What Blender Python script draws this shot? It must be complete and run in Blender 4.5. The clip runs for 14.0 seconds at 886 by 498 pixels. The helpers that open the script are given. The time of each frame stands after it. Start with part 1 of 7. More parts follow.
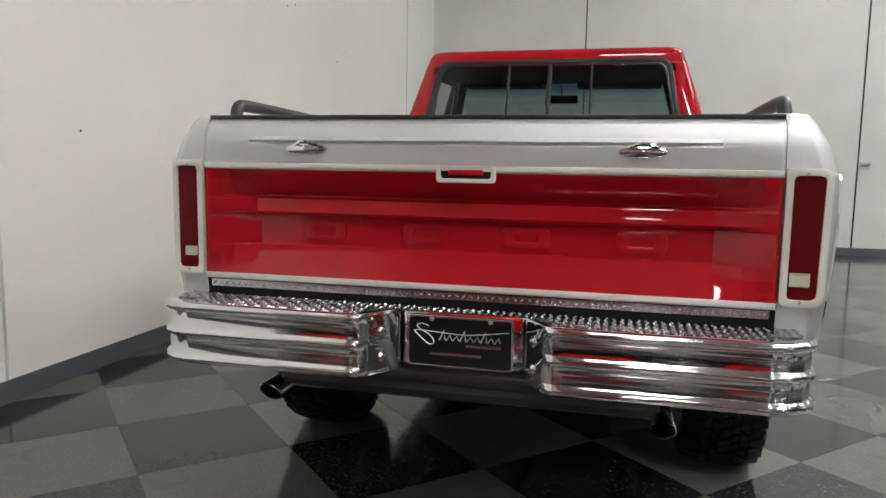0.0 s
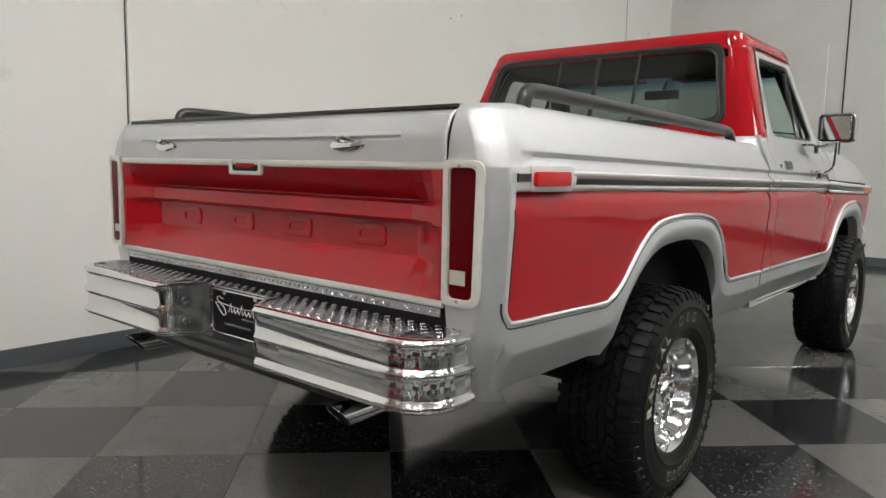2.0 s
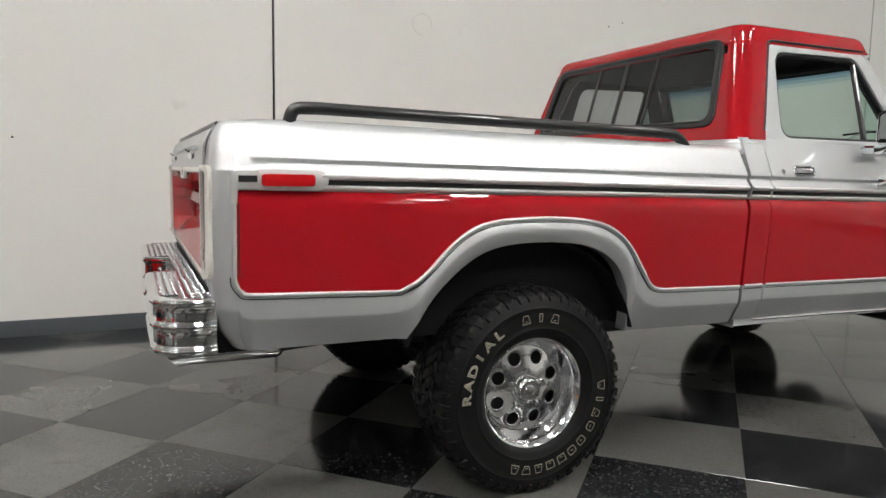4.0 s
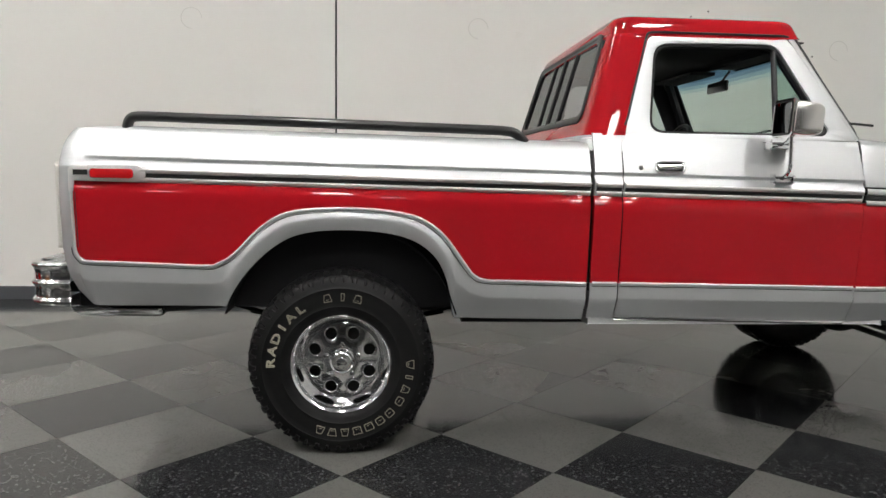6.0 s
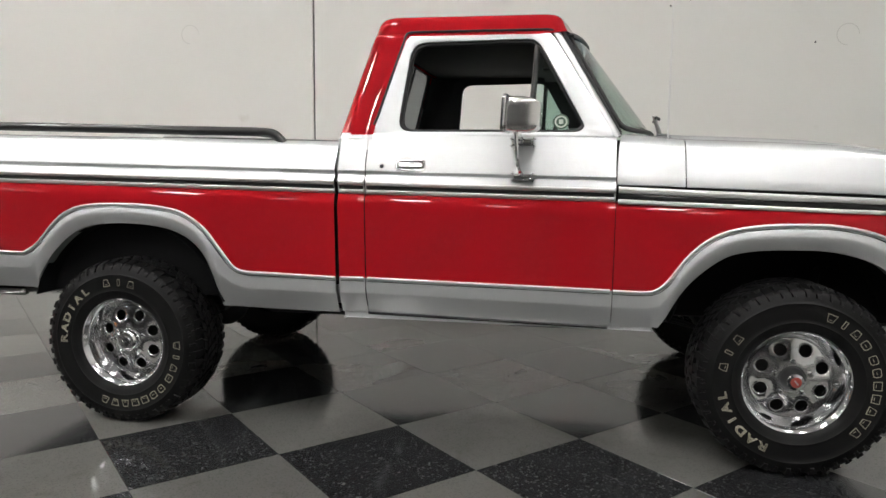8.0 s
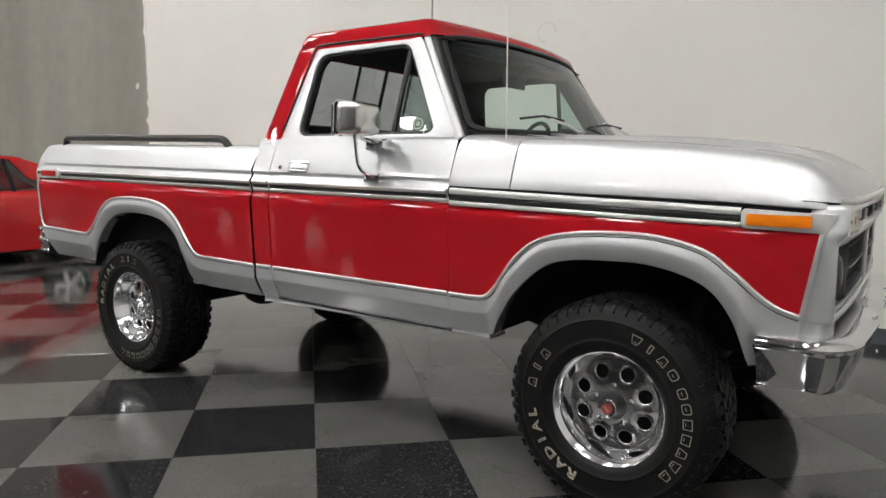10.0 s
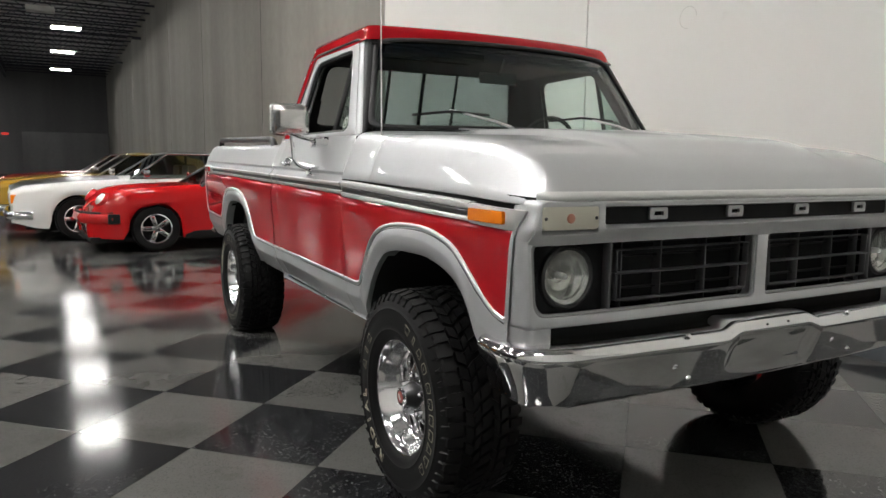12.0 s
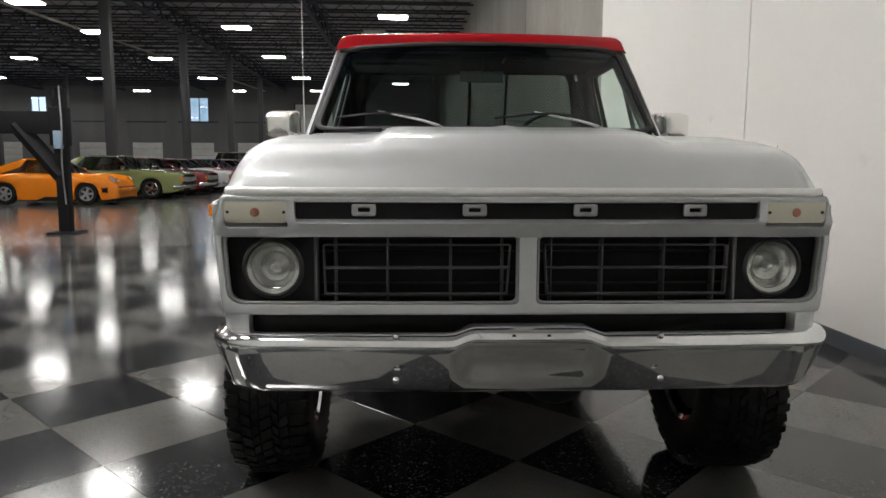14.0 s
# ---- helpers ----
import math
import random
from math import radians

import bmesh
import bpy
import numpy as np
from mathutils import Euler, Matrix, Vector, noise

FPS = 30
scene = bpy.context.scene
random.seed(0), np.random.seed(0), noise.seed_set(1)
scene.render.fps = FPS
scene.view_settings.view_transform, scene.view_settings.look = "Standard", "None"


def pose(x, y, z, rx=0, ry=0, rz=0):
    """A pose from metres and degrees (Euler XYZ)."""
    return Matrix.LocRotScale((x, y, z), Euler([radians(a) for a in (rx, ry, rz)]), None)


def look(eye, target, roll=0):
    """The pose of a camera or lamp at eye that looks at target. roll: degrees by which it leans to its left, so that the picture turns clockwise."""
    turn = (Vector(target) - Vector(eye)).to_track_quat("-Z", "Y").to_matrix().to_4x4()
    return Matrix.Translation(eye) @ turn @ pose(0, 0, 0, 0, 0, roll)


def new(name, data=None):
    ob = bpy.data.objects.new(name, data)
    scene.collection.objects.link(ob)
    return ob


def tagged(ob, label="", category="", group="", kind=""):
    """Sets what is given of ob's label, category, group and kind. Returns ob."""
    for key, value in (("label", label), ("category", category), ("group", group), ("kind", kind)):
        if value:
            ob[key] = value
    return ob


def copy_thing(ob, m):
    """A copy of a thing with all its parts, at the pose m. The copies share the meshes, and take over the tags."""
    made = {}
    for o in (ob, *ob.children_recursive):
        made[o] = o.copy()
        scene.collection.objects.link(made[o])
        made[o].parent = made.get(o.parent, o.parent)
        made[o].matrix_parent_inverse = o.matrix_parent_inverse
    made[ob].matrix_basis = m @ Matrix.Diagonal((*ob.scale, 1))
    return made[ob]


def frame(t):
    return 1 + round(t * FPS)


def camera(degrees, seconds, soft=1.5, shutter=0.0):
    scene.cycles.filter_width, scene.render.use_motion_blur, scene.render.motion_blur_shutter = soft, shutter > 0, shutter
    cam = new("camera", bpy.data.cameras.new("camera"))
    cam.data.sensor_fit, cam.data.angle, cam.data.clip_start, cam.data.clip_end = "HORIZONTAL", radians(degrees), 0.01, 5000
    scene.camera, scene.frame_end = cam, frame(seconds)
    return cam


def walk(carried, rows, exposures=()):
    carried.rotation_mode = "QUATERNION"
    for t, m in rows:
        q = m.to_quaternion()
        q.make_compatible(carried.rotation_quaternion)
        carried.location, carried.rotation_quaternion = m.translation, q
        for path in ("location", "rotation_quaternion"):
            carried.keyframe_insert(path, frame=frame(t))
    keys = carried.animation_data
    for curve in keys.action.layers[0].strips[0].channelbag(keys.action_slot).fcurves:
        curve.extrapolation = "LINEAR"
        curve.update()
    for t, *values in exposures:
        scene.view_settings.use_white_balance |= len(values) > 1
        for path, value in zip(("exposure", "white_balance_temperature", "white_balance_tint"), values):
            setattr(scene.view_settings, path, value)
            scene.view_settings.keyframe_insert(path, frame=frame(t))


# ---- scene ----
cam = camera(64.4, 14.0)
PATH = [
    (0, (-3.08, -0.476, 1.205), (-1.157, 0.02, 0.972), 0.9),
    (0.5, (-2.982, -0.858, 1.205), (-1.127, -0.146, 0.971), 0.9),
    (1, (-2.841, -1.226, 1.208), (-1.087, -0.296, 0.966), 0.7),
    (1.5, (-2.655, -1.598, 1.204), (-1.023, -0.468, 0.966), 0.9),
    (2, (-2.437, -1.975, 1.198), (-0.929, -0.682, 0.965), 1.1),
    (2.5, (-2.203, -2.33, 1.204), (-0.826, -0.9, 0.965), 1.2),
    (5, (-0.601, -3.641, 1.211), (-0.221, -1.69, 0.991), 0.9),
    (5.5, (-0.193, -3.798, 1.225), (0.035, -1.824, 0.994), 0.9),
    (6, (0.249, -3.907, 1.221), (0.373, -1.924, 0.988), 1.0),
    (6.5, (0.714, -3.973, 1.22), (0.761, -1.987, 0.988), 1.0),
    (7, (1.188, -3.99, 1.221), (1.146, -2.004, 0.991), 0.9),
    (7.5, (1.644, -3.983, 1.244), (1.459, -2.005, 1.007), 0.6),
    (8, (2.072, -3.941, 1.237), (1.721, -1.987, 1.0), 0.6),
    (8.5, (2.581, -3.855, 1.247), (2.025, -1.95, 1.003), 0.4),
    (9, (3.035, -3.721, 1.246), (2.278, -1.886, 1.007), 0.5),
    (11.5, (4.977, -2.431, 1.239), (3.353, -1.289, 1.0), 0.5),
    (12, (5.248, -2.037, 1.237), (3.493, -1.109, 0.995), 0.6),
    (12.5, (5.474, -1.624, 1.241), (3.607, -0.951, 0.991), 0.5),
    (13, (5.63, -1.185, 1.238), (3.697, -0.735, 0.989), 0.4),
    (13.5, (5.731, -0.751, 1.23), (3.76, -0.512, 0.99), 0.4),
    (14, (5.789, -0.304, 1.236), (3.804, -0.253, 0.992), 0.2),
]
walk(cam, [(t, look(eye, target, roll)) for t, eye, target, roll in PATH])

# ---- light ----
world = bpy.data.worlds.new("sky")
world.use_nodes = True
scene.world = world
_wn = world.node_tree.nodes
_sky = _wn.new("ShaderNodeTexSky")
_sky.sky_type = "NISHITA"
_sky.sun_disc = False
_sky.sun_elevation, _sky.sun_rotation = radians(50), radians(140)
world.node_tree.links.new(_sky.outputs[0], _wn["Background"].inputs[0])
_wn["Background"].inputs[1].default_value = 0.35
HALL_LAMP, BAY_LAMP, NEAR_LAMP = 34.0, 55.0, 91.0

# ---- materials ----
class Mat:
    """A small builder round one Principled material."""

    def __init__(self, name, rough=0.5, metal=0.0, coat=0.0, color=(0.5, 0.5, 0.5), spec=0.5):
        self.m = bpy.data.materials.new(name)
        self.m.use_nodes = True
        self.n, self.l = self.m.node_tree.nodes, self.m.node_tree.links
        self.p = self.n["Principled BSDF"]
        self.put("Roughness", rough), self.put("Metallic", metal), self.put("Coat Weight", coat)
        self.put("Coat Roughness", 0.04), self.put("Base Color", (*color, 1)), self.put("Specular IOR Level", spec)
        self.co = self.n.new("ShaderNodeTexCoord")

    def put(self, key, value):
        self.p.inputs[key].default_value = value
        return self

    def noise(self, scale, detail=3.0, stretch=None):
        t = self.n.new("ShaderNodeTexNoise")
        t.inputs["Scale"].default_value, t.inputs["Detail"].default_value = scale, detail
        if stretch:
            mp = self.n.new("ShaderNodeMapping")
            mp.inputs["Scale"].default_value = stretch
            self.l.new(self.co.outputs["Object"], mp.inputs[0])
            self.l.new(mp.outputs[0], t.inputs["Vector"])
        else:
            self.l.new(self.co.outputs["Object"], t.inputs["Vector"])
        return t.outputs["Fac"]

    def ramp(self, fac, stops):
        r = self.n.new("ShaderNodeValToRGB")
        e = r.color_ramp.elements
        while len(e) < len(stops):
            e.new(0.5)
        for k, (at, c) in zip(e, stops):
            k.position, k.color = at, (*c, 1)
        self.l.new(fac, r.inputs[0])
        return r.outputs[0]

    def mix(self, fac, a, b, blend="MIX"):
        x = self.n.new("ShaderNodeMix")
        x.data_type, x.blend_type = "RGBA", blend
        for sock, v in ((x.inputs[0], fac), (x.inputs[6], a), (x.inputs[7], b)):
            if isinstance(v, (int, float)):
                sock.default_value = v
            elif isinstance(v, tuple):
                sock.default_value = (*v, 1)
            else:
                self.l.new(v, sock)
        return x.outputs[2]

    def rand(self):
        return self.n.new("ShaderNodeObjectInfo").outputs["Random"]

    def link(self, sock, key):
        self.l.new(sock, self.p.inputs[key])
        return self

    def span(self, fac, key, lo, hi):
        r = self.n.new("ShaderNodeMapRange")
        r.inputs[3].default_value, r.inputs[4].default_value = lo, hi
        self.l.new(fac, r.inputs[0])
        self.l.new(r.outputs[0], self.p.inputs[key])
        return self

    def bump(self, fac, strength, distance=0.002):
        b = self.n.new("ShaderNodeBump")
        b.inputs["Strength"].default_value, b.inputs["Distance"].default_value = strength, distance
        self.l.new(fac, b.inputs["Height"])
        self.l.new(b.outputs[0], self.p.inputs["Normal"])
        return self


def painted(name, color, metal=0.0, rough=0.35, coat=1.0, vary=0.08, flake=0.0, spec=0.5):
    a = Mat(name, rough, metal, coat, color, spec)
    lo, hi = tuple(c * (1 - vary) for c in color), tuple(min(1, c * (1 + vary)) for c in color)
    big = a.ramp(a.noise(1.7, 4), [(0.3, lo), (0.7, hi)])
    if flake:
        big = a.mix(flake, big, a.ramp(a.noise(900, 0), [(0.4, lo), (0.6, hi)]), "OVERLAY")
    a.link(big, "Base Color")
    a.span(a.noise(60, 3), "Roughness", rough - 0.05, rough + 0.07)
    return a.m


RED = painted("red_paint", (0.40, 0.010, 0.016), rough=0.5, coat=0.85, vary=0.03, spec=0.0)
SILVER = painted("silver_paint", (0.60, 0.61, 0.62), metal=0.66, rough=0.46, coat=0.75, vary=0.02, flake=0.15)
WHITE_TRIM = painted("cream_trim", (0.72, 0.71, 0.66), metal=0.1, rough=0.3, coat=0.4)


def chrome_like(name, color=(0.82, 0.82, 0.83), rough=0.06, grain=0.05):
    a = Mat(name, rough, 1.0, 0.0, color)
    a.span(a.noise(14, 5), "Roughness", rough, rough + grain)
    return a.m


CHROME = chrome_like("chrome", (0.84, 0.84, 0.85), 0.03, 0.03)
BRIGHT_TRIM = painted("bright_satin_trim", (0.82, 0.82, 0.81), metal=0.6, rough=0.34, coat=0.0, vary=0.01)
REFLECTOR = painted("lamp_reflector", (0.88, 0.88, 0.86), metal=0.85, rough=0.38, coat=0.0, vary=0.05)
TREAD_METAL = chrome_like("worn_checker_plate", (0.50, 0.50, 0.52), 0.14, 0.16)
DARK_CHROME = chrome_like("darker_chrome", (0.5, 0.5, 0.51), 0.12, 0.15)
GRILLE_METAL = painted("grey_grille_paint", (0.13, 0.13, 0.135), metal=0.6, rough=0.4, coat=0.2, vary=0.15)
ALLOY = chrome_like("polished_aluminium", (0.86, 0.86, 0.87), 0.07, 0.10)
DULL_METAL = chrome_like("dull_steel", (0.45, 0.45, 0.46), 0.3, 0.2)
DARK_METAL = painted("dark_underbody_metal", (0.018, 0.018, 0.019), metal=0.2, rough=0.55, coat=0.0, vary=0.4)
BLACK = painted("satin_black_paint", (0.014, 0.014, 0.015), rough=0.35, coat=0.4, vary=0.2)
MATT_BLACK = painted("matt_black", (0.010, 0.010, 0.011), rough=0.7, coat=0.0, vary=0.3)
MATT_BLACK.node_tree.nodes["Principled BSDF"].inputs["Specular IOR Level"].default_value = 0.2
GASKET = painted("black_rubber_seal", (0.012, 0.012, 0.013), rough=0.5, coat=0.0, vary=0.2)


MIRROR_SHELL = chrome_like("satin_mirror_shell", (0.87, 0.86, 0.84), 0.24, 0.03)


def rubber():
    a = Mat("tyre_rubber", 0.5, 0, 0, (0.008, 0.008, 0.008), spec=0.22)
    a.link(a.ramp(a.noise(9, 6), [(0.3, (0.004, 0.004, 0.0044)), (0.75, (0.009, 0.0088, 0.0088))]), "Base Color")
    return a.bump(a.noise(220, 2), 0.25, 0.001).m


RUBBER = rubber()


def glass(name, tint=(0.75, 0.83, 0.80)):
    m = bpy.data.materials.new(name)
    m.use_nodes = True
    n, l = m.node_tree.nodes, m.node_tree.links
    n.remove(n["Principled BSDF"])
    tr, gl, mx = n.new("ShaderNodeBsdfTransparent"), n.new("ShaderNodeBsdfGlossy"), n.new("ShaderNodeMixShader")
    tr.inputs[0].default_value = (*tint, 1)
    gl.inputs["Roughness"].default_value = 0.01
    fr, pw, sc = n.new("ShaderNodeLayerWeight"), n.new("ShaderNodeMath"), n.new("ShaderNodeMath")
    fr.inputs[0].default_value = 0.5
    pw.operation, pw.inputs[1].default_value = "POWER", 5.0
    sc.operation, sc.inputs[1].default_value, sc.inputs[2].default_value = "MULTIPLY_ADD", 0.95, 0.05
    l.new(fr.outputs["Facing"], pw.inputs[0]), l.new(pw.outputs[0], sc.inputs[0])
    l.new(sc.outputs[0], mx.inputs[0]), l.new(tr.outputs[0], mx.inputs[1]), l.new(gl.outputs[0], mx.inputs[2])
    l.new(mx.outputs[0], n["Material Output"].inputs[0])
    return m


GLASS = glass("clear_green_glass", (0.66, 0.80, 0.74))
TINT = glass("smoked_glass", (0.36, 0.38, 0.39))


def lens(name, color, rough=0.12, spec=0.3, coat=0.25):
    a = Mat(name, rough, 0, coat, color, spec)
    return a.bump(a.noise(160, 0, (1, 1, 6)), 0.25, 0.001).m


RED_LENS = lens("red_lens", (0.11, 0.002, 0.005), 0.12, 0.12, 0.1)
RED_MARK = lens("bright_red_lens", (0.55, 0.012, 0.015))
AMBER = lens("amber_lens", (0.85, 0.22, 0.01))
WHITE_LENS = lens("clear_ribbed_lens", (0.62, 0.60, 0.50))


def emission(name, color, strength):
    m = bpy.data.materials.new(name)
    m.use_nodes = True
    p = m.node_tree.nodes["Principled BSDF"]
    p.inputs["Base Color"].default_value = (*color, 1)
    p.inputs["Emission Color"].default_value, p.inputs["Emission Strength"].default_value = (*color, 1), strength
    return m


LAMP = emission("lit_hall_lamp", (1.0, 0.985, 0.95), HALL_LAMP)
BAY_GLOW = emission("lit_side_bay_lamp", (1.0, 0.985, 0.95), BAY_LAMP)
BRIGHT_LAMP = emission("lit_bay_lamp", (1.0, 0.985, 0.95), NEAR_LAMP)


def wall_paint():
    a = Mat("off_white_wall_paint", 0.55, 0, 0, (0.7, 0.7, 0.66))
    base = a.ramp(a.noise(0.35, 5), [(0.3, (0.77, 0.765, 0.73)), (0.7, (0.83, 0.825, 0.79))])
    marks = a.ramp(a.noise(2.6, 8), [(0.72, (1, 1, 1)), (0.80, (0.88, 0.87, 0.84))])
    a.link(a.mix(1.0, base, marks, "MULTIPLY"), "Base Color")
    a.span(a.noise(3, 4), "Roughness", 0.42, 0.62)
    return a.bump(a.noise(40, 6), 0.12, 0.003).m


def concrete(name, lo, hi, rough=0.75):
    a = Mat(name, rough, 0, 0, lo)
    tall = a.ramp(a.noise(0.45, 5, (1, 1, 0.16)), [(0.3, lo), (0.72, hi)])
    runs = a.ramp(a.noise(0.9, 3, (1, 1, 0.05)), [(0.35, (0.93, 0.93, 0.92)), (0.68, (1.03, 1.03, 1.02))])
    spots = a.ramp(a.noise(5, 8), [(0.3, (0.93, 0.93, 0.93)), (0.7, (1.03, 1.03, 1.03))])
    a.link(a.mix(1.0, a.mix(1.0, tall, runs, "MULTIPLY"), spots, "MULTIPLY"), "Base Color")
    return a.bump(a.noise(30, 8), 0.25, 0.004).m


def tile(name, lo, hi, speck, amount, fine):
    a = Mat(name, 0.16, 0, 0.0, lo, spec=0.55)
    body = a.ramp(a.noise(3, 5), [(0.25, lo), (0.75, hi)])
    chips = a.n.new("ShaderNodeTexVoronoi")
    chips.inputs["Scale"].default_value = fine
    a.l.new(a.co.outputs["Object"], chips.inputs["Vector"])
    chip = a.ramp(chips.outputs["Color"], [(amount, (0, 0, 0)), (amount + 0.05, (1, 1, 1))])
    flecks = a.mix(chip, body, speck)
    place = a.n.new("ShaderNodeNewGeometry")
    grime = []
    for scale, lo_at, hi_at, depth in ((1.3, 0.56, 0.74, 0.66), (7.0, 0.60, 0.72, 0.84)):
        g = a.n.new("ShaderNodeTexNoise")
        g.inputs["Scale"].default_value, g.inputs["Detail"].default_value, g.inputs["Distortion"].default_value = scale, 7.0, 0.8
        a.l.new(place.outputs["Position"], g.inputs["Vector"])
        grime.append(a.ramp(g.outputs["Fac"], [(lo_at, (1, 1, 1)), (hi_at, (depth, depth, depth * 0.97))]))
    flecks = a.mix(1.0, flecks, a.mix(1.0, grime[0], grime[1], "MULTIPLY"), "MULTIPLY")
    tone = a.ramp(a.rand(), [(0, (0.86, 0.86, 0.86)), (1, (1.08, 1.08, 1.07))])
    a.link(a.mix(1.0, flecks, tone, "MULTIPLY"), "Base Color")
    a.span(a.noise(2.2, 6), "Roughness", 0.07, 0.15)
    return a.bump(a.noise(2.5, 2), 0.012, 0.004).m


WALL = wall_paint()
BACK_WALL = painted("pale_grey_wall_paint", (0.62, 0.62, 0.60), rough=0.55, coat=0.0, vary=0.04)
CONCRETE = concrete("bare_concrete_panel", (0.29, 0.28, 0.25), (0.40, 0.39, 0.355))
DARK_WALL = concrete("grey_painted_concrete", (0.13, 0.13, 0.135), (0.17, 0.17, 0.175))
LIGHT_TILE = tile("light_grey_speckled_tile", (0.112, 0.112, 0.105), (0.128, 0.127, 0.119), (0.095, 0.095, 0.089), 0.70, 190)
DARK_TILE = tile("charcoal_speckled_tile", (0.015, 0.0155, 0.017), (0.023, 0.0235, 0.025), (0.068, 0.068, 0.068), 0.78, 130)
GROUT = painted("dark_tile_joint", (0.05, 0.05, 0.05), rough=0.6, coat=0.0)
BASEBOARD = painted("grey_vinyl_baseboard", (0.085, 0.095, 0.105), rough=0.4, coat=0.0)
JOINT = painted("dark_joint_filler", (0.03, 0.03, 0.03), rough=0.8, coat=0.0)
GREY_JOINT = painted("grey_joint_filler", (0.40, 0.40, 0.385), rough=0.7, coat=0.0)
STEEL_DARK = painted("dark_roof_steel", (0.045, 0.048, 0.062), metal=0.2, rough=0.5, coat=0.0, vary=0.3)
DECK = painted("roof_deck_metal", (0.56, 0.56, 0.57), metal=0.1, rough=0.6, coat=0.0, vary=0.2)
COLUMN = painted("grey_column_paint", (0.07, 0.07, 0.075), rough=0.5, coat=0.0)
DOCK_WHITE = painted("white_dock_door_paint", (0.55, 0.55, 0.53), rough=0.5, coat=0.0)


def slab():
    a = Mat("polished_concrete_floor", 0.2, 0, 0.0, (0.17, 0.16, 0.15))
    base = a.ramp(a.noise(0.5, 8), [(0.3, (0.075, 0.072, 0.068)), (0.7, (0.12, 0.115, 0.108))])
    a.link(base, "Base Color")
    a.span(a.noise(1.3, 7), "Roughness", 0.10, 0.22)
    return a.m


SLAB = slab()

# ---- mesh helpers ----
def part(name, bm, material, parent=None, label="", smooth=35, solid=0.0, bevel=0.0, offset=0.0):
    """Link a bmesh as one mesh object under a thing or a part."""
    me = bpy.data.meshes.new(name)
    bm.normal_update()
    bm.to_mesh(me)
    bm.free()
    for m in material if isinstance(material, (list, tuple)) else (material,):
        me.materials.append(m)
    if smooth:
        me.shade_smooth()
        me.set_sharp_from_angle(angle=radians(smooth))
    ob = new(name, me)
    if parent:
        ob.parent = parent
    if label:
        tagged(ob, label)
    if solid:
        md = ob.modifiers.new("thick", "SOLIDIFY")
        md.thickness, md.offset = solid, offset
        if smooth and not bevel:
            md = ob.modifiers.new("crisp", "WEIGHTED_NORMAL")
            md.keep_sharp = True
    if bevel:
        md = ob.modifiers.new("edge", "BEVEL")
        md.width, md.segments, md.limit_method, md.angle_limit = bevel, 2, "ANGLE", radians(40)
    return ob


def thing(name, label, category, at=(0, 0, 0), group="", kind="", turn=0):
    ob = new(name)
    ob.matrix_basis = pose(*at, 0, 0, turn)
    return tagged(ob, label, category, group, kind)


def mesh(verts, faces, mats=None):
    bm = bmesh.new()
    vs = [bm.verts.new(v) for v in verts]
    for i, f in enumerate(faces):
        if len(set(f)) > 2:
            try:
                face = bm.faces.new([vs[k] for k in dict.fromkeys(f)])
                if mats:
                    face.material_index = mats[i]
            except ValueError:
                pass
    return bm


def grid(rows, mats=None, close=False, clean=True):
    """A sheet through rows of points; mats(i, j) gives a face's material."""
    n = len(rows[0])
    verts = [p for r in rows for p in r]
    faces, mm = [], []
    for i in range(len(rows) - 1):
        for j in range(n if close else n - 1):
            k = (j + 1) % n
            faces.append((i * n + j, i * n + k, (i + 1) * n + k, (i + 1) * n + j))
            mm.append(mats(i, j) if mats else 0)
    bm = mesh(verts, faces, mm)
    if clean:
        bmesh.ops.remove_doubles(bm, verts=bm.verts, dist=0.0002)
        bmesh.ops.recalc_face_normals(bm, faces=bm.faces)
    return bm


def box(x0, x1, y0, y1, z0, z1, bevel=0.0, bm=None):
    bm = bm or bmesh.new()
    made = bmesh.ops.create_cube(bm, size=1.0)["verts"]
    for v in made:
        v.co = Vector(((x0 + x1) / 2 + v.co.x * (x1 - x0), (y0 + y1) / 2 + v.co.y * (y1 - y0), (z0 + z1) / 2 + v.co.z * (z1 - z0)))
    if bevel:
        edges = list({e for v in made for e in v.link_edges})
        bmesh.ops.bevel(bm, geom=edges, offset=bevel, segments=2, profile=0.6, affect="EDGES")
    return bm


def smooth_line(points, n=6):
    """Catmull-Rom through the points, any dimension."""
    p = [np.array(q, float) for q in points]
    p = [2 * p[0] - p[1]] + p + [2 * p[-1] - p[-2]]
    out = []
    for a, b, c, d in zip(p, p[1:], p[2:], p[3:]):
        for k in range(n):
            t = k / n
            out.append(0.5 * (2 * b + (c - a) * t + (2 * a - 5 * b + 4 * c - d) * t * t + (3 * b - a - 3 * c + d) * t**3))
    out.append(p[-2])
    return out


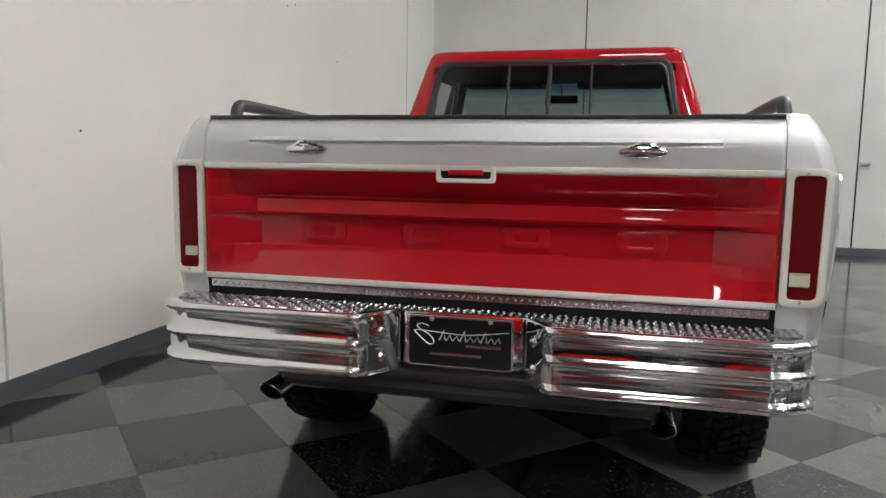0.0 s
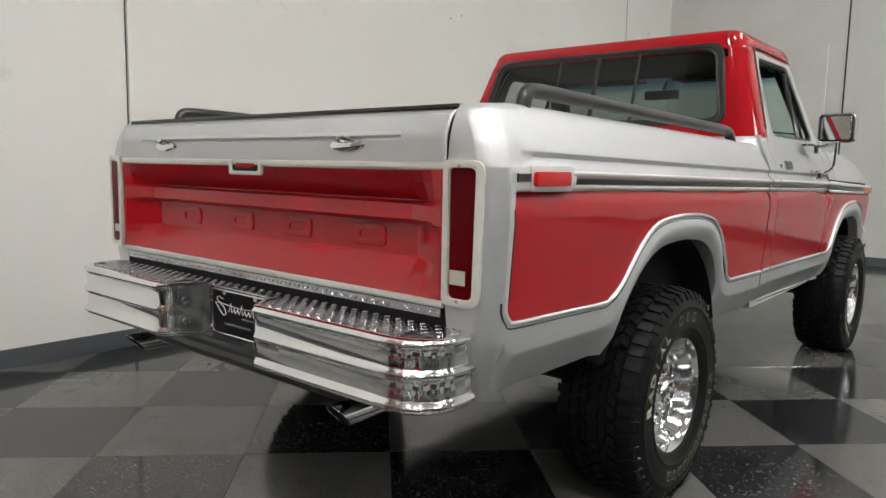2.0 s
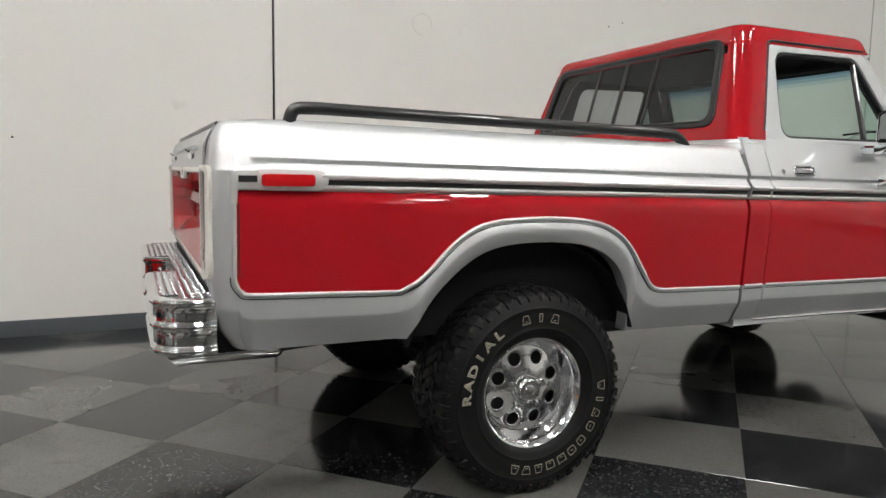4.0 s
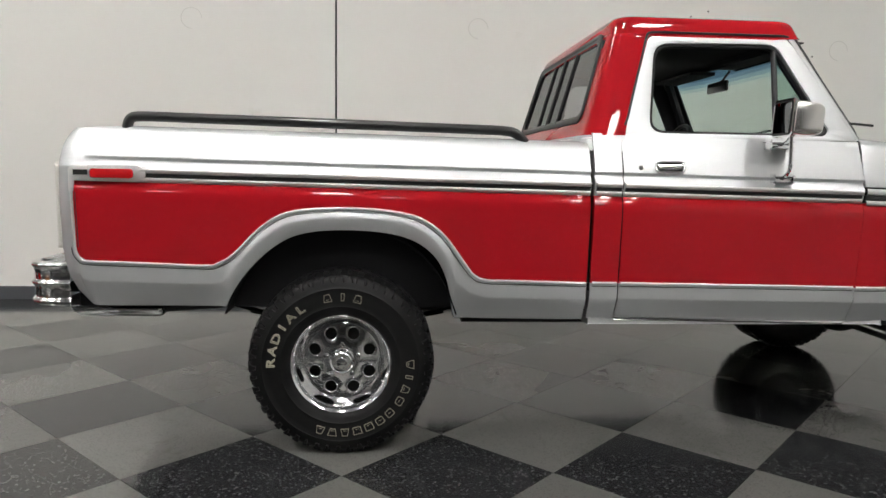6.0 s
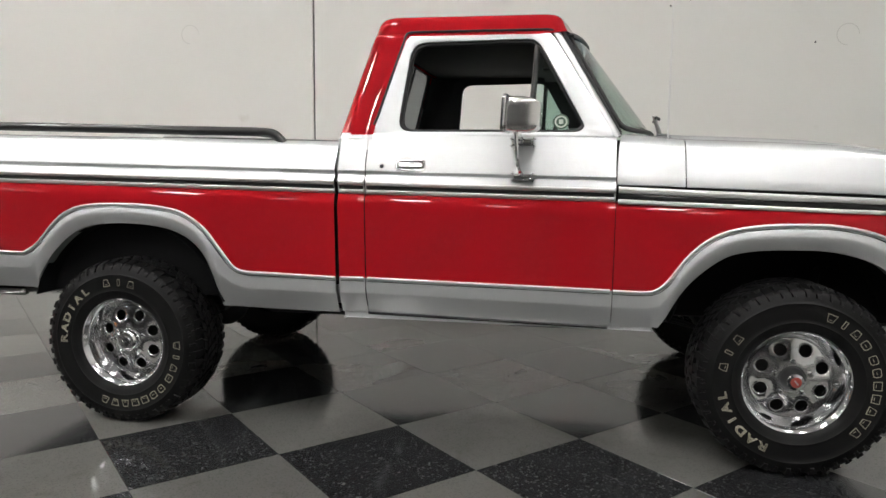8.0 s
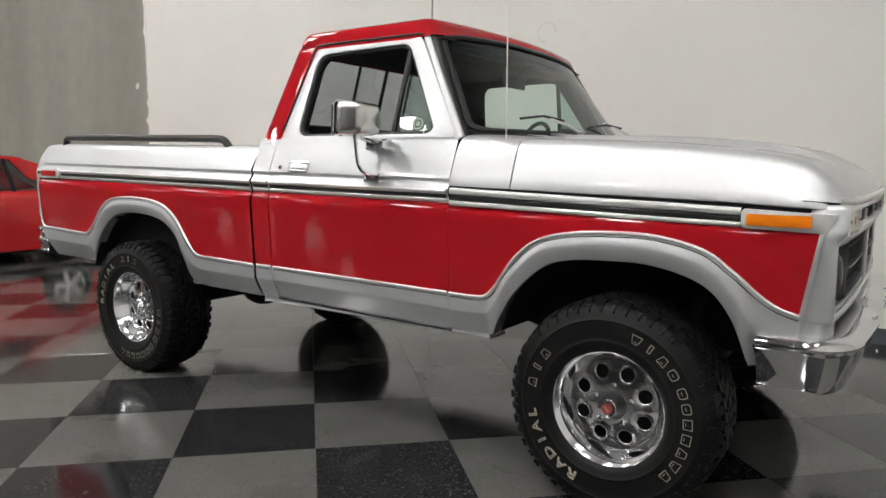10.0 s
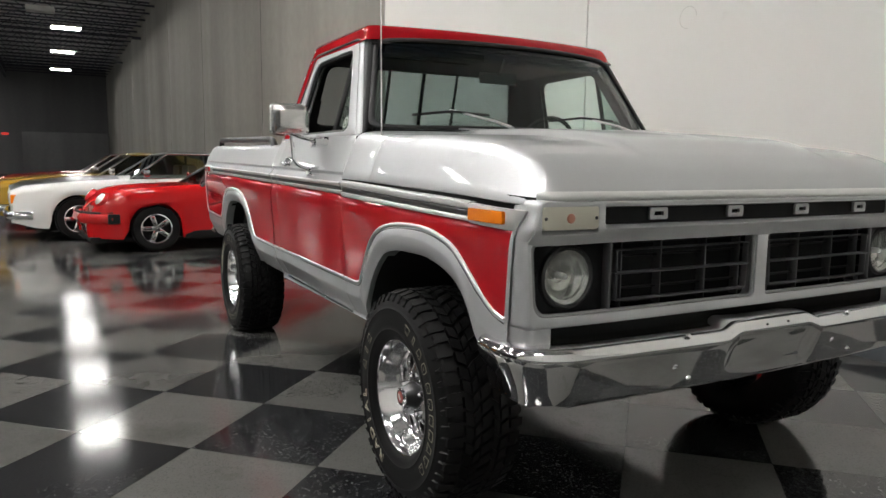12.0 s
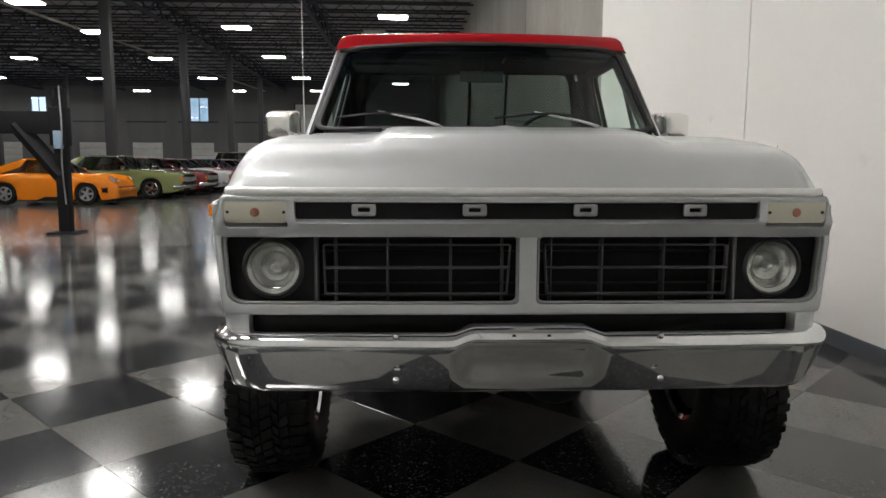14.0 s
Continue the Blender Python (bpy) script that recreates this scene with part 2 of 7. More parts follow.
def tube(path, radius, n=12, bm=None, caps=True, flat=1.0):
    """A round bar along a path of 3D points."""
    pts = [Vector(p) for p in path]
    rows, up = [], None
    for i, p in enumerate(pts):
        way = (pts[min(i + 1, len(pts) - 1)] - pts[max(i - 1, 0)]).normalized()
        if up is None:
            up = Vector((0, 0, 1)) if abs(way.z) < 0.9 else Vector((1, 0, 0))
        side = way.cross(up).normalized()
        up = side.cross(way).normalized()
        r = radius[i] if isinstance(radius, (list, tuple)) else radius
        rows.append([p + side * (r * math.cos(2 * math.pi * k / n)) + up * (r * flat * math.sin(2 * math.pi * k / n)) for k in range(n)])
    bm = bm or bmesh.new()
    vs = [[bm.verts.new(q) for q in r] for r in rows]
    for a, b in zip(vs, vs[1:]):
        for k in range(n):
            bm.faces.new((a[k], a[(k + 1) % n], b[(k + 1) % n], b[k]))
    if caps:
        bm.faces.new(list(reversed(vs[0]))), bm.faces.new(vs[-1])
    bmesh.ops.recalc_face_normals(bm, faces=bm.faces)
    return bm


def bend(points, r=0.05, n=5):
    """Round the corners of a 3D polyline."""
    p = [Vector(q) for q in points]
    out = [p[0]]
    for a, b, c in zip(p, p[1:], p[2:]):
        ra = min(r, (a - b).length * 0.45, (c - b).length * 0.45)
        s, e = b + (a - b).normalized() * ra, b + (c - b).normalized() * ra
        out += [(1 - t) ** 2 * s + 2 * t * (1 - t) * b + t * t * e for t in [k / n for k in range(n + 1)]]
    return out + [p[-1]]


def rounded(points, r, n=5):
    """A closed 2D outline with its corners rounded."""
    rs = r if isinstance(r, (list, tuple)) else [r] * len(points)
    p = [Vector((*q, 0)) for q in points]
    out = []
    for i, b in enumerate(p):
        a, c = p[i - 1], p[(i + 1) % len(p)]
        ra = min(rs[i], (a - b).length * 0.48, (c - b).length * 0.48)
        s, e = b + (a - b).normalized() * ra, b + (c - b).normalized() * ra
        for k in range(n + 1):
            t = k / n
            q = (1 - t) ** 2 * s + 2 * t * (1 - t) * b + t * t * e
            out.append((q.x, q.y))
    return out


def densify(loop, step=0.06):
    out = []
    for a, b in zip(loop, loop[1:] + loop[:1]):
        n = max(1, int(math.hypot(b[0] - a[0], b[1] - a[1]) / step))
        out += [(a[0] + (b[0] - a[0]) * k / n, a[1] + (b[1] - a[1]) * k / n) for k in range(n)]
    return out


def plate(outer, holes, place):
    """A flat sheet with holes; place(u, v) gives each point's place."""
    bm = bmesh.new()
    edges = []
    for loop in (outer, *holes):
        vs = [bm.verts.new((u, v, 0)) for u, v in loop]
        edges += [bm.edges.new((a, b)) for a, b in zip(vs, vs[1:] + vs[:1])]
    bmesh.ops.triangle_fill(bm, use_beauty=True, edges=edges)
    for v in bm.verts:
        v.co = Vector(place(v.co.x, v.co.y))
    bmesh.ops.recalc_face_normals(bm, faces=bm.faces)
    return bm


def band(outer, inner, place):
    """A ring between two outlines with as many points each."""
    n = len(outer)
    rows = [[place(*p) for p in outer], [place(*p) for p in inner]]
    return grid(rows, close=True, clean=True)


def lathe(profile, n=48, y0=0.0, cx=0.0, cz=0.0, s=-1, bm=None):
    """Turn (radius, outward) pairs round the axle, which runs along y."""
    rows = [[(cx + r * math.cos(2 * math.pi * k / n), y0 + s * a, cz + r * math.sin(2 * math.pi * k / n)) for k in range(n)] for r, a in profile]
    return grid(rows, close=True)


def lerp_table(table, v):
    return float(np.interp(v, [a for a, _ in table], [b for _, b in table]))


# ---- hall ----
TURN = 1.2
HALL_X0, HALL_X1, HALL_Y0, WALL_Y, HALL_Z = -64.0, 8.25, -42.0, 2.47, 8.9
hall = Matrix.Rotation(radians(TURN), 4, "Z")


def hall_part(name, bm, material, label, category, kind="structure", **kw):
    ob = part(name, bm, material, None, "", **kw)
    ob.matrix_basis = hall.copy()
    return tagged(ob, label, category, kind=kind)


hall_part("floor", box(HALL_X0, HALL_X1 + 0.2, HALL_Y0, WALL_Y + 0.2, -0.30, -0.012), SLAB, "polished grey concrete warehouse floor", "floor", smooth=0)
for a, b in ((-4.98, -0.280), (-0.262, HALL_X1 + 0.25)):
    hall_part("wall_white", box(a, b, WALL_Y, WALL_Y + 0.25, -0.3, HALL_Z, 0.004), WALL, "off-white painted concrete panel wall", "wall", smooth=0)
hall_part("wall_concrete", box(HALL_X0, -4.98, WALL_Y + 0.002, WALL_Y + 0.25, -0.3, HALL_Z), CONCRETE, "bare grey concrete panel warehouse wall", "wall", smooth=0)
hall_part("wall_back", box(HALL_X1, HALL_X1 + 0.25, HALL_Y0, WALL_Y, -0.3, HALL_Z), BACK_WALL, "pale grey painted end wall", "wall", smooth=0)
hall_part("wall_south", box(HALL_X0, HALL_X1, HALL_Y0 - 0.25, HALL_Y0, -0.3, HALL_Z), DARK_WALL, "grey warehouse side wall", "wall", smooth=0)
def ceiling_mesh():
    """Roof deck with bar joists across the hall and girders along it."""
    bm = box(HALL_X0, HALL_X1 + 0.25, HALL_Y0, WALL_Y + 0.25, HALL_Z, HALL_Z + 0.2)

    def bar(p, q, w):
        p, q = Vector(p), Vector(q)
        way = (q - p).normalized()
        side = way.cross(Vector((0, 1, 0)) if abs(way.y) < 0.9 else Vector((1, 0, 0))).normalized() * w
        up = way.cross(side).normalized() * w
        vs = [bm.verts.new(e + f) for e in (p, q) for f in (side + up, -side + up, -side - up, side - up)]
        for k in range(4):
            bm.faces.new((vs[k], vs[(k + 1) % 4], vs[4 + (k + 1) % 4], vs[4 + k])).material_index = 1

    for k in range(38):
        x = HALL_X0 + 1.0 + k * 1.88
        bar((x, HALL_Y0, 8.35), (x, WALL_Y, 8.35), 0.04)
        bar((x, HALL_Y0, 8.85), (x, WALL_Y, 8.85), 0.04)
        y, up = HALL_Y0, True
        while y < WALL_Y - 0.7:
            bar((x, y, 8.35 if up else 8.85), (x, y + 0.7, 8.85 if up else 8.35), 0.018)
            y, up = y + 0.7, not up
    for y in (-5.0, -12.4, -20.0, -27.6, -35.2):
        bar((HALL_X0, y, 7.98), (HALL_X1, y, 7.98), 0.09)
        bar((HALL_X0, y, 8.80), (HALL_X1, y, 8.80), 0.07)
        x, up = HALL_X0, True
        while x < HALL_X1 - 1.2:
            bar((x, y, 7.98 if up else 8.80), (x + 1.2, y, 8.80 if up else 7.98), 0.04)
            x, up = x + 1.2, not up
    return bm


hall_part("ceiling", ceiling_mesh(), [DECK, STEEL_DARK], "dark metal deck roof on open steel joists", "ceiling", smooth=0)
hall_part("baseboard", box(-4.98, HALL_X1, WALL_Y - 0.012, WALL_Y - 0.001, -0.011, 0.115, 0.003), BASEBOARD, "grey vinyl baseboard along the white wall", "baseboard")
hall_part("baseboard", box(HALL_X1 - 0.012, HALL_X1 - 0.001, -12, WALL_Y - 0.013, -0.011, 0.115, 0.003), BASEBOARD, "grey vinyl baseboard along the end wall", "baseboard")

# Ragged edge of the white paint on the bare concrete, and a pale filled patch beside it.
brush = random.Random(5)
edge_pts = [(-4.984, HALL_Z - 0.01), (-4.984, 0.116)]
for k in range(150):
    z = 0.116 + (HALL_Z - 0.126) * k / 149
    edge_pts.append((-4.992 - 0.022 * brush.random() ** 2 - 0.012 * (1 + math.sin(z * 2.3)) - (0.035 if brush.random() < 0.05 else 0.0), z))
hall_part("paint_edge", plate(edge_pts, [], lambda u, v: (u, WALL_Y + 0.001, v)), WALL, "ragged edge of the white wall paint", "paint edge", smooth=0)
hall_part("wall_patch", plate([(-5.22 + 0.04 * math.cos(a) + 0.006 * math.sin(3 * a), 2.30 + 0.045 * math.sin(a)) for a in [2 * math.pi * k / 20 for k in range(20)]], [], lambda u, v: (u, WALL_Y + 0.001, v)), BACK_WALL, "pale filled patch on the concrete wall", "wall patch", smooth=0)

# Recessed joints between the wall panels.
hall_part("wall_joint", box(-0.279, -0.263, WALL_Y + 0.022, WALL_Y + 0.24, 0.0, HALL_Z - 0.01), JOINT, "dark sealed joint between wall panels", "joint", smooth=0)
hall_part("wall_joint", box(6.71, 6.73, WALL_Y - 0.0025, WALL_Y + 0.01, 0.116, HALL_Z), GREY_JOINT, "dark sealed joint between wall panels", "joint", smooth=0)


def lattice(i, j):
    """The middle of tile (i, j) of the chequered floor."""
    h, a = 0.42475, radians(0.76)
    m, n = i - j, i + j
    return 0.874 + h * (m * math.cos(a) - n * math.sin(a)), -1.222 + h * (m * math.sin(a) + n * math.cos(a)) + h


# ---- lamps ----
def make_lamp(at, lit, name="ceiling_lamp"):
    """A pendant high-bay fixture: dark housing, wire and lit diffuser."""
    lamp = thing(name, "lit white rectangular high-bay warehouse lamp under the roof, some added out of view", "ceiling lamp", at, "hall lamps")
    part("diffuser", box(-0.33, 0.33, -0.62, 0.62, -0.045, 0.0, 0.01), lit, lamp, "glowing white diffuser")
    part("housing", box(-0.36, 0.36, -0.65, 0.65, 0.004, 0.07, 0.012), DOCK_WHITE, lamp)
    for y in (-0.45, 0.45):
        part("hanger", tube([(0, y, 0.065), (0, y, HALL_Z - 7.49)], 0.008, 6), STEEL_DARK, lamp)
    return lamp


FAR_ROWS = [(-1.9, (-19.0, -25.8, -34.0, -42.6, -52.0)), (-9.3, (-12.6, -20.4, -28.5, -37.8, -48.4, -58.0)), (-16.4, (-14.5, -23.5, -29.9, -38.8, -48.9, -58.4)),
            (-24.7, (-20.0, -29.5, -39.0, -49.5, -58.8)), (-32.2, (-29.5, -39.5, -49.2, -59.3)), (-39.0, (-49.5, -59.3))]
# The appended lamps except (-9.6, -1.5) are unseen, added to light the truck.
FAR_LAMPS = [(x, y - 0.022 * (x + 35) * (-1 if y > -20 else -1.6)) for y, xs in FAR_ROWS for x in xs] + [(6.1, -3.0), (-4.0, -0.8), (-9.6, -1.5), (-5.6, -16.4), (0.5, -16.4), (6.0, -16.4)]
# (3.9, -5.6) is an added lamp out of view, brightening door and nose.
NEAR_LAMPS = [(-5.6, -3.9), (-0.7, -3.9), (3.9, -5.6)]
# Row out of view, added at an assumed spacing.
BAY_LAMPS = [(-10.5, -9.5), (-5.6, -9.5), (-0.7, -9.5), (4.2, -9.5)]
for spots, lit in ((FAR_LAMPS, LAMP), (BAY_LAMPS, BAY_GLOW), (NEAR_LAMPS, BRIGHT_LAMP)):
    first_lamp = make_lamp((*spots[0], 7.5), lit)
    first_lamp.matrix_basis = pose(*spots[0], 7.5, 0, 0, TURN)
    for p in spots[1:]:
        copy_thing(first_lamp, pose(*p, 7.5, 0, 0, TURN))

# ---- truck: shape tables ----
truck = thing("pickup_truck", "lifted red and silver two-tone classic pickup truck", "pickup truck", (0, -0.028, 0), turn=0.6)


def rake(x):
    return -0.0145 * (x - 1.0)


SIDE = [(0.5, 0.938), (0.60, 0.943), (0.66, 0.946), (0.73, 0.949), (0.9, 0.960), (1.04, 0.9685), (1.068, 0.9675), (1.085, 0.9635), (1.098, 0.9575), (1.11, 0.9515),
        (1.165, 0.969), (1.172, 0.966), (1.185, 0.953), (1.198, 0.950), (1.207, 0.9555), (1.211, 0.9572), (1.216, 0.9555), (1.24, 0.942), (1.275, 0.9215), (1.305, 0.904), (1.320, 0.892), (1.330, 0.878), (1.3345, 0.860), (1.3355, 0.845)]
SIDE_CAB = SIDE[:17] + [(1.24, 0.947), (1.28, 0.931), (1.32, 0.913), (1.35, 0.901), (1.374, 0.893)]
ARCH_R = smooth_line([(-0.485, 0.630), (-0.394, 0.772), (-0.264, 0.891), (-0.133, 0.943), (0.07, 0.953), (0.257, 0.928), (0.377, 0.858), (0.442, 0.746), (0.474, 0.590)], 5)
ARCH_F = smooth_line([(2.445, 0.572), (2.54, 0.743), (2.666, 0.863), (2.775, 0.903), (2.93, 0.915), (3.102, 0.910), (3.269, 0.858), (3.364, 0.748), (3.412, 0.600)], 5)
TRIM_R = smooth_line([(-1.070, 0.872), (-1.067, 0.847), (-1.050, 0.824), (-1.02, 0.813), (-0.80, 0.806), (-0.56, 0.798), (-0.51, 0.805), (-0.437, 0.849), (-0.33, 0.957), (-0.222, 1.020), (-0.067, 1.040), (0.10, 1.040), (0.22, 1.030),
                      (0.325, 1.004), (0.422, 0.937), (0.499, 0.836), (0.555, 0.765), (0.61, 0.744), (0.72, 0.741), (1.04, 0.733)], 4)
TRIM_F = smooth_line([(2.25, 0.720), (2.36, 0.719), (2.42, 0.727), (2.47, 0.770), (2.557, 0.890), (2.662, 0.970), (2.80, 1.005), (2.96, 1.016), (3.11, 1.012), (3.261, 0.978),
                      (3.36, 0.912), (3.44, 0.845), (3.50, 0.808), (3.560, 0.790)], 4)


# edges along the top of the fender, from the door to the nose: hood edge, bright bead, black insert, lower bead
HOOD_EDGE = [(2.25, 1.166), (2.92, 1.150), (3.12, 1.1455), (3.35, 1.139), (3.668, 1.124)]
BEAD_TOP = [(2.25, 1.158), (2.92, 1.136), (3.12, 1.131), (3.35, 1.1225), (3.668, 1.111)]
INSERT_TOP = [(2.25, 1.130), (2.92, 1.108), (3.12, 1.105), (3.35, 1.097), (3.668, 1.09)]
INSERT_LOW = [(2.25, 1.106), (2.92, 1.087), (3.12, 1.0815), (3.35, 1.0765), (3.668, 1.07)]
BEAD_LOW = [(2.25, 1.085), (2.92, 1.069), (3.12, 1.0645), (3.35, 1.060), (3.668, 1.051)]


def curve_z(line, x):
    return float(np.interp(x, [p[0] for p in line], [p[1] for p in line]))


REAR_EDGE = [(0.58, -1.035), (0.627, -1.062), (0.66, -1.090), (0.703, -1.112), (0.788, -1.127), (0.872, -1.139), (1.20, -1.137), (1.28, -1.129), (1.325, -1.114), (1.345, -1.098), (1.36, -1.080)]


def bottom_r(x):
    return float(np.interp(x, [-1.16, -0.5, 0.474, 1.04], [0.622, 0.622, 0.572, 0.566]))


def bottom_f(x):
    return float(np.interp(x, [2.25, 2.44, 3.41, 3.66], [0.556, 0.566, 0.600, 0.640]))


LOWER = (0, 0.06, 0.25, 0.45, 0.545, 0.60, 0.75, 0.93, 1.0)


def side_sheet(xs, low, trim, red, table, s, arch=None, inset=None, top=None, close_end=False, flange=False, lean=0.0):
    """A body side in columns along x: lower silver with its crease, red field with a rolled top, upper silver."""
    rows = []
    rolled = [z for z, _ in table if 1.03 < z < 1.115]
    for x in xs:
        zl, zt, k = low(x), trim(x), rake(x)
        flare = 0.0 if not arch or not (arch[0] - 0.03 < x < arch[1] + 0.03) else min(1.0, min(x - arch[0] + 0.03, arch[1] + 0.03 - x) / 0.06)
        field = max(zt + 0.004, 1.04 + k) if zt < 1.03 + k else zt + 0.004
        zs = [zl + f * (zt - zl) for f in LOWER]
        zs += [zt + f * (field - zt) for f in (0.12, 0.4, 0.7)]
        zs += [max(z + k, field) for z in rolled]
        zs += [z + k for z, _ in table if z > 1.115]
        crease = zl + 0.57 * (zt - zl)
        col = [(x, zl, lerp_table(table, zl - k) - 0.06 - 0.48 * (1 - flare) * (crease - zl))]
        for n, z in enumerate(zs):
            y = lerp_table(table, z - k)
            if n < len(LOWER):
                f = LOWER[n]
                y += flare * (0.016 * math.sin(math.pi * min(1, f * 1.05)) - 0.004 * (1 - f))
                y = y * (1 - flare) + flare * max(y, 0.944 + 0.012 * math.sin(math.pi * f))
                y -= 0.48 * (1 - flare) * max(0.0, crease - z)
            if inset and 1.04 < z - k < 1.24:
                plain = float(np.interp(z - k, [1.04, 1.165, 1.24], [0.9685, 0.965, 0.942]))
                keep = max(0.0, min(1.0, (x + 1.02) / 0.05 if z - k > 1.1655 else (x + 1.085) / 0.02))
                y = plain + (y - plain) * keep
            col.append((x, z, y))
        col.append((x, col[-1][1] + 0.003, col[-1][2] - 0.03))
        if top:
            col.append((x, col[-1][1] - 0.002, top))
        if inset:
            col = [(a, z, max(y - inset(a), min(y, 0.829))) for a, z, y in col]
            lid = 1.352 + max(0.0, x + 1.10) * 0.05 if x < -0.8 else 9.0
            col = [(a, min(z, lid), y) for a, z, y in col]
        rows.append([(a, s * y, z) for a, z, y in col])

    if close_end:
        rows.insert(0, [(a - 0.003, s * min(abs(y), 0.826), z) for a, y, z in rows[0]])
        xs = [xs[0] - 0.003] + list(xs)
        rows = [[(a if a > -1.0 else -1.0 + (a + 1.0) * (lerp_table(REAR_EDGE, z) + 1.0) / -0.15, y, z) for a, y, z in r] for r in rows]
    if flange:
        rows.insert(0, [(a, s * (abs(y) - 0.05), z) for a, y, z in rows[0]])
        xs = [xs[0]] + list(xs)
    if lean:
        rows = [[(a + lean * (z - 0.92) * max(0.0, min(1.0, (a - 3.48) / 0.10)), y, z) for a, y, z in r] for r in rows]
    first = len(LOWER)

    def pick(i, j):
        return 1 if first <= j < first + 3 + len(rolled) and red(0.5 * (xs[i] + xs[i + 1])) else 0

    return grid(rows, pick)


def columns(a, b, *lines, step=0.06):
    xs = set(np.round(np.linspace(a, b, max(2, int((b - a) / step))), 4)) | {round(float(p[0]), 4) for l in lines for p in l if a <= p[0] <= b}
    xs = sorted(xs)
    return [xs[0]] + [q for p, q in zip(xs, xs[1:]) if q - p > 0.002]


def strip(path, s, width, rise, material, name, parent, lower=0.0, label=""):
    """A half-round moulding along (x, z) points on the body side."""
    pts = [np.array(p, float) for p in path]
    rows = []
    for i, p in enumerate(pts):
        way = pts[min(i + 1, len(pts) - 1)] - pts[max(i - 1, 0)]
        way /= np.linalg.norm(way) + 1e-9
        nrm = np.array([-way[1], way[0]])
        row = []
        for f, h in ((-0.5, -0.003), (-0.42, 0.6), (-0.15, 1.0), (0.15, 1.0), (0.42, 0.6), (0.5, -0.003)):
            q = p + nrm * (f * width - lower)
            y = lerp_table(SIDE, q[1] - rake(q[0])) + flare_at(q[0], q[1]) - nose_round(q[0]) - rear_round(q[0])
            row.append((q[0], s * (y + 0.001 + (rise * h if h > 0 else h)), q[1]))
        rows.append(row)
    return part(name, grid(rows), material, parent, label, smooth=50)


def flare_at(x, z):
    return 0.004 if (-0.5 < x < 0.52 or 2.45 < x < 3.42) and z < 1.05 else 0.0


# ---- truck: body sides ----


def rear_round(x):
    u = max(0.0, min(1.0, (-1.060 - x) / 0.091))
    return 0.062 * (1 - math.sqrt(max(0.0, 1 - u * u)))


def nose_round(x):
    u = max(0.0, min(1.0, (x - 3.52) / 0.125))
    return 0.024 * (1 - math.sqrt(max(0.0, 1 - u * u * 0.999)))


def fender_band(lo, hi, rise, s, material, name, parent):
    """A moulding on the fender between two edges, rounded across."""
    rows = []
    for x in np.linspace(2.256, 3.374, 16):
        a, b = curve_z(lo, x), curve_z(hi, x)
        rows.append([(x, s * (0.962 + y - nose_round(x)), a + f * (b - a)) for f, y in ((0.02, -0.02), (0.0, 0.0), (0.12, rise * 0.8), (0.35, rise), (0.65, rise), (0.88, rise * 0.8), (1.0, 0.0), (0.98, -0.02))])
    part(name, grid(rows), material, parent, smooth=50)


def low_r(x):
    return max(bottom_r(x), curve_z(ARCH_R, x)) if ARCH_R[0][0] <= x <= ARCH_R[-1][0] else bottom_r(x)


def low_f(x):
    return max(bottom_f(x), curve_z(ARCH_F, x)) if ARCH_F[0][0] <= x <= ARCH_F[-1][0] else bottom_f(x)


def arch_liner(cx, s, name, parent):
    """The dark inner well over a wheel."""
    rows = []
    for k in range(15):
        a = math.radians(14 + 152 * k / 14)
        rows.append([(cx + 0.50 * math.cos(a), s * y, 0.47 + 0.50 * math.sin(a)) for y in (0.93, 0.60, 0.55)])
    part(name, grid(rows), MATT_BLACK, parent, solid=0.006)


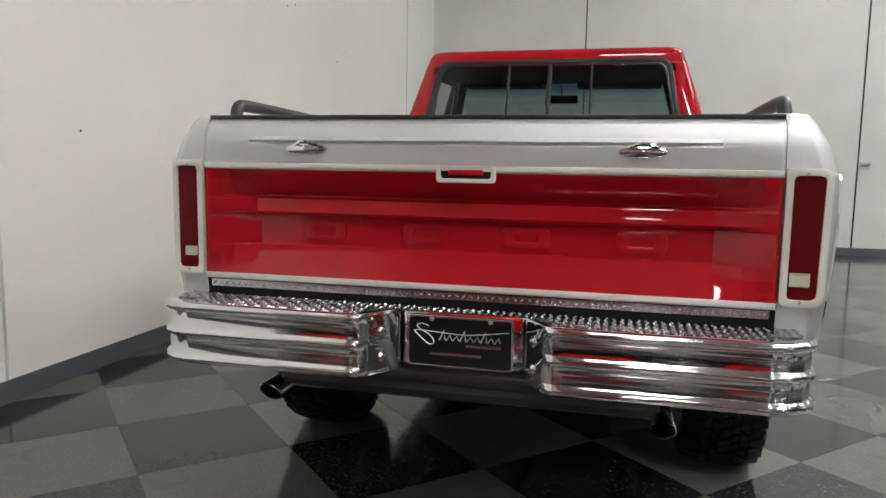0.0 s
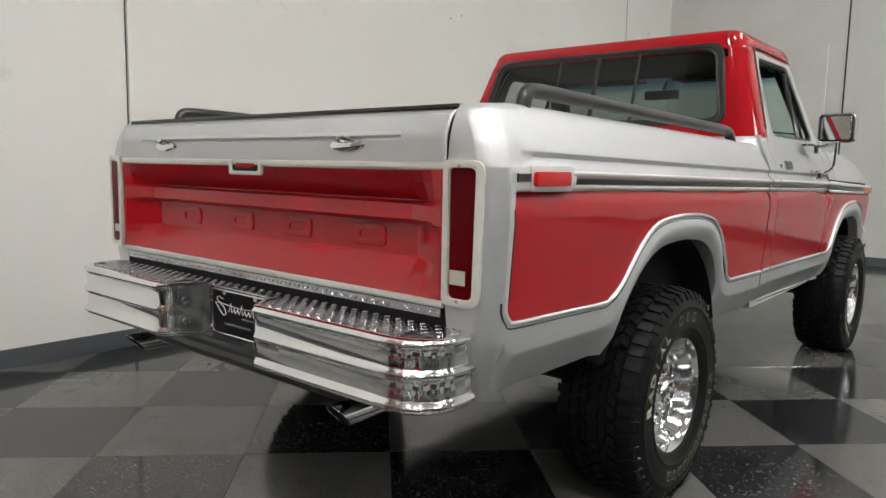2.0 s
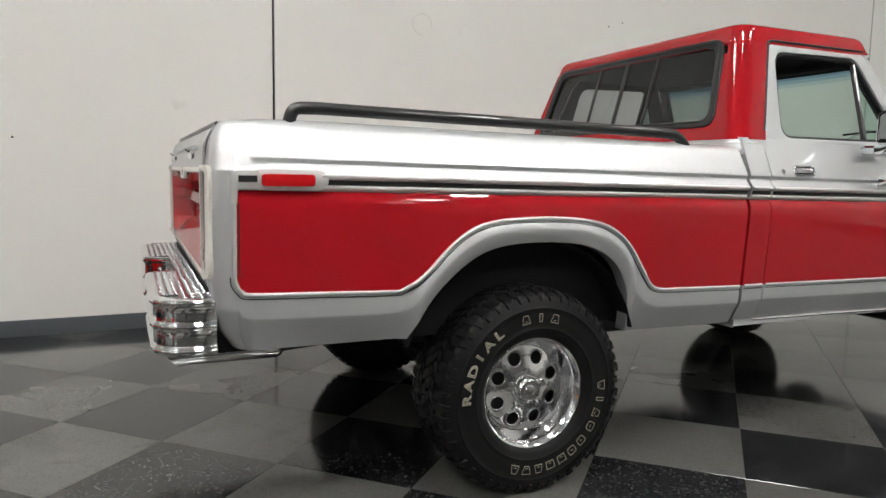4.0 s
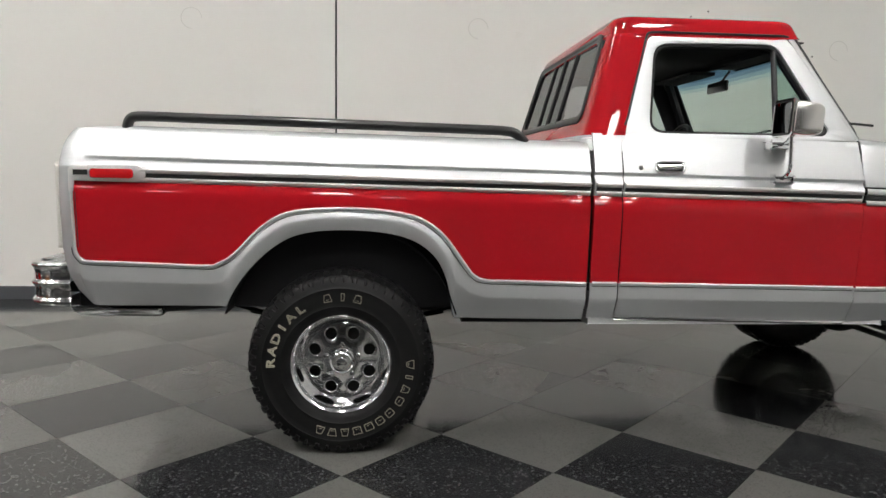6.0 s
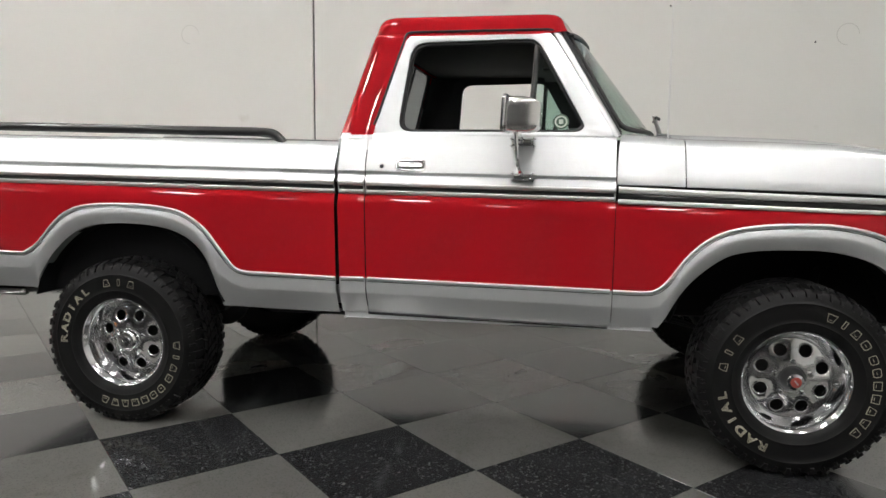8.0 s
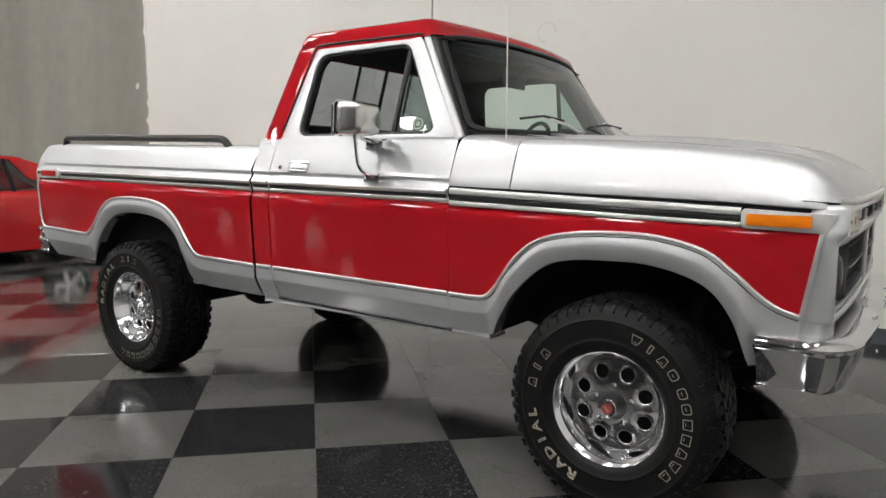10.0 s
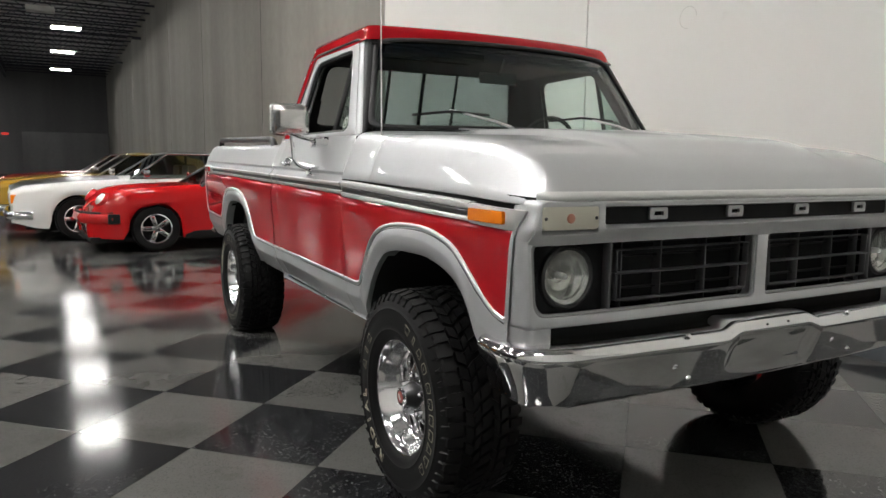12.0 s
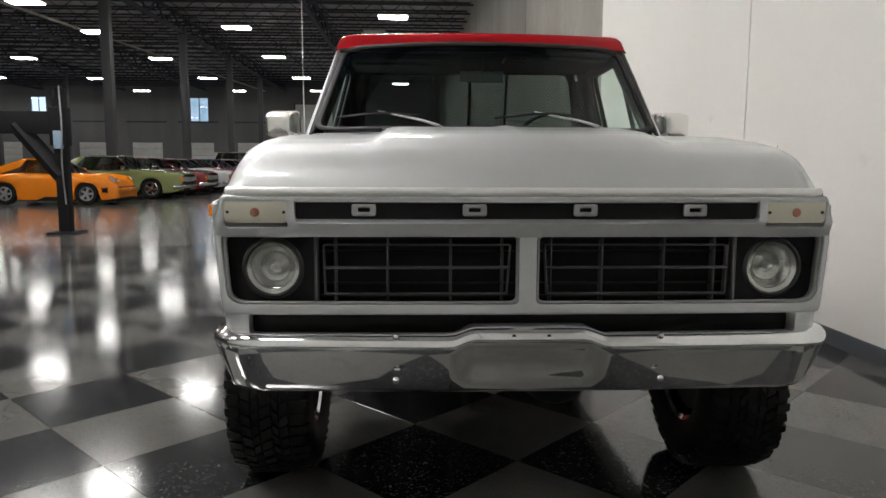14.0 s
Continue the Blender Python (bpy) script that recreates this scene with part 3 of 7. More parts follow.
for s in (-1, 1):
    xs = columns(-1.15, 1.042, ARCH_R, [(-1.060, 0), (-1.085, 0), (-1.105, 0), (-1.124, 0), (-1.136, 0), (-1.072, 0), (-0.97, 0), (-1.02, 0), (-0.995, 0), (-1.075, 0), (-1.095, 0), (-1.115, 0), (-1.13, 0), (-1.142, 0), (-1.148, 0), (-0.4855, 0), (0.4745, 0)])
    side = part("bed_side", side_sheet(xs, low_r, lambda x: curve_z(TRIM_R, x), lambda x: x > -1.072, SIDE, s, (ARCH_R[0][0], ARCH_R[-1][0]), rear_round, 0.80, True), [SILVER, RED], truck,
                "silver and red bed side panel", smooth=40, solid=0.004)
    strip(TRIM_R, s, 0.013, 0.007, BRIGHT_TRIM, "chrome_moulding", side)
    strip(TRIM_R, s, 0.004, 0.003, BLACK, "pinstripe", side, lower=0.014)
    rear_line = [(-1.070, z) for z in np.linspace(0.872, 1.10, 8)]
    strip(rear_line, s, 0.013, 0.007, BRIGHT_TRIM, "chrome_moulding", side)
    strip(rear_line, s, 0.004, 0.003, BLACK, "pinstripe", side, lower=0.014)
    arch_liner(0.0, s, "wheel_well", side)
    # fender
    xs = columns(2.2495, 3.592, ARCH_F, TRIM_F, [(3.578, 0), (2.444, 0), (3.4125, 0)])
    fender = part("front_fender", side_sheet(xs, low_f, lambda x: curve_z(TRIM_F, x), lambda x: x < 3.578, [p for p in SIDE if p[0] < 1.12], s, (ARCH_F[0][0], ARCH_F[-1][0]), nose_round, lean=0.17), [SILVER, RED], truck,
                  "silver and red front fender panel", smooth=40, solid=0.004)
    strip(TRIM_F, s, 0.013, 0.007, BRIGHT_TRIM, "chrome_moulding", fender)
    strip(TRIM_F, s, 0.004, 0.003, BLACK, "pinstripe", fender, lower=0.014)
    arch_liner(2.972, s, "wheel_well", fender)
    # cab corner and door, below the belt
    corner = part("cab_corner", side_sheet(columns(1.060, 1.178, step=0.03), lambda x: 0.572, lambda x: 0.735, lambda x: True, SIDE_CAB, s, flange=True), [SILVER, RED], truck, "silver and red cab corner panel", smooth=40, solid=0.004)
    xs = columns(1.183, 2.2465)
    door = part("door", side_sheet(xs, lambda x: float(np.interp(x, [1.18, 2.24], [0.580, 0.562])), lambda x: 0.735 - 0.013 * (x - 1.18), lambda x: True, SIDE_CAB, s), [SILVER, RED], truck,
                "silver and red two-tone cab door", smooth=40, solid=0.004)
    for a, b, owner in ((1.066, 1.172, corner), (1.190, 2.238, door)):
        line = [(x, 0.735 - 0.013 * max(0, x - 1.18)) for x in np.linspace(a, b, 9)]
        strip(line, s, 0.013, 0.007, BRIGHT_TRIM, "chrome_moulding", owner)
        strip(line, s, 0.004, 0.003, BLACK, "pinstripe", owner, lower=0.014)
    # the long belt moulding, piece by piece
    for a, b, owner in ((-0.80, 1.040, side), (1.066, 1.174, corner), (1.189, 2.239, door)):
        xx = np.linspace(a, b, 14)
        strip([(x, 1.158 + rake(x)) for x in xx], s, 0.020, 0.010, BRIGHT_TRIM, "chrome_belt_moulding", owner)
        strip([(x, 1.139 + rake(x)) for x in xx], s, 0.018, 0.003, BLACK, "black_belt_insert", owner)
        strip([(x, 1.121 + rake(x)) for x in xx], s, 0.017, 0.008, BRIGHT_TRIM, "chrome_belt_moulding", owner)
    fender_band(INSERT_TOP, BEAD_TOP, 0.012, s, BRIGHT_TRIM, "chrome_belt_moulding", fender)
    fender_band(INSERT_LOW, INSERT_TOP, 0.004, s, BLACK, "black_belt_insert", fender)
    fender_band(BEAD_LOW, INSERT_LOW, 0.009, s, BRIGHT_TRIM, "chrome_belt_moulding", fender)
    # matt black strip that puts the shade under the hood edge into colour
    part("hood_gap", grid([[(x, s * (0.938 - nose_round(x)), z) for z in (curve_z(BEAD_LOW, x) - 0.02, curve_z(HOOD_EDGE, x) + 0.02)] for x in np.linspace(2.256, 3.645, 16)]), MATT_BLACK, fender, "black strip painted as the shade under the hood edge", solid=0.006)
    # side marker lamps
    for x0, x1, lens_mat, owner, word in ((-0.99, -0.825, RED_MARK, side, "red"), (3.394, 3.578, AMBER, fender, "amber")):
        zc = 1.143 + rake((x0 + x1) / 2) if x0 < 0 else 1.0855
        if x0 < 0:
            o = rounded([(x0 - 0.012, zc - 0.030), (x1 + 0.018, zc - 0.030), (x1 + 0.045, zc - 0.012), (x1 + 0.045, zc + 0.016), (x1 + 0.018, zc + 0.034), (x0 - 0.012, zc + 0.034)], 0.008)
            leg = rounded([(-1.079, zc - 0.075), (-1.062, zc - 0.075), (-1.060, zc - 0.028), (x0 - 0.010, zc - 0.026), (x0 - 0.010, zc + 0.030), (-1.066, zc + 0.030), (-1.079, zc + 0.018)], 0.006)
            part("bezel_leg", plate(leg, [], lambda u, v: (u, s * (0.968 - rear_round(u)), v)), BRIGHT_TRIM, owner, "satin bright moulding corner piece", solid=0.010, bevel=0.003)
            part("bezel_insert", box(-1.058, x0 - 0.012, s * 0.972, s * 0.976, zc - 0.006, zc + 0.014, 0.001), BLACK, owner)
        else:
            o = densify(rounded([(3.376, 1.0585), (3.614, 1.0525), (3.643, 1.110), (3.376, 1.1205)], [0.016, 0.004, 0.006, 0.016]), 0.03)
        part("marker_bezel", plate(o, [], lambda u, v: (u, s * (0.970 - 1.5 * nose_round(u)), v)), BRIGHT_TRIM, owner, "chrome marker lamp surround", solid=0.012, bevel=0.003)
        part("marker_lens", plate(rounded([(x0, zc - 0.018), (x1, zc - 0.018), (x1, zc + 0.019), (x0, zc + 0.019)], 0.012 if x0 < 0 else 0.007), [], lambda u, v: (u, s * (0.981 - nose_round(u)), v)), lens_mat, owner, word + " side marker lens", solid=0.012, bevel=0.004)
    # door handle, keyhole
    zc = 1.237 - 0.002
    pill = lambda w, h, r: rounded([(1.382 - w, zc - h), (1.382 + w, zc - h), (1.382 + w, zc + h), (1.382 - w, zc + h)], r, 6)
    skin = lambda out: lambda u, v: (u, s * (lerp_table(SIDE_CAB, v) + out), v)
    handle = part("door_handle", plate(pill(0.066, 0.024, 0.020), [pill(0.058, 0.016, 0.013)], skin(0.005)), CHROME, door, "chrome door handle surround", solid=0.012, bevel=0.003)
    part("handle_cup", plate(pill(0.056, 0.015, 0.012), [], skin(0.002)), BLACK, door, smooth=0)
    part("handle_paddle", plate(pill(0.053, 0.0105, 0.006), [], skin(0.008)), DARK_CHROME, door, solid=0.006, bevel=0.002)
    part("door_lock", lathe([(0.0, 0.006), (0.009, 0.005), (0.012, 0.0), (0.012, -0.02)], 16, s * 0.953, 1.255, zc - 0.006, 1 if s > 0 else -1), CHROME, door)
    # black backing added behind the panel gaps, standing in for their shade
    for x in (1.051, 1.1805, 2.247):
        part("gap_seal", box(x - 0.012, x + 0.012, s * 0.80, s * 0.938, 0.70, 1.16), MATT_BLACK, truck, smooth=0)
        part("gap_seal", box(x - 0.012, x + 0.012, s * 0.80, s * 0.868, 1.16, 1.30), MATT_BLACK, truck, smooth=0)
    # sill under the door
    part("rocker_sill", box(1.07, 2.42, s * 0.78, s * 0.896, 0.545, 0.575, 0.008), SILVER, truck)
    part("sill_moulding", tube([(1.18, s * 0.899, 0.569), (2.235, s * 0.901, 0.553)], 0.008, 8), CHROME, truck, "bright sill strip")

# ---- truck: greenhouse ----
def glass_w(z):
    return 0.880 - (z - 1.372) * (0.880 - 0.750) / (1.82 - 1.372)


def on_side(s, out=0.0):
    return lambda u, v: (u, s * (glass_w(v) + out), v)


FRAME_OUT = rounded([(1.192, 1.355), (1.207, 1.44), (1.322, 1.822), (1.955, 1.822), (2.222, 1.385), (2.232, 1.355)], [0.004, 0.1, 0.095, 0.06, 0.03, 0.004], 7)
WINDOW = rounded([(1.305, 1.374), (1.350, 1.772), (1.905, 1.782), (2.118, 1.398), (2.09, 1.374)], [0.068, 0.072, 0.05, 0.07, 0.03], 6)
for s in (-1, 1):
    frame_ob = part("door_frame", plate(FRAME_OUT, [WINDOW], on_side(s, -0.0105)), SILVER, truck, "silver door window frame", solid=0.045, bevel=0.006, offset=0.0)
    n = len(WINDOW)
    cx, cz = 1.70, 1.58
    shrink = [(cx + (u - cx) * 0.965, cz + (v - cz) * 0.935) for u, v in WINDOW]
    part("window_seal", band(WINDOW, shrink, on_side(s, -0.006)), GASKET, frame_ob, solid=0.02)
    part("vent_post", tube([(1.885, s * (glass_w(1.38) - 0.01), 1.378), (1.905, s * (glass_w(1.77) - 0.01), 1.776)], 0.013, 8), BLACK, frame_ob)
    vent = [(1.892, 1.385), (1.908, 1.765), (2.095, 1.405), (2.08, 1.385)]
    part("vent_glass", plate(vent, [], on_side(s, -0.012)), GLASS, frame_ob, "green vent window glass", smooth=0).visible_shadow = False
    # pillar between door and windscreen
    foot, head = [(2.238, 0.893, 1.360), (2.256, 0.884, 1.366), (2.266, 0.874, 1.368)], [(1.968, 0.760, 1.822), (1.990, 0.757, 1.822), (2.000, 0.748, 1.822)]
    part("windscreen_pillar", grid([[(x, s * y, z) for x, y, z in foot], [(x, s * y, z) for x, y, z in head]]), SILVER, truck, solid=0.012, offset=-1)
    part("pillar_gasket", grid([[(2.262, s * 0.878, 1.364), (2.268, s * 0.868, 1.374), (2.268, s * 0.846, 1.388)], [(1.996, s * 0.751, 1.824), (2.020, s * 0.738, 1.822), (2.022, s * 0.706, 1.826)]]), GASKET, truck, "black windscreen edge seal", solid=0.012, offset=-1)


def back_section(z, n=7):
    """The cab's back and corners at a height, from one door edge round to the other."""
    xr, w, r = 1.035 + (z - 1.365) * 0.285, glass_w(z) + 0.011, 0.075
    edge = float(np.interp(z, [1.365, 1.44, 1.80, 1.83], [1.200, 1.215, 1.325, 1.36]))
    half = [(edge, w), (edge - 0.04, w), ((edge + xr + r) / 2 - 0.01, w)]
    half += [(xr + r - r * math.sin(a), w - r + r * math.cos(a)) for a in [math.pi / 2 * k / n for k in range(n + 1)]]
    half += [(xr - 0.004, 0.715 - (z - 1.4) * 0.14), (xr - 0.007, 0.45), (xr - 0.008, 0.0)]
    full = half + [(x, -y) for x, y in reversed(half[:-1])]
    return [(x, y, z) for x, y in full]


levels = [1.30, 1.34, 1.365, 1.43, 1.45, 1.60, 1.76, 1.785, 1.80, 1.815]
sections = [back_section(z) for z in levels]
back = grid(sections, lambda i, j: 1 if levels[i] < 1.36 else 0)
kill = [f for f in back.faces if 1.44 < f.calc_center_median().z < 1.80 and abs(f.calc_center_median().y) < 0.70 and f.calc_center_median().x < 1.17]
bmesh.ops.delete(back, geom=kill, context="FACES")
back_ob = part("cab_back", back, [RED, SILVER, MATT_BLACK], truck, "red painted cab back panel", smooth=50, solid=0.01)
back_ob.modifiers["thick"].material_offset = 2


belt = [(x + (-0.004 if abs(y) < 0.6 else 0), y * 1.004, z) for x, y, z in back_section(1.352)][2:-2]
part("cab_belt_trim", tube(belt, 0.005, 8), BRIGHT_TRIM, truck, "thin bright strip under the red cab back")


def on_back(u, v, out=0.0):
    return (1.035 + (v - 1.365) * 0.285 - 0.009 - out + 0.006 * (u / 0.7) ** 2, u, v)


RW = rounded([(-0.745, 1.425), (-0.675, 1.835), (0.675, 1.835), (0.745, 1.425)], 0.07, 6)
RW_IN = [(u * 0.962, 1.630 + (v - 1.630) * 0.895) for u, v in RW]
RW_IN2 = [(u * 0.940, 1.630 + (v - 1.630) * 0.835) for u, v in RW]
part("rear_window_seal", band(RW, RW_IN, lambda u, v: on_back(u, v, 0.005)), GASKET, truck, "black rubber rear window seal", solid=0.016, bevel=0.004)
part("rear_window_frame", band(RW_IN, RW_IN2, lambda u, v: on_back(u, v, 0.003)), BLACK, truck, solid=0.012)
for a, b in ((-0.70, -0.245), (-0.235, -0.005), (0.005, 0.235), (0.245, 0.70)):
    o = [(max(-0.70, min(0.70, u)), v) for u, v in ((a, 1.452), (a, 1.808), (b, 1.808), (b, 1.452))]
    part("rear_pane", plate(o, [], lambda u, v: on_back(u, v, -0.004)), TINT, truck, "smoked sliding rear window pane", smooth=0).visible_shadow = False
for u, w in ((-0.24, 0.014), (0.0, 0.022), (0.24, 0.014)):
    part("rear_window_bar", plate([(u - w / 2, 1.45), (u - w / 2, 1.81), (u + w / 2, 1.81), (u + w / 2, 1.45)], [], lambda a, b: on_back(a, b, 0.001)), GASKET, truck, solid=0.010)

# roof
def roof_ring(z, inset, n=8):
    """The roof's outline at a height: flush with the back panel, bowed at the front."""
    zz = min(z, 1.856)
    xr, w = 1.035 + (zz - 1.365) * 0.285 - 0.003 + inset, glass_w(zz) + 0.013 - inset
    xf = 2.038 - (zz - 1.81) * 0.45 - inset
    r = max(0.02, 0.080 - inset * 0.4)
    half = [(xr - 0.005 * (1 - (k / n) ** 2), (w - r) * k / n) for k in range(n)]
    half += [(xr + r - r * math.cos(a), w - r + r * math.sin(a)) for a in [math.pi / 2 * k / 6 for k in range(7)]]
    q = 0.045
    half += [(xr + r + (xf - q - xr - r) * k / n, w) for k in range(1, n)]
    half += [(xf - q + q * math.sin(a), w - q + q * math.cos(a)) for a in [math.pi / 2 * k / 5 for k in range(6)]]
    half += [(xf + 0.078 * (1 - (f * (w - q) / w) ** 2 - 1 + ((w - q) / w) ** 2), f * (w - q)) for f in [1 - k / n for k in range(1, n + 1)]]
    loop = half + [(x, -y) for x, y in reversed(half[1:-1])]
    return [(x, y, z + max(0.0, 1.834 - 0.014 * (y / 0.7) ** 2 - z) * max(0.0, min(1.0, (x - 1.96) / 0.06))) for x, y in loop]


ROOF = [(1.806, 0.012), (1.807, 0.0), (1.825, 0.0), (1.848, 0.0), (1.864, 0.003), (1.879, 0.010), (1.892, 0.022), (1.900, 0.040), (1.907, 0.070), (1.914, 0.13), (1.921, 0.23), (1.926, 0.35), (1.928, 0.41)]
roof_bm = grid([roof_ring(z, d) for z, d in ROOF], close=True)
part("roof", roof_bm, [RED, MATT_BLACK], truck, "glossy red cab roof", smooth=60, solid=0.010, offset=-1).modifiers["thick"].material_offset = 1
part("roof_middle", box(1.50, 1.78, -0.36, 0.36, 1.916, 1.9285, 0.004), RED, truck)
for s in (-1, 1):
    part("drip_rail", tube(bend([(1.200, s * 0.884, 1.41), (1.213, s * 0.874, 1.44), (1.322, s * 0.764, 1.822), (1.36, s * 0.763, 1.826), (1.955, s * 0.762, 1.826), (1.985, s * 0.755, 1.815)], 0.07), 0.006, 8), GASKET, truck)

# windscreen
def screen(u, v, out=0.0):
    """u across -1..1, v up 0..1"""
    a = abs(u) ** 2.7
    x = (2.470 - 0.205 * a) * (1 - v) + (2.128 - 0.110 * a) * v
    y = u * (0.850 * (1 - v) + 0.712 * v)
    z = (1.388 - 0.004 * u * u) * (1 - v) + (1.836 - 0.012 * u * u) * v
    return (x + out, y, z + out * 0.6)


uv = lambda u0, u1, v0, v1, n, m, out: [[screen(u0 + (u1 - u0) * i / n, v0 + (v1 - v0) * j / m, out) for i in range(n + 1)] for j in range(m + 1)]
part("windscreen", grid(uv(-0.97, 0.97, 0.03, 0.76, 16, 6, 0.0)), GLASS, truck, "green tinted windscreen").visible_shadow = False
for v0, v1, tint in ((0.76, 0.80, (0.50, 0.68, 0.68)), (0.80, 0.84, (0.32, 0.50, 0.58)), (0.84, 0.88, (0.19, 0.34, 0.46)), (0.88, 0.98, (0.10, 0.22, 0.34))):
    part("shade_band", grid(uv(-0.97, 0.97, v0, v1, 16, 1, 0.0)), glass("blue_shade_band", tint), truck, "blue windscreen shade band").visible_shadow = False
ring_o, ring_i = [], []
for k in range(144):
    a = 2 * math.pi * k / 144
    c, d = math.cos(a), math.sin(a)
    m = (abs(c) ** 18 + abs(d) ** 18) ** (1 / 18)
    ring_o.append((c / m * 1.0, 0.5 + d / m * 0.5))
    ring_i.append((c / m * 0.972, 0.5 + d / m * 0.470))
part("windscreen_seal", band(ring_o, ring_i, lambda u, v: screen(u, v, 0.004)), GASKET, truck, "black windscreen rubber seal", solid=0.012)

# cowl, hood
HOOD_TOP = [(2.25, 1.385), (2.52, 1.370), (2.80, 1.362), (3.10, 1.350), (3.35, 1.326), (3.48, 1.305), (3.56, 1.278), (3.615, 1.236), (3.65, 1.180), (3.668, 1.130)]


SHOULDER = [(0.0, 1.0), (0.6, 1.0), (0.78, 0.992), (0.86, 0.978), (0.90, 0.948), (0.925, 0.86), (0.945, 0.69), (0.965, 0.46), (0.985, 0.2), (1.0, 0.0)]


def hood_point(x, q):
    """q across -1..1"""
    a = abs(q)
    top = lerp_table(HOOD_TOP, x)
    edge = min(curve_z(HOOD_EDGE, x), top)
    nose = max(0.0, (x - 3.45) / 0.22)
    w = 0.953 - 0.045 * nose**3
    shape = lerp_table(SHOULDER, a)
    z = edge + (top - edge) * shape
    ridge = 0.030 * (1 / (1 + math.exp((a - 0.49) * 75))) * min(1, max(0, (3.57 - x) / 0.13)) * (1 if x > 2.5 else 0)
    crown = 0.012 * math.exp(-((a / 0.025) ** 2)) * min(1, max(0, (3.5 - x) / 0.3)) * (1 if x > 2.5 else 0)
    return (x + 0.03 * (1 - q * q) * nose, q * w, z + ridge * shape - 0.010 * shape + crown * 0.6)


qs = [0.02, 0.05, 0.1, 0.2, 0.3, 0.4, 0.45, 0.47, 0.485, 0.5, 0.515, 0.53, 0.55, 0.6, 0.7, 0.78, 0.83, 0.86, 0.88, 0.895, 0.908, 0.92, 0.932, 0.945, 0.965, 0.985, 1.0]
qs = [-q for q in reversed(qs)] + [0.0] + qs
hood_x = list(np.linspace(2.527, 3.30, 12)) + list(np.linspace(3.34, 3.668, 16))
hood = part("hood", grid([[hood_point(x, q) for q in qs] for x in hood_x]), SILVER, truck, "silver painted hood", smooth=70, solid=0.012, offset=-1)


def cowl_point(t, q):
    a = abs(q)
    p = hood_point(2.527, q)
    edge = curve_z(HOOD_EDGE, 2.25)
    shape = lerp_table(SHOULDER, a)
    rear = edge + (1.380 - edge) * shape
    x = (2.2505 + 0.17 * (1 - q * q) * min(1, (1 - a) * 6)) * (1 - t) + 2.521 * t
    return (x, q * (0.967 * (1 - t) + 0.954 * t), rear * (1 - t) + p[2] * t)


part("cowl", grid([[cowl_point(t, q) for q in qs] for t in np.linspace(0, 1, 5)]), SILVER, truck, "silver cowl panel below the windscreen", smooth=60, solid=0.01, offset=-1)
part("cowl_vent", box(2.475, 2.512, -0.5, 0.5, 1.386, 1.392, 0.002), DULL_METAL, truck)
# dark lining that closes the body behind the panel gaps
part("inner_body", box(1.05, 2.30, -0.88, 0.88, 0.60, 0.66, 0.0), MATT_BLACK, truck, "dark cab floor", smooth=0)
part("firewall", box(2.25, 2.28, -0.86, 0.86, 0.62, 1.345), MATT_BLACK, truck, smooth=0)
part("cab_back_inner", box(1.07, 1.09, -0.86, 0.86, 0.60, 1.36), MATT_BLACK, truck, smooth=0)
part("bed_floor", box(-1.12, 1.03, -0.80, 0.80, 0.84, 0.87), MATT_BLACK, truck, smooth=0)
part("bed_front", box(1.015, 1.035, -0.86, 0.86, 0.60, 1.325), SILVER, truck, smooth=0)
for s in (-1, 1):
    part("bed_inner_wall", box(-1.12, 1.02, s * 0.79, s * 0.81, 0.60, 1.325), MATT_BLACK, truck, smooth=0)
    part("door_lining", box(1.19, 2.24, s * 0.83, s * 0.87, 0.66, 1.36), MATT_BLACK, truck, smooth=0)
    part("engine_side", box(2.30, 3.55, s * 0.52, s * 0.54, 0.55, 1.15), MATT_BLACK, truck, smooth=0)
    # bed rail
    part("bed_rail", tube(bend([(-0.885, s * 0.865, 1.345), (-0.87, s * 0.865, 1.402), (-0.80, s * 0.865, 1.405), (0.66, s * 0.865, 1.378), (0.73, s * 0.865, 1.372), (0.775, s * 0.865, 1.325)], 0.07, 6), 0.021, 14), BLACK, truck, "satin black tubular bed rail")

# ---- truck: tailgate and rear ----
RX = -1.143
DEPTH = [(0.868, 0.0), (0.952, 0.074), (0.958, 0.076), (1.048, 0.075), (1.052, 0.054), (1.060, 0.046), (1.096, 0.052), (1.103, 0.080), (1.110, 0.082), (1.190, 0.004)]


def gate_x(y, z):
    side = max(0.0, min(1.0, (0.812 - abs(y)) / 0.14))
    return RX + lerp_table(DEPTH, z) * side


ys = sorted({round(v, 4) for v in [-0.822, -0.812, 0.812, 0.822, *np.linspace(-0.812, -0.672, 5), *np.linspace(-0.672, 0.672, 24), *np.linspace(0.672, 0.812, 5)]})
zs = [0.850, 0.868, 0.89, 0.92, 0.952, 0.958, 0.98, 1.0, 1.02, 1.048, 1.052, 1.060, 1.078, 1.096, 1.103, 1.110, 1.13, 1.16, 1.190, 1.206, 1.24, 1.262, 1.270, 1.276, 1.284, 1.305, 1.322, 1.334, 1.340]


def gate_point(y, z):
    x = gate_x(y, z) if z < 1.2 else RX
    if z > 1.2:
        x += 4.4 * max(0, z - 1.25) ** 2 + (0.010 if z > 1.333 else 0)
        if 1.262 < z < 1.284 and abs(y) < 0.63:
            x += -0.006 if z > 1.272 else 0.004
    return (x, y, z)


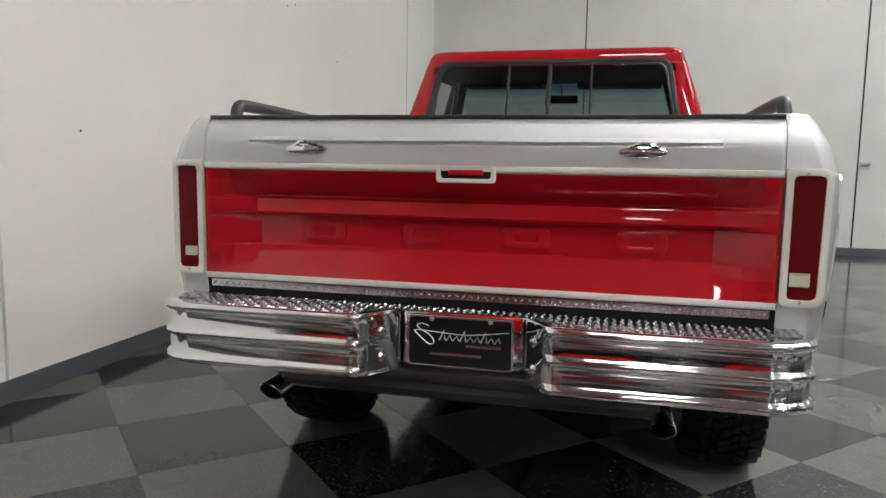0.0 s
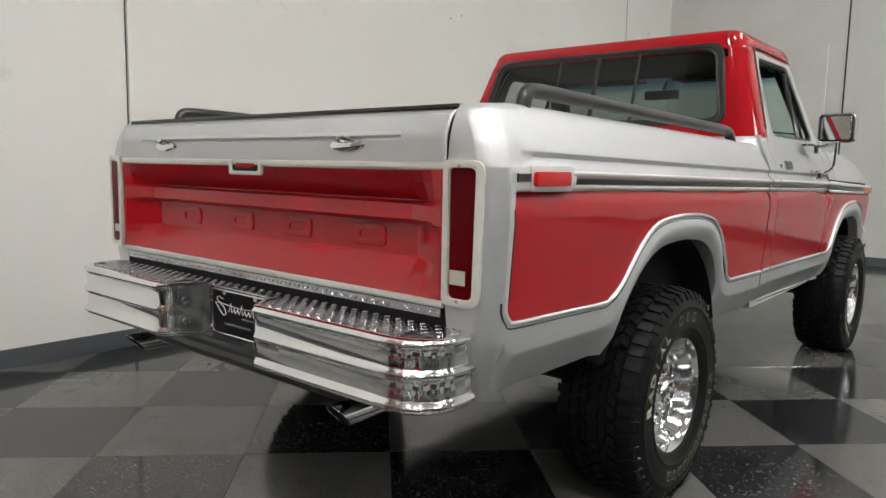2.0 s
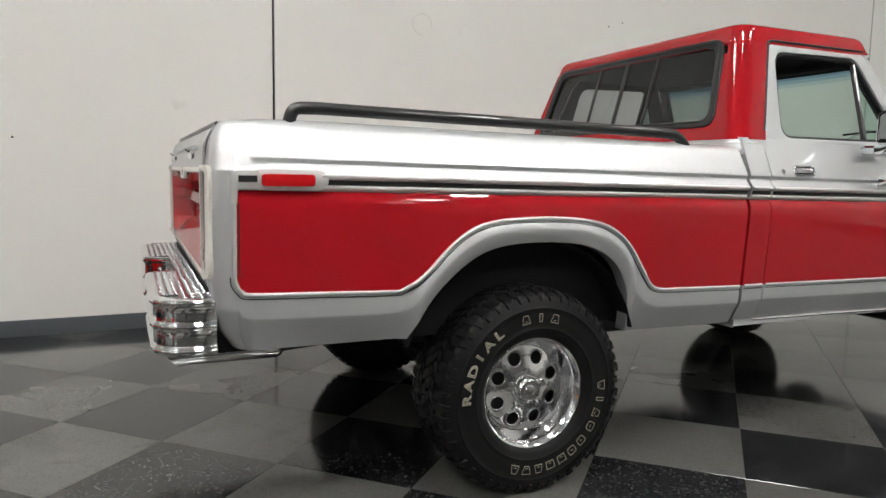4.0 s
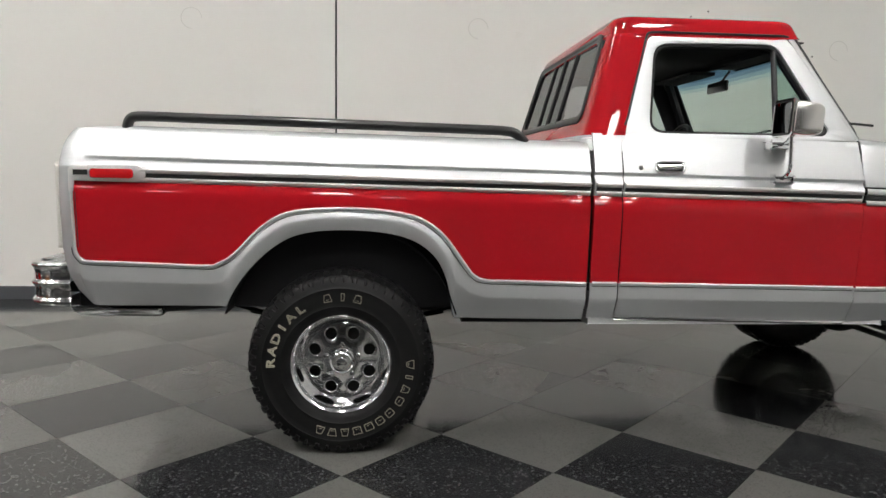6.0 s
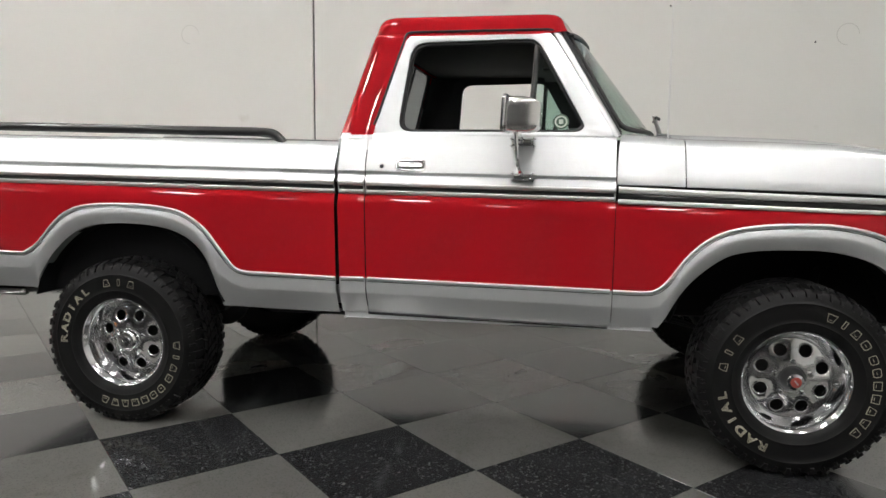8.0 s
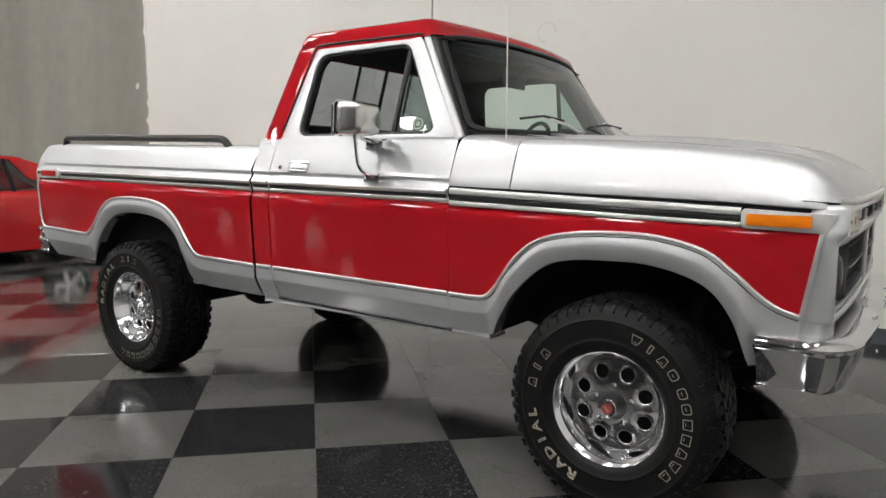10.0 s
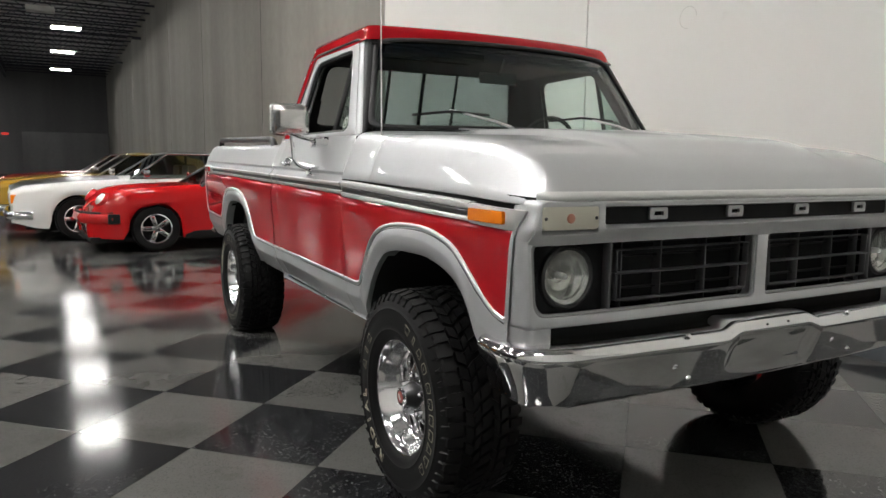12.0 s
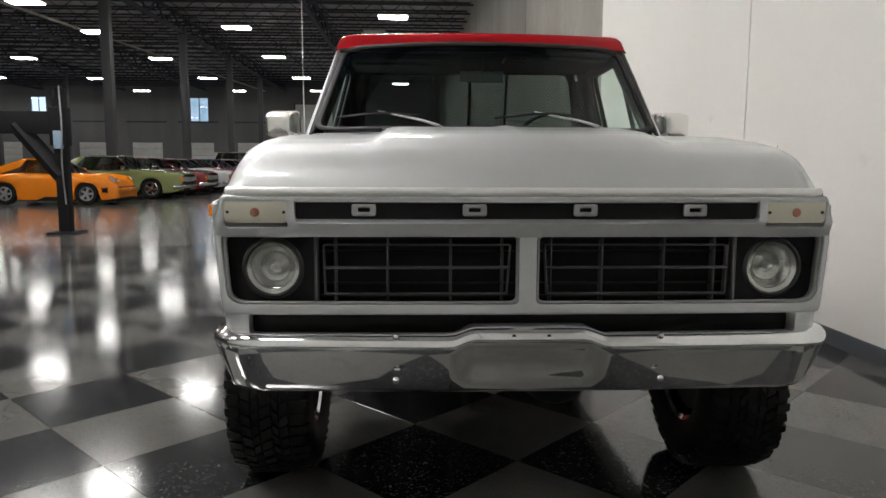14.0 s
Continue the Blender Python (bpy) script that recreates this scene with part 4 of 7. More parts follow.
gate = part("tailgate", grid([[gate_point(y, z) for y in ys] for z in zs], lambda i, j: 1 if 0.86 < zs[i] < 1.19 else 0), [SILVER, RED], truck, "red and silver stamped steel tailgate", smooth=9, solid=0.008)
part("gate_cap", box(RX + 0.036, RX + 0.085, -0.825, 0.825, 1.340, 1.352, 0.004), BLACK, gate, "black tailgate top cap")
for z0, z1 in ((1.192, 1.208), (0.853, 0.868)):
    part("gate_strip", box(RX - 0.008, RX + 0.004, -0.822, 0.822, z0, z1, 0.004), WHITE_TRIM, gate, "cream coloured tailgate strip")
part("gate_inner", box(-1.050, -1.035, -0.815, 0.815, 0.85, 1.338), MATT_BLACK, gate, smooth=0)
# raised plain badge forms pressed into the steel
for y in (0.455, 0.135, -0.165, -0.485):
    o = rounded([(y - 0.068, 0.972), (y + 0.068, 0.972), (y + 0.068, 1.034), (y - 0.068, 1.034)], 0.018, 4)
    i = [(y + (u - y) * 0.52, 1.003 + (v - 1.003) * 0.36) for u, v in o]
    part("pressed_badge", plate(o, [i], lambda u, v: (RX + 0.072, u, v)), RED, gate, "raised plain form pressed into the red steel", solid=0.012, bevel=0.005)
for y in (0.482, -0.475):
    knob = part("gate_pull", lathe([(0.0, 0.016), (0.04, 0.016), (0.062, 0.010), (0.068, 0.0)], 28, 0, 0, 0, -1), CHROME, gate, "chrome oval tailgate pull")
    knob.matrix_basis = pose(RX - 0.002, y, 1.250, 0, 0, -90) @ Matrix.Diagonal((1.0, 1.0, 0.27, 1))
    part("pull_lip", tube(bend([(RX - 0.012, y - 0.036, 1.262), (RX - 0.03, y - 0.01, 1.270), (RX - 0.03, y + 0.01, 1.270), (RX - 0.012, y + 0.036, 1.262)], 0.02), 0.006, 8), CHROME, gate)
o = rounded([(-0.085, 1.160), (0.085, 1.160), (0.085, 1.208), (-0.085, 1.208)], 0.012)
i = rounded([(-0.072, 1.172), (0.072, 1.172), (0.072, 1.206), (-0.072, 1.206)], 0.010)
part("latch_bezel", plate(o, [i], lambda u, v: (RX - 0.004, u, v)), WHITE_TRIM, gate, "cream tailgate latch surround", solid=0.014, bevel=0.003)
part("latch_cup", box(RX - 0.004, RX + 0.01, -0.073, 0.073, 1.171, 1.207), MATT_BLACK, gate, smooth=0)
part("latch_paddle", box(RX - 0.010, RX - 0.003, -0.050, 0.050, 1.181, 1.197, 0.003), RED, gate)
for s in (-1, 1):
    # corner posts and tail lamps
    post = part("bed_corner_post", box(RX + 0.012, RX + 0.05, s * 0.829, s * 0.870, 0.72, 1.23, 0.004), SILVER, truck)
    o = rounded([(s * 0.826, 0.862), (s * 0.930, 0.862), (s * 0.936, 1.214), (s * 0.826, 1.214)], [0.02, 0.03, 0.03, 0.012])
    i = rounded([(s * 0.843, 0.880), (s * 0.912, 0.880), (s * 0.917, 1.196), (s * 0.843, 1.196)], 0.016)
    part("lamp_surround", plate(o, [i], lambda u, v: (RX - 0.006 + 0.5 * max(0, abs(u) - 0.905), u, v)), WHITE_TRIM, post, "cream tail lamp surround", solid=0.018, bevel=0.004)
    part("tail_lamp", box(RX - 0.006, RX + 0.004, s * 0.842, s * 0.915, 0.879, 1.197, 0.006), RED_LENS, post, "dark red tail lamp lens")
    part("reverse_lens", box(RX - 0.010, RX - 0.002, s * 0.851, s * 0.893, 0.917, 0.947, 0.003), WHITE_LENS, post, "clear reversing lamp lens")
    for z in (1.200, 0.875):
        part("screw", lathe([(0, 0.004), (0.004, 0.003), (0.005, 0)], 10, 0, 0, 0, -1), DULL_METAL, post).matrix_basis = pose(RX - 0.014, s * 0.875, z, 0, 0, -90)


def tread_plate(x0, x1, y0, y1, z, parent, name):
    """Bright checker plate: a sheet with short raised bars set two ways."""
    bm = box(x0, x1, y0, y1, z - 0.004, z)
    step, k = 0.021, 0
    ny = int((y1 - y0) / step)
    n2 = max(1, int((x1 - x0) / step))
    for a in range(n2):
        for b in range(ny):
            cx, cy = x0 + (a + 0.5) * (x1 - x0) / n2, y0 + (b + 0.5) * (y1 - y0) / ny
            t = math.radians(45 if (a + b) % 2 else -45)
            d, w = Vector((math.cos(t), math.sin(t), 0)) * 0.0095, Vector((-math.sin(t), math.cos(t), 0)) * 0.0032
            c = Vector((cx, cy, z))
            base = [c + d, c + w, c - d, c - w]
            vs = [bm.verts.new(p) for p in base] + [bm.verts.new(c + d * 0.55 + Vector((0, 0, 0.0022))), bm.verts.new(c - d * 0.55 + Vector((0, 0, 0.0022)))]
            for f in ((0, 1, 4), (1, 2, 5, 4), (2, 3, 5), (3, 0, 4, 5)):
                bm.faces.new([vs[q] for q in f])
    return part(name, bm, TREAD_METAL, parent, "bright checker plate", smooth=0)


strip_ob = tread_plate(-0.0115, 0.0115, -0.81, 0.81, 0.0, truck, "tread_strip")
strip_ob.matrix_basis = pose(RX + 0.004, 0, 0.8345, 0, -90, 0)
part("rear_sill", box(RX + 0.012, RX + 0.05, -0.83, 0.83, 0.70, 0.86), MATT_BLACK, truck, smooth=0)

# step bumper
BUMP = [(0.640, 0.030), (0.641, 0.006), (0.645, 0.001), (0.651, 0.0), (0.657, 0.002), (0.662, 0.009), (0.667, 0.0115), (0.690, 0.0115), (0.708, 0.0115), (0.712, 0.008), (0.716, 0.002), (0.722, 0.0), (0.728, 0.002),
        (0.732, 0.008), (0.737, 0.0115), (0.760, 0.0115), (0.777, 0.0115), (0.782, 0.008), (0.786, 0.002), (0.792, 0.0), (0.797, 0.002), (0.801, 0.008), (0.8015, 0.030)]
BUMP = [(0.622 + (z - 0.640) * 1.085, d) for z, d in BUMP]


def bumper_half(s):
    """One half of the ribbed bumper: flat notch wall, two-band face, fluted rounded end, return."""
    path = [(-1.170, 0.172, 0), (-1.200, 0.190, 0), (-1.275, 0.238, 0), (-1.300, 0.256, 0.15), (-1.311, 0.272, 0.8), (-1.313, 0.30, 1), (-1.313, 0.55, 1), (-1.311, 0.72, 1)]
    n = 18
    for k in range(n + 1):
        a, f = math.pi / 2 * k / n, 0.0045 * (0.5 - 0.5 * math.cos(2 * math.pi * k * 4 / n))
        path.append((-1.311 + 0.11 * (1 - math.cos(a)) + f * math.cos(a), 0.79 + 0.120 * math.sin(a) - f * math.sin(a), 1))
    path += [(-1.16, 0.912, 1), (-1.12, 0.908, 1)]
    pts = [np.array(p[:2]) for p in path]
    rows = []
    for i, p in enumerate(pts):
        way = pts[min(i + 1, len(pts) - 1)] - pts[max(i - 1, 0)]
        way /= np.linalg.norm(way)
        inward = np.array([way[1], -way[0]])
        if inward @ (np.array([-1.12, 0.5]) - p) < 0:
            inward = -inward
        g = path[i][2]
        rows.append([(*(p + inward * (d * g if d < 0.02 else d * (0.3 + 0.7 * g))) * np.array([1, s]), z) for z, d in BUMP])
    return grid(rows)


for s in (-1, 1):
    half = part("rear_bumper_half", bumper_half(s), CHROME, truck, "ribbed chrome step bumper half", smooth=50, solid=0.006)
    rim = [(-1.125, 0.185), (-1.170, 0.185), (-1.270, 0.245), (-1.300, 0.275), (-1.304, 0.30), (-1.304, 0.79)] + [(-1.194 - 0.110 * math.cos(a), 0.79 + 0.112 * math.sin(a)) for a in [math.pi / 2 * k / 6 for k in range(1, 7)]] + [(-1.125, 0.900)]
    part("step_sheet", plate(rim, [], lambda u, v: (u, s * v, 0.7935)), TREAD_METAL, half, smooth=0, solid=0.003)
    tp = tread_plate(-1.290, -1.135, 0.262, 0.79, 0.800, half, "step_tread")
    if s < 0:
        tp.matrix_basis = Matrix.Diagonal((1, -1, 1, 1))
    te = tread_plate(-1.225, -1.125, 0.79, 0.885, 0.800, half, "step_tread")
    if s < 0:
        te.matrix_basis = Matrix.Diagonal((1, -1, 1, 1))
    for z in (0.742, 0.668):
        part("bumper_bolt", lathe([(0, 0.010), (0.009, 0.009), (0.014, 0.004), (0.016, 0)], 14, 0, 0, 0, -1), CHROME, half).matrix_basis = pose(-1.240, s * 0.214, z, 0, 0, -90 + s * 57)
tread_plate(-1.200, -1.135, -0.262, 0.262, 0.800, truck, "step_tread")
part("bumper_recess", box(-1.167, -1.152, -0.178, 0.178, 0.640, 0.800, 0.004), CHROME, truck, "chrome plate recess")
part("bumper_brace", box(-1.21, -1.12, -0.75, 0.75, 0.590, 0.626, 0.012), BLACK, truck, "black bumper underframe")
part("hitch_bar", tube([(-1.16, -0.55, 0.565), (-1.16, 0.55, 0.565)], 0.032, 10), BLACK, truck)
plate_ob = part("number_plate", plate(rounded([(-0.150, 0.634), (0.156, 0.634), (0.156, 0.782), (-0.150, 0.782)], 0.012), [], lambda u, v: (-1.173, u, v)), MATT_BLACK, truck, "black show plate with a plain silver emblem", solid=0.004)
part("plate_rim", band(rounded([(-0.152, 0.632), (0.158, 0.632), (0.158, 0.784), (-0.152, 0.784)], 0.012), rounded([(-0.145, 0.639), (0.151, 0.639), (0.151, 0.777), (-0.145, 0.777)], 0.012), lambda u, v: (-1.177, u, v)), CHROME, plate_ob, solid=0.004)
swash = smooth_line([(0.092, 0.752), (0.116, 0.758), (0.128, 0.750), (0.112, 0.738), (0.088, 0.724), (0.078, 0.706), (0.094, 0.700), (0.128, 0.728), (0.132, 0.738), (0.080, 0.736), (-0.02, 0.732), (-0.138, 0.746)], 6)
part("plate_emblem", tube([(-1.1770, u, v) for u, v in swash], 0.0022, 6, flat=0.6), BRIGHT_TRIM, plate_ob, "plain silver scroll emblem")
for k in range(9):
    u = 0.058 - 0.020 * k
    high = 0.030 if k in (0, 3, 6) else 0.016
    part("plate_emblem", tube([(-1.1770, u + 0.004, 0.712), (-1.1770, u - 0.004 - 0.2 * high, 0.712 + high), (-1.1770, u - 0.013, 0.714)], 0.0020, 6, flat=0.6), BRIGHT_TRIM, plate_ob)
for u0, u1, v in ((-0.115, -0.015, 0.700), (-0.06, 0.09, 0.672)):
    part("plate_bar", box(-1.1775, -1.175, u0, u1, v - 0.004, v + 0.004), ALLOY, plate_ob, smooth=0)
for y in (-0.085, 0.085):
    part("plate_bolt", lathe([(0, 0.006), (0.006, 0.005), (0.007, 0)], 12, 0, 0, 0, -1), DULL_METAL, plate_ob).matrix_basis = pose(-1.175, y, 0.773, 0, 0, -90)
# exhausts
for s in (-1, 1):
    pipe = part("exhaust_pipe", tube(bend([(-0.20, s * 0.50, 0.60), (-0.62, s * 0.535, 0.560), (-0.90, s * 0.552, 0.541)], 0.1), 0.024, 14), DARK_METAL, truck)
    rows = []
    for d, r in ((-0.845, 0.0), (-0.848, 0.018), (-0.856, 0.028), (-0.872, 0.0345), (-1.14, 0.0345), (-1.248, 0.0345), (-1.250, 0.0325), (-1.247, 0.0305), (-1.05, 0.030), (-0.95, 0.0)):
        cut = 0.030 if d < -1.2 else 0.0
        rows.append([(d - cut * math.sin(2 * math.pi * k / 24), s * 0.555 + r * math.cos(2 * math.pi * k / 24), 0.536 + r * math.sin(2 * math.pi * k / 24)) for k in range(24)])
    part("exhaust_tip", grid(rows, lambda i, j: 1 if i >= 7 else 0, close=True), [CHROME, MATT_BLACK], pipe, "chrome angle-cut exhaust tip", smooth=50)
    part("exhaust_hanger", tube([(-0.95, s * 0.553, 0.565), (-0.94, s * 0.50, 0.63)], 0.008, 8), DARK_METAL, pipe)
    part("bumper_mount", box(-1.235, -1.10, s * 0.70, s * 0.76, 0.655, 0.785, 0.01), MATT_BLACK, truck, "black bumper mounting bracket")

# ---- truck: nose ----
FX = 3.672
BULB = painted("dull_amber_bulb", (0.42, 0.17, 0.11), rough=0.4, coat=0.0)
EDGE_METAL = painted("dull_bright_edge", (0.30, 0.30, 0.30), metal=0.4, rough=0.4, coat=0.0)
LAMP_BOWL = chrome_like("headlamp_bowl", (0.62, 0.62, 0.60), 0.20, 0.06)
CLEAR = glass("clear_lamp_glass", (0.93, 0.94, 0.93))
def nose_at(out=0.0):
    """The curved front; below the badge strip it steps back a little."""
    return lambda u, v: (FX + out - 0.012 * (u / 0.9) ** 2 - 0.010 * (u / 0.92) ** 6 - 0.024 * max(0.0, min(1.0, (1.058 - v) / 0.034)), u, v)


HEAD = [(0.943, 0.765), (0.960, 1.0), (0.958, 1.045), (0.940, 1.10), (0.932, 1.140)]
HEAD = rounded([(-0.943, 0.765)] + HEAD + [(-u, v) for u, v in reversed(HEAD[1:])], [0.02, 0.02, 0.06, 0.03, 0.02, 0.02, 0.02, 0.02, 0.03, 0.06])


def opening(s):
    pts = [(s * 0.026, 0.803), (s * 0.916, 0.803), (s * 0.931, 1.024), (s * 0.026, 1.024)]
    return densify(rounded(pts, [0.02, 0.05, 0.03, 0.02]))


strip_hole = densify(rounded([(-0.702, 1.067), (0.702, 1.067), (0.702, 1.123), (-0.702, 1.123)], 0.008))
lamp_holes = [densify(rounded([(s * 0.725, 1.056), (s * 0.912, 1.056), (s * 0.914, 1.121), (s * 0.725, 1.121)], 0.01)) for s in (-1, 1)]
def head_inset(u, v):
    return u * 0.981, v + 0.014 * max(0.0, (0.9 - v) / 0.135) - 0.005 * max(0.0, (v - 1.05) / 0.084)


header = part("grille_surround", plate([head_inset(*p) for p in densify(HEAD)], [opening(-1), opening(1), strip_hole, *lamp_holes], nose_at()), SILVER, truck, "silver grille surround panel", solid=0.05, bevel=0.006)
head_edge = []
for k in range(10):
    f = math.pi / 2 * min(1.0, k / 7)
    blend, tuck = math.sin(f), 1.0 if k < 9 else 0.985
    out = 0.024 - 0.050 * (1 - math.cos(f)) - (0.0, 0.052, 0.09)[max(0, k - 7)]
    head_edge.append([nose_at(out)(*((np.array(head_inset(*p)) * (1 - blend) + np.array(p) * blend) * (tuck, 1))) for p in densify(HEAD)])
part("surround_edge", grid(head_edge, close=True), SILVER, header, "rounded silver edge of the grille surround", smooth=60)
part("nose_lip", tube([nose_at(0.020 - 0.06 * max(0.0, (abs(u) - 0.85) / 0.085) ** 2)(u, 1.148) for u in np.linspace(-0.912, 0.912, 45)], 0.009, 10, flat=1.7), BRIGHT_TRIM, header, "bright hood front moulding")
part("badge_panel", plate(strip_hole, [], nose_at(0.004)), MATT_BLACK, header, "black panel behind the badges", smooth=0)
for y in (-0.497, -0.166, 0.168, 0.503):
    o = rounded([(y - 0.036, 1.077), (y + 0.036, 1.077), (y + 0.036, 1.113), (y - 0.036, 1.113)], 0.008, 3)
    i = [(y + (u - y) * 0.5, 1.095 + (v - 1.095) * 0.34) for u, v in o]
    part("badge_block", plate(o, [i], nose_at(0.016)), DULL_METAL, header, "plain silver badge block", solid=0.010, bevel=0.002)
for s in (-1, 1):
    hole = lamp_holes[0 if s < 0 else 1]
    lampo = part("park_lamp", plate(hole, [], nose_at(0.018)), WHITE_LENS, truck, "pale ribbed parking lamp lens", solid=0.012, bevel=0.003)
    part("lamp_bulb", lathe([(0, 0.016), (0.012, 0.014), (0.018, 0.006), (0.018, 0)], 14, 0, 0, 0, 1), BULB, lampo).matrix_basis = pose(nose_at(0.012)(s * 0.820, 1.088)[0], s * 0.820, 1.088, 0, 0, -90)
    for e in (0.734, 0.903):
        part("screw", lathe([(0, 0.004), (0.004, 0.003), (0.005, 0)], 10, 0, 0, 0, 1), DARK_METAL, lampo).matrix_basis = pose(nose_at(0.024)(s * e, 1.088)[0], s * e, 1.088, 0, 0, -90)
    # recessed black backing, headlamp and grille insert
    back_o = opening(s)
    backing = part("grille_backing", plate(back_o, [], nose_at(-0.075)), MATT_BLACK, truck, smooth=0)
    inner_lip = [(s * 0.46 + (u - s * 0.46) * 0.978, 0.9135 + (v - 0.9135) * 0.915) for u, v in back_o]
    part("opening_trim", band(back_o, inner_lip, nose_at(0.012)), EDGE_METAL, backing, "dull bright opening edge", solid=0.012)
    part("headlamp_panel", plate(densify(rounded([(s * 0.652, 0.806), (s * 0.912, 0.806), (s * 0.926, 1.020), (s * 0.652, 1.020)], [0.004, 0.045, 0.03, 0.004])), [[(s * 0.782 + 0.088 * math.cos(t), 0.911 + 0.088 * math.sin(t)) for t in [2 * math.pi * k / 40 for k in range(40)]]], nose_at(-0.022)), MATT_BLACK, backing, "black headlamp panel", solid=0.01)
    hx = nose_at(-0.02)(s * 0.782, 0.911)[0]
    lamp = part("headlamp", lathe([(0.0, -0.050), (0.022, -0.046), (0.024, -0.040), (0.045, -0.030), (0.047, -0.024), (0.066, -0.008), (0.068, 0.0), (0.083, 0.008)], 40, 0, 0, 0, 1), LAMP_BOWL, truck, "round headlamp with a bright reflector")
    lamp.matrix_basis = pose(hx, s * 0.782, 0.911, 0, 0, -90)
    part("headlamp_glass", lathe([(0.0, 0.040), (0.03, 0.038), (0.055, 0.031), (0.075, 0.018), (0.083, 0.006)], 40, 0, 0, 0, 1), CLEAR, lamp, "domed headlamp glass").visible_shadow = False
    part("headlamp_bulb", lathe([(0.0, 0.004), (0.008, 0.0), (0.011, -0.012), (0.011, -0.04)], 16, 0, 0, 0, 1), REFLECTOR, lamp)
    part("headlamp_ring", lathe([(0.080, 0.008), (0.086, 0.014), (0.094, 0.010), (0.097, 0.0), (0.097, -0.02)], 40, 0, 0, 0, 1), BLACK, lamp, "black headlamp ring")
    # egg-crate insert
    part("grille_divider", plate(densify([(s * 0.640, 0.805), (s * 0.652, 0.805), (s * 0.652, 1.022), (s * 0.640, 1.022)]), [], nose_at(-0.004)), GRILLE_METAL, backing, solid=0.03)
    ring_a = densify(rounded([(s * 0.060, 0.832), (s * 0.622, 0.832), (s * 0.626, 0.988), (s * 0.050, 0.988)], 0.006))
    ring_b = [(s * 0.34 + (u - s * 0.34) * 0.984, 0.914 + (v - 0.914) * 0.945) for u, v in ring_a]
    part("grille_frame", band(ring_a, ring_b, nose_at(0.002)), GRILLE_METAL, backing, "dull bright grille frame", solid=0.022)
    part("grille_bar", plate(densify([(s * 0.055, 0.9135), (s * 0.625, 0.9135), (s * 0.625, 0.9185), (s * 0.055, 0.9185)]), [], nose_at(0.004)), GRILLE_METAL, backing, solid=0.03)
    for y in (0.075, 0.235, 0.430, 0.590):
        part("grille_bar", plate(densify([(s * (y - 0.004), 0.810), (s * (y + 0.004), 0.810), (s * (y + 0.004), 1.012), (s * (y - 0.004), 1.012)]), [], nose_at(-0.022)), GRILLE_METAL, backing, solid=0.03)
    for z in (0.822, 0.862, 0.962, 1.002):
        part("grille_bar", plate(densify([(s * 0.03, z - 0.0025), (s * 0.638, z - 0.0025), (s * 0.638, z + 0.0025), (s * 0.03, z + 0.0025)]), [], nose_at(-0.03)), DARK_METAL, backing, solid=0.02)
for s in (-1, 1):
    rows = []
    for z in (0.700, 0.735, 0.772):
        side_y = lerp_table(SIDE, z) - 0.014
        corner = [(math.sin(math.pi / 2 * k / 6), 1 - math.cos(math.pi / 2 * k / 6)) for k in range(7)]
        rows.append([(FX - 0.08, s * 0.857, z), (FX - 0.026, s * 0.857, z)] + [(FX - 0.034 - 0.050 * d, s * (side_y - 0.035 + 0.035 * e), z) for e, d in corner] + [(3.55, s * (side_y + 0.002), z), (3.50, s * (side_y - 0.002), z)])
    part("valance_end", grid(rows), SILVER, truck, "silver panel beside the slot above the bumper", smooth=50, solid=0.004)
part("lower_valance", plate(densify([(-0.86, 0.700), (0.86, 0.700), (0.86, 0.775), (-0.86, 0.775)]), [], nose_at(-0.05)), MATT_BLACK, truck, "black gap panel above the bumper", solid=0.02)

# front bumper
FB = [(0.5473, 0.09), (0.537, 0.068), (0.5381, 0.062), (0.5508, 0.05), (0.5875, 0.036), (0.631, 0.02), (0.6677, 0.007), (0.6872, 0.001), (0.7021, 0.003), (0.7159, 0.014), (0.7234, 0.036), (0.7245, 0.125)]


def front_bumper():
    rows = []
    ang = [math.pi / 2 * k / 8 for k in range(9)]
    half = [(3.755 - 0.03 * (y / 0.82) ** 2, y, 1) for y in (0.0, 0.10, 0.165, 0.185, 0.205, 0.225, 0.245, 0.30, 0.45, 0.62, 0.76)]
    x1 = half[-1][0]
    half += [(x1 - 0.125 * (1 - math.cos(a)) - 0.02 * math.sin(a), 0.80 + 0.178 * math.sin(a), 1) for a in ang]
    half += [(3.55, 0.980, 1), (3.44, 0.972, 1)]
    full = [(x, -y) for x, y, _ in reversed(half)] + [(x, y) for x, y, _ in half[1:]]
    pts = [np.array(p) for p in full]
    for i, p in enumerate(pts):
        way = pts[min(i + 1, len(pts) - 1)] - pts[max(i - 1, 0)]
        way /= np.linalg.norm(way)
        inward = np.array([-way[1], way[0]])
        mid = 1 if abs(p[1]) < 0.175 else max(0.0, 1 - (abs(p[1]) - 0.175) / 0.055)
        end = max(0.0, (abs(p[1]) - 0.92) / 0.045)
        row = []
        for z, d in FB:
            f = (z - 0.537) / 0.186
            dz = 0.020 * mid * f
            dd = d + (0.018 * mid * (1 - abs(2 * f - 1)) if d < 0.06 else 0)
            row.append((*(p + inward * min(dd, 0.05 if end > 0.3 else 1)), z + dz + 0.010 * end * (1 - f)))
        rows.append(row)
    return grid(rows)


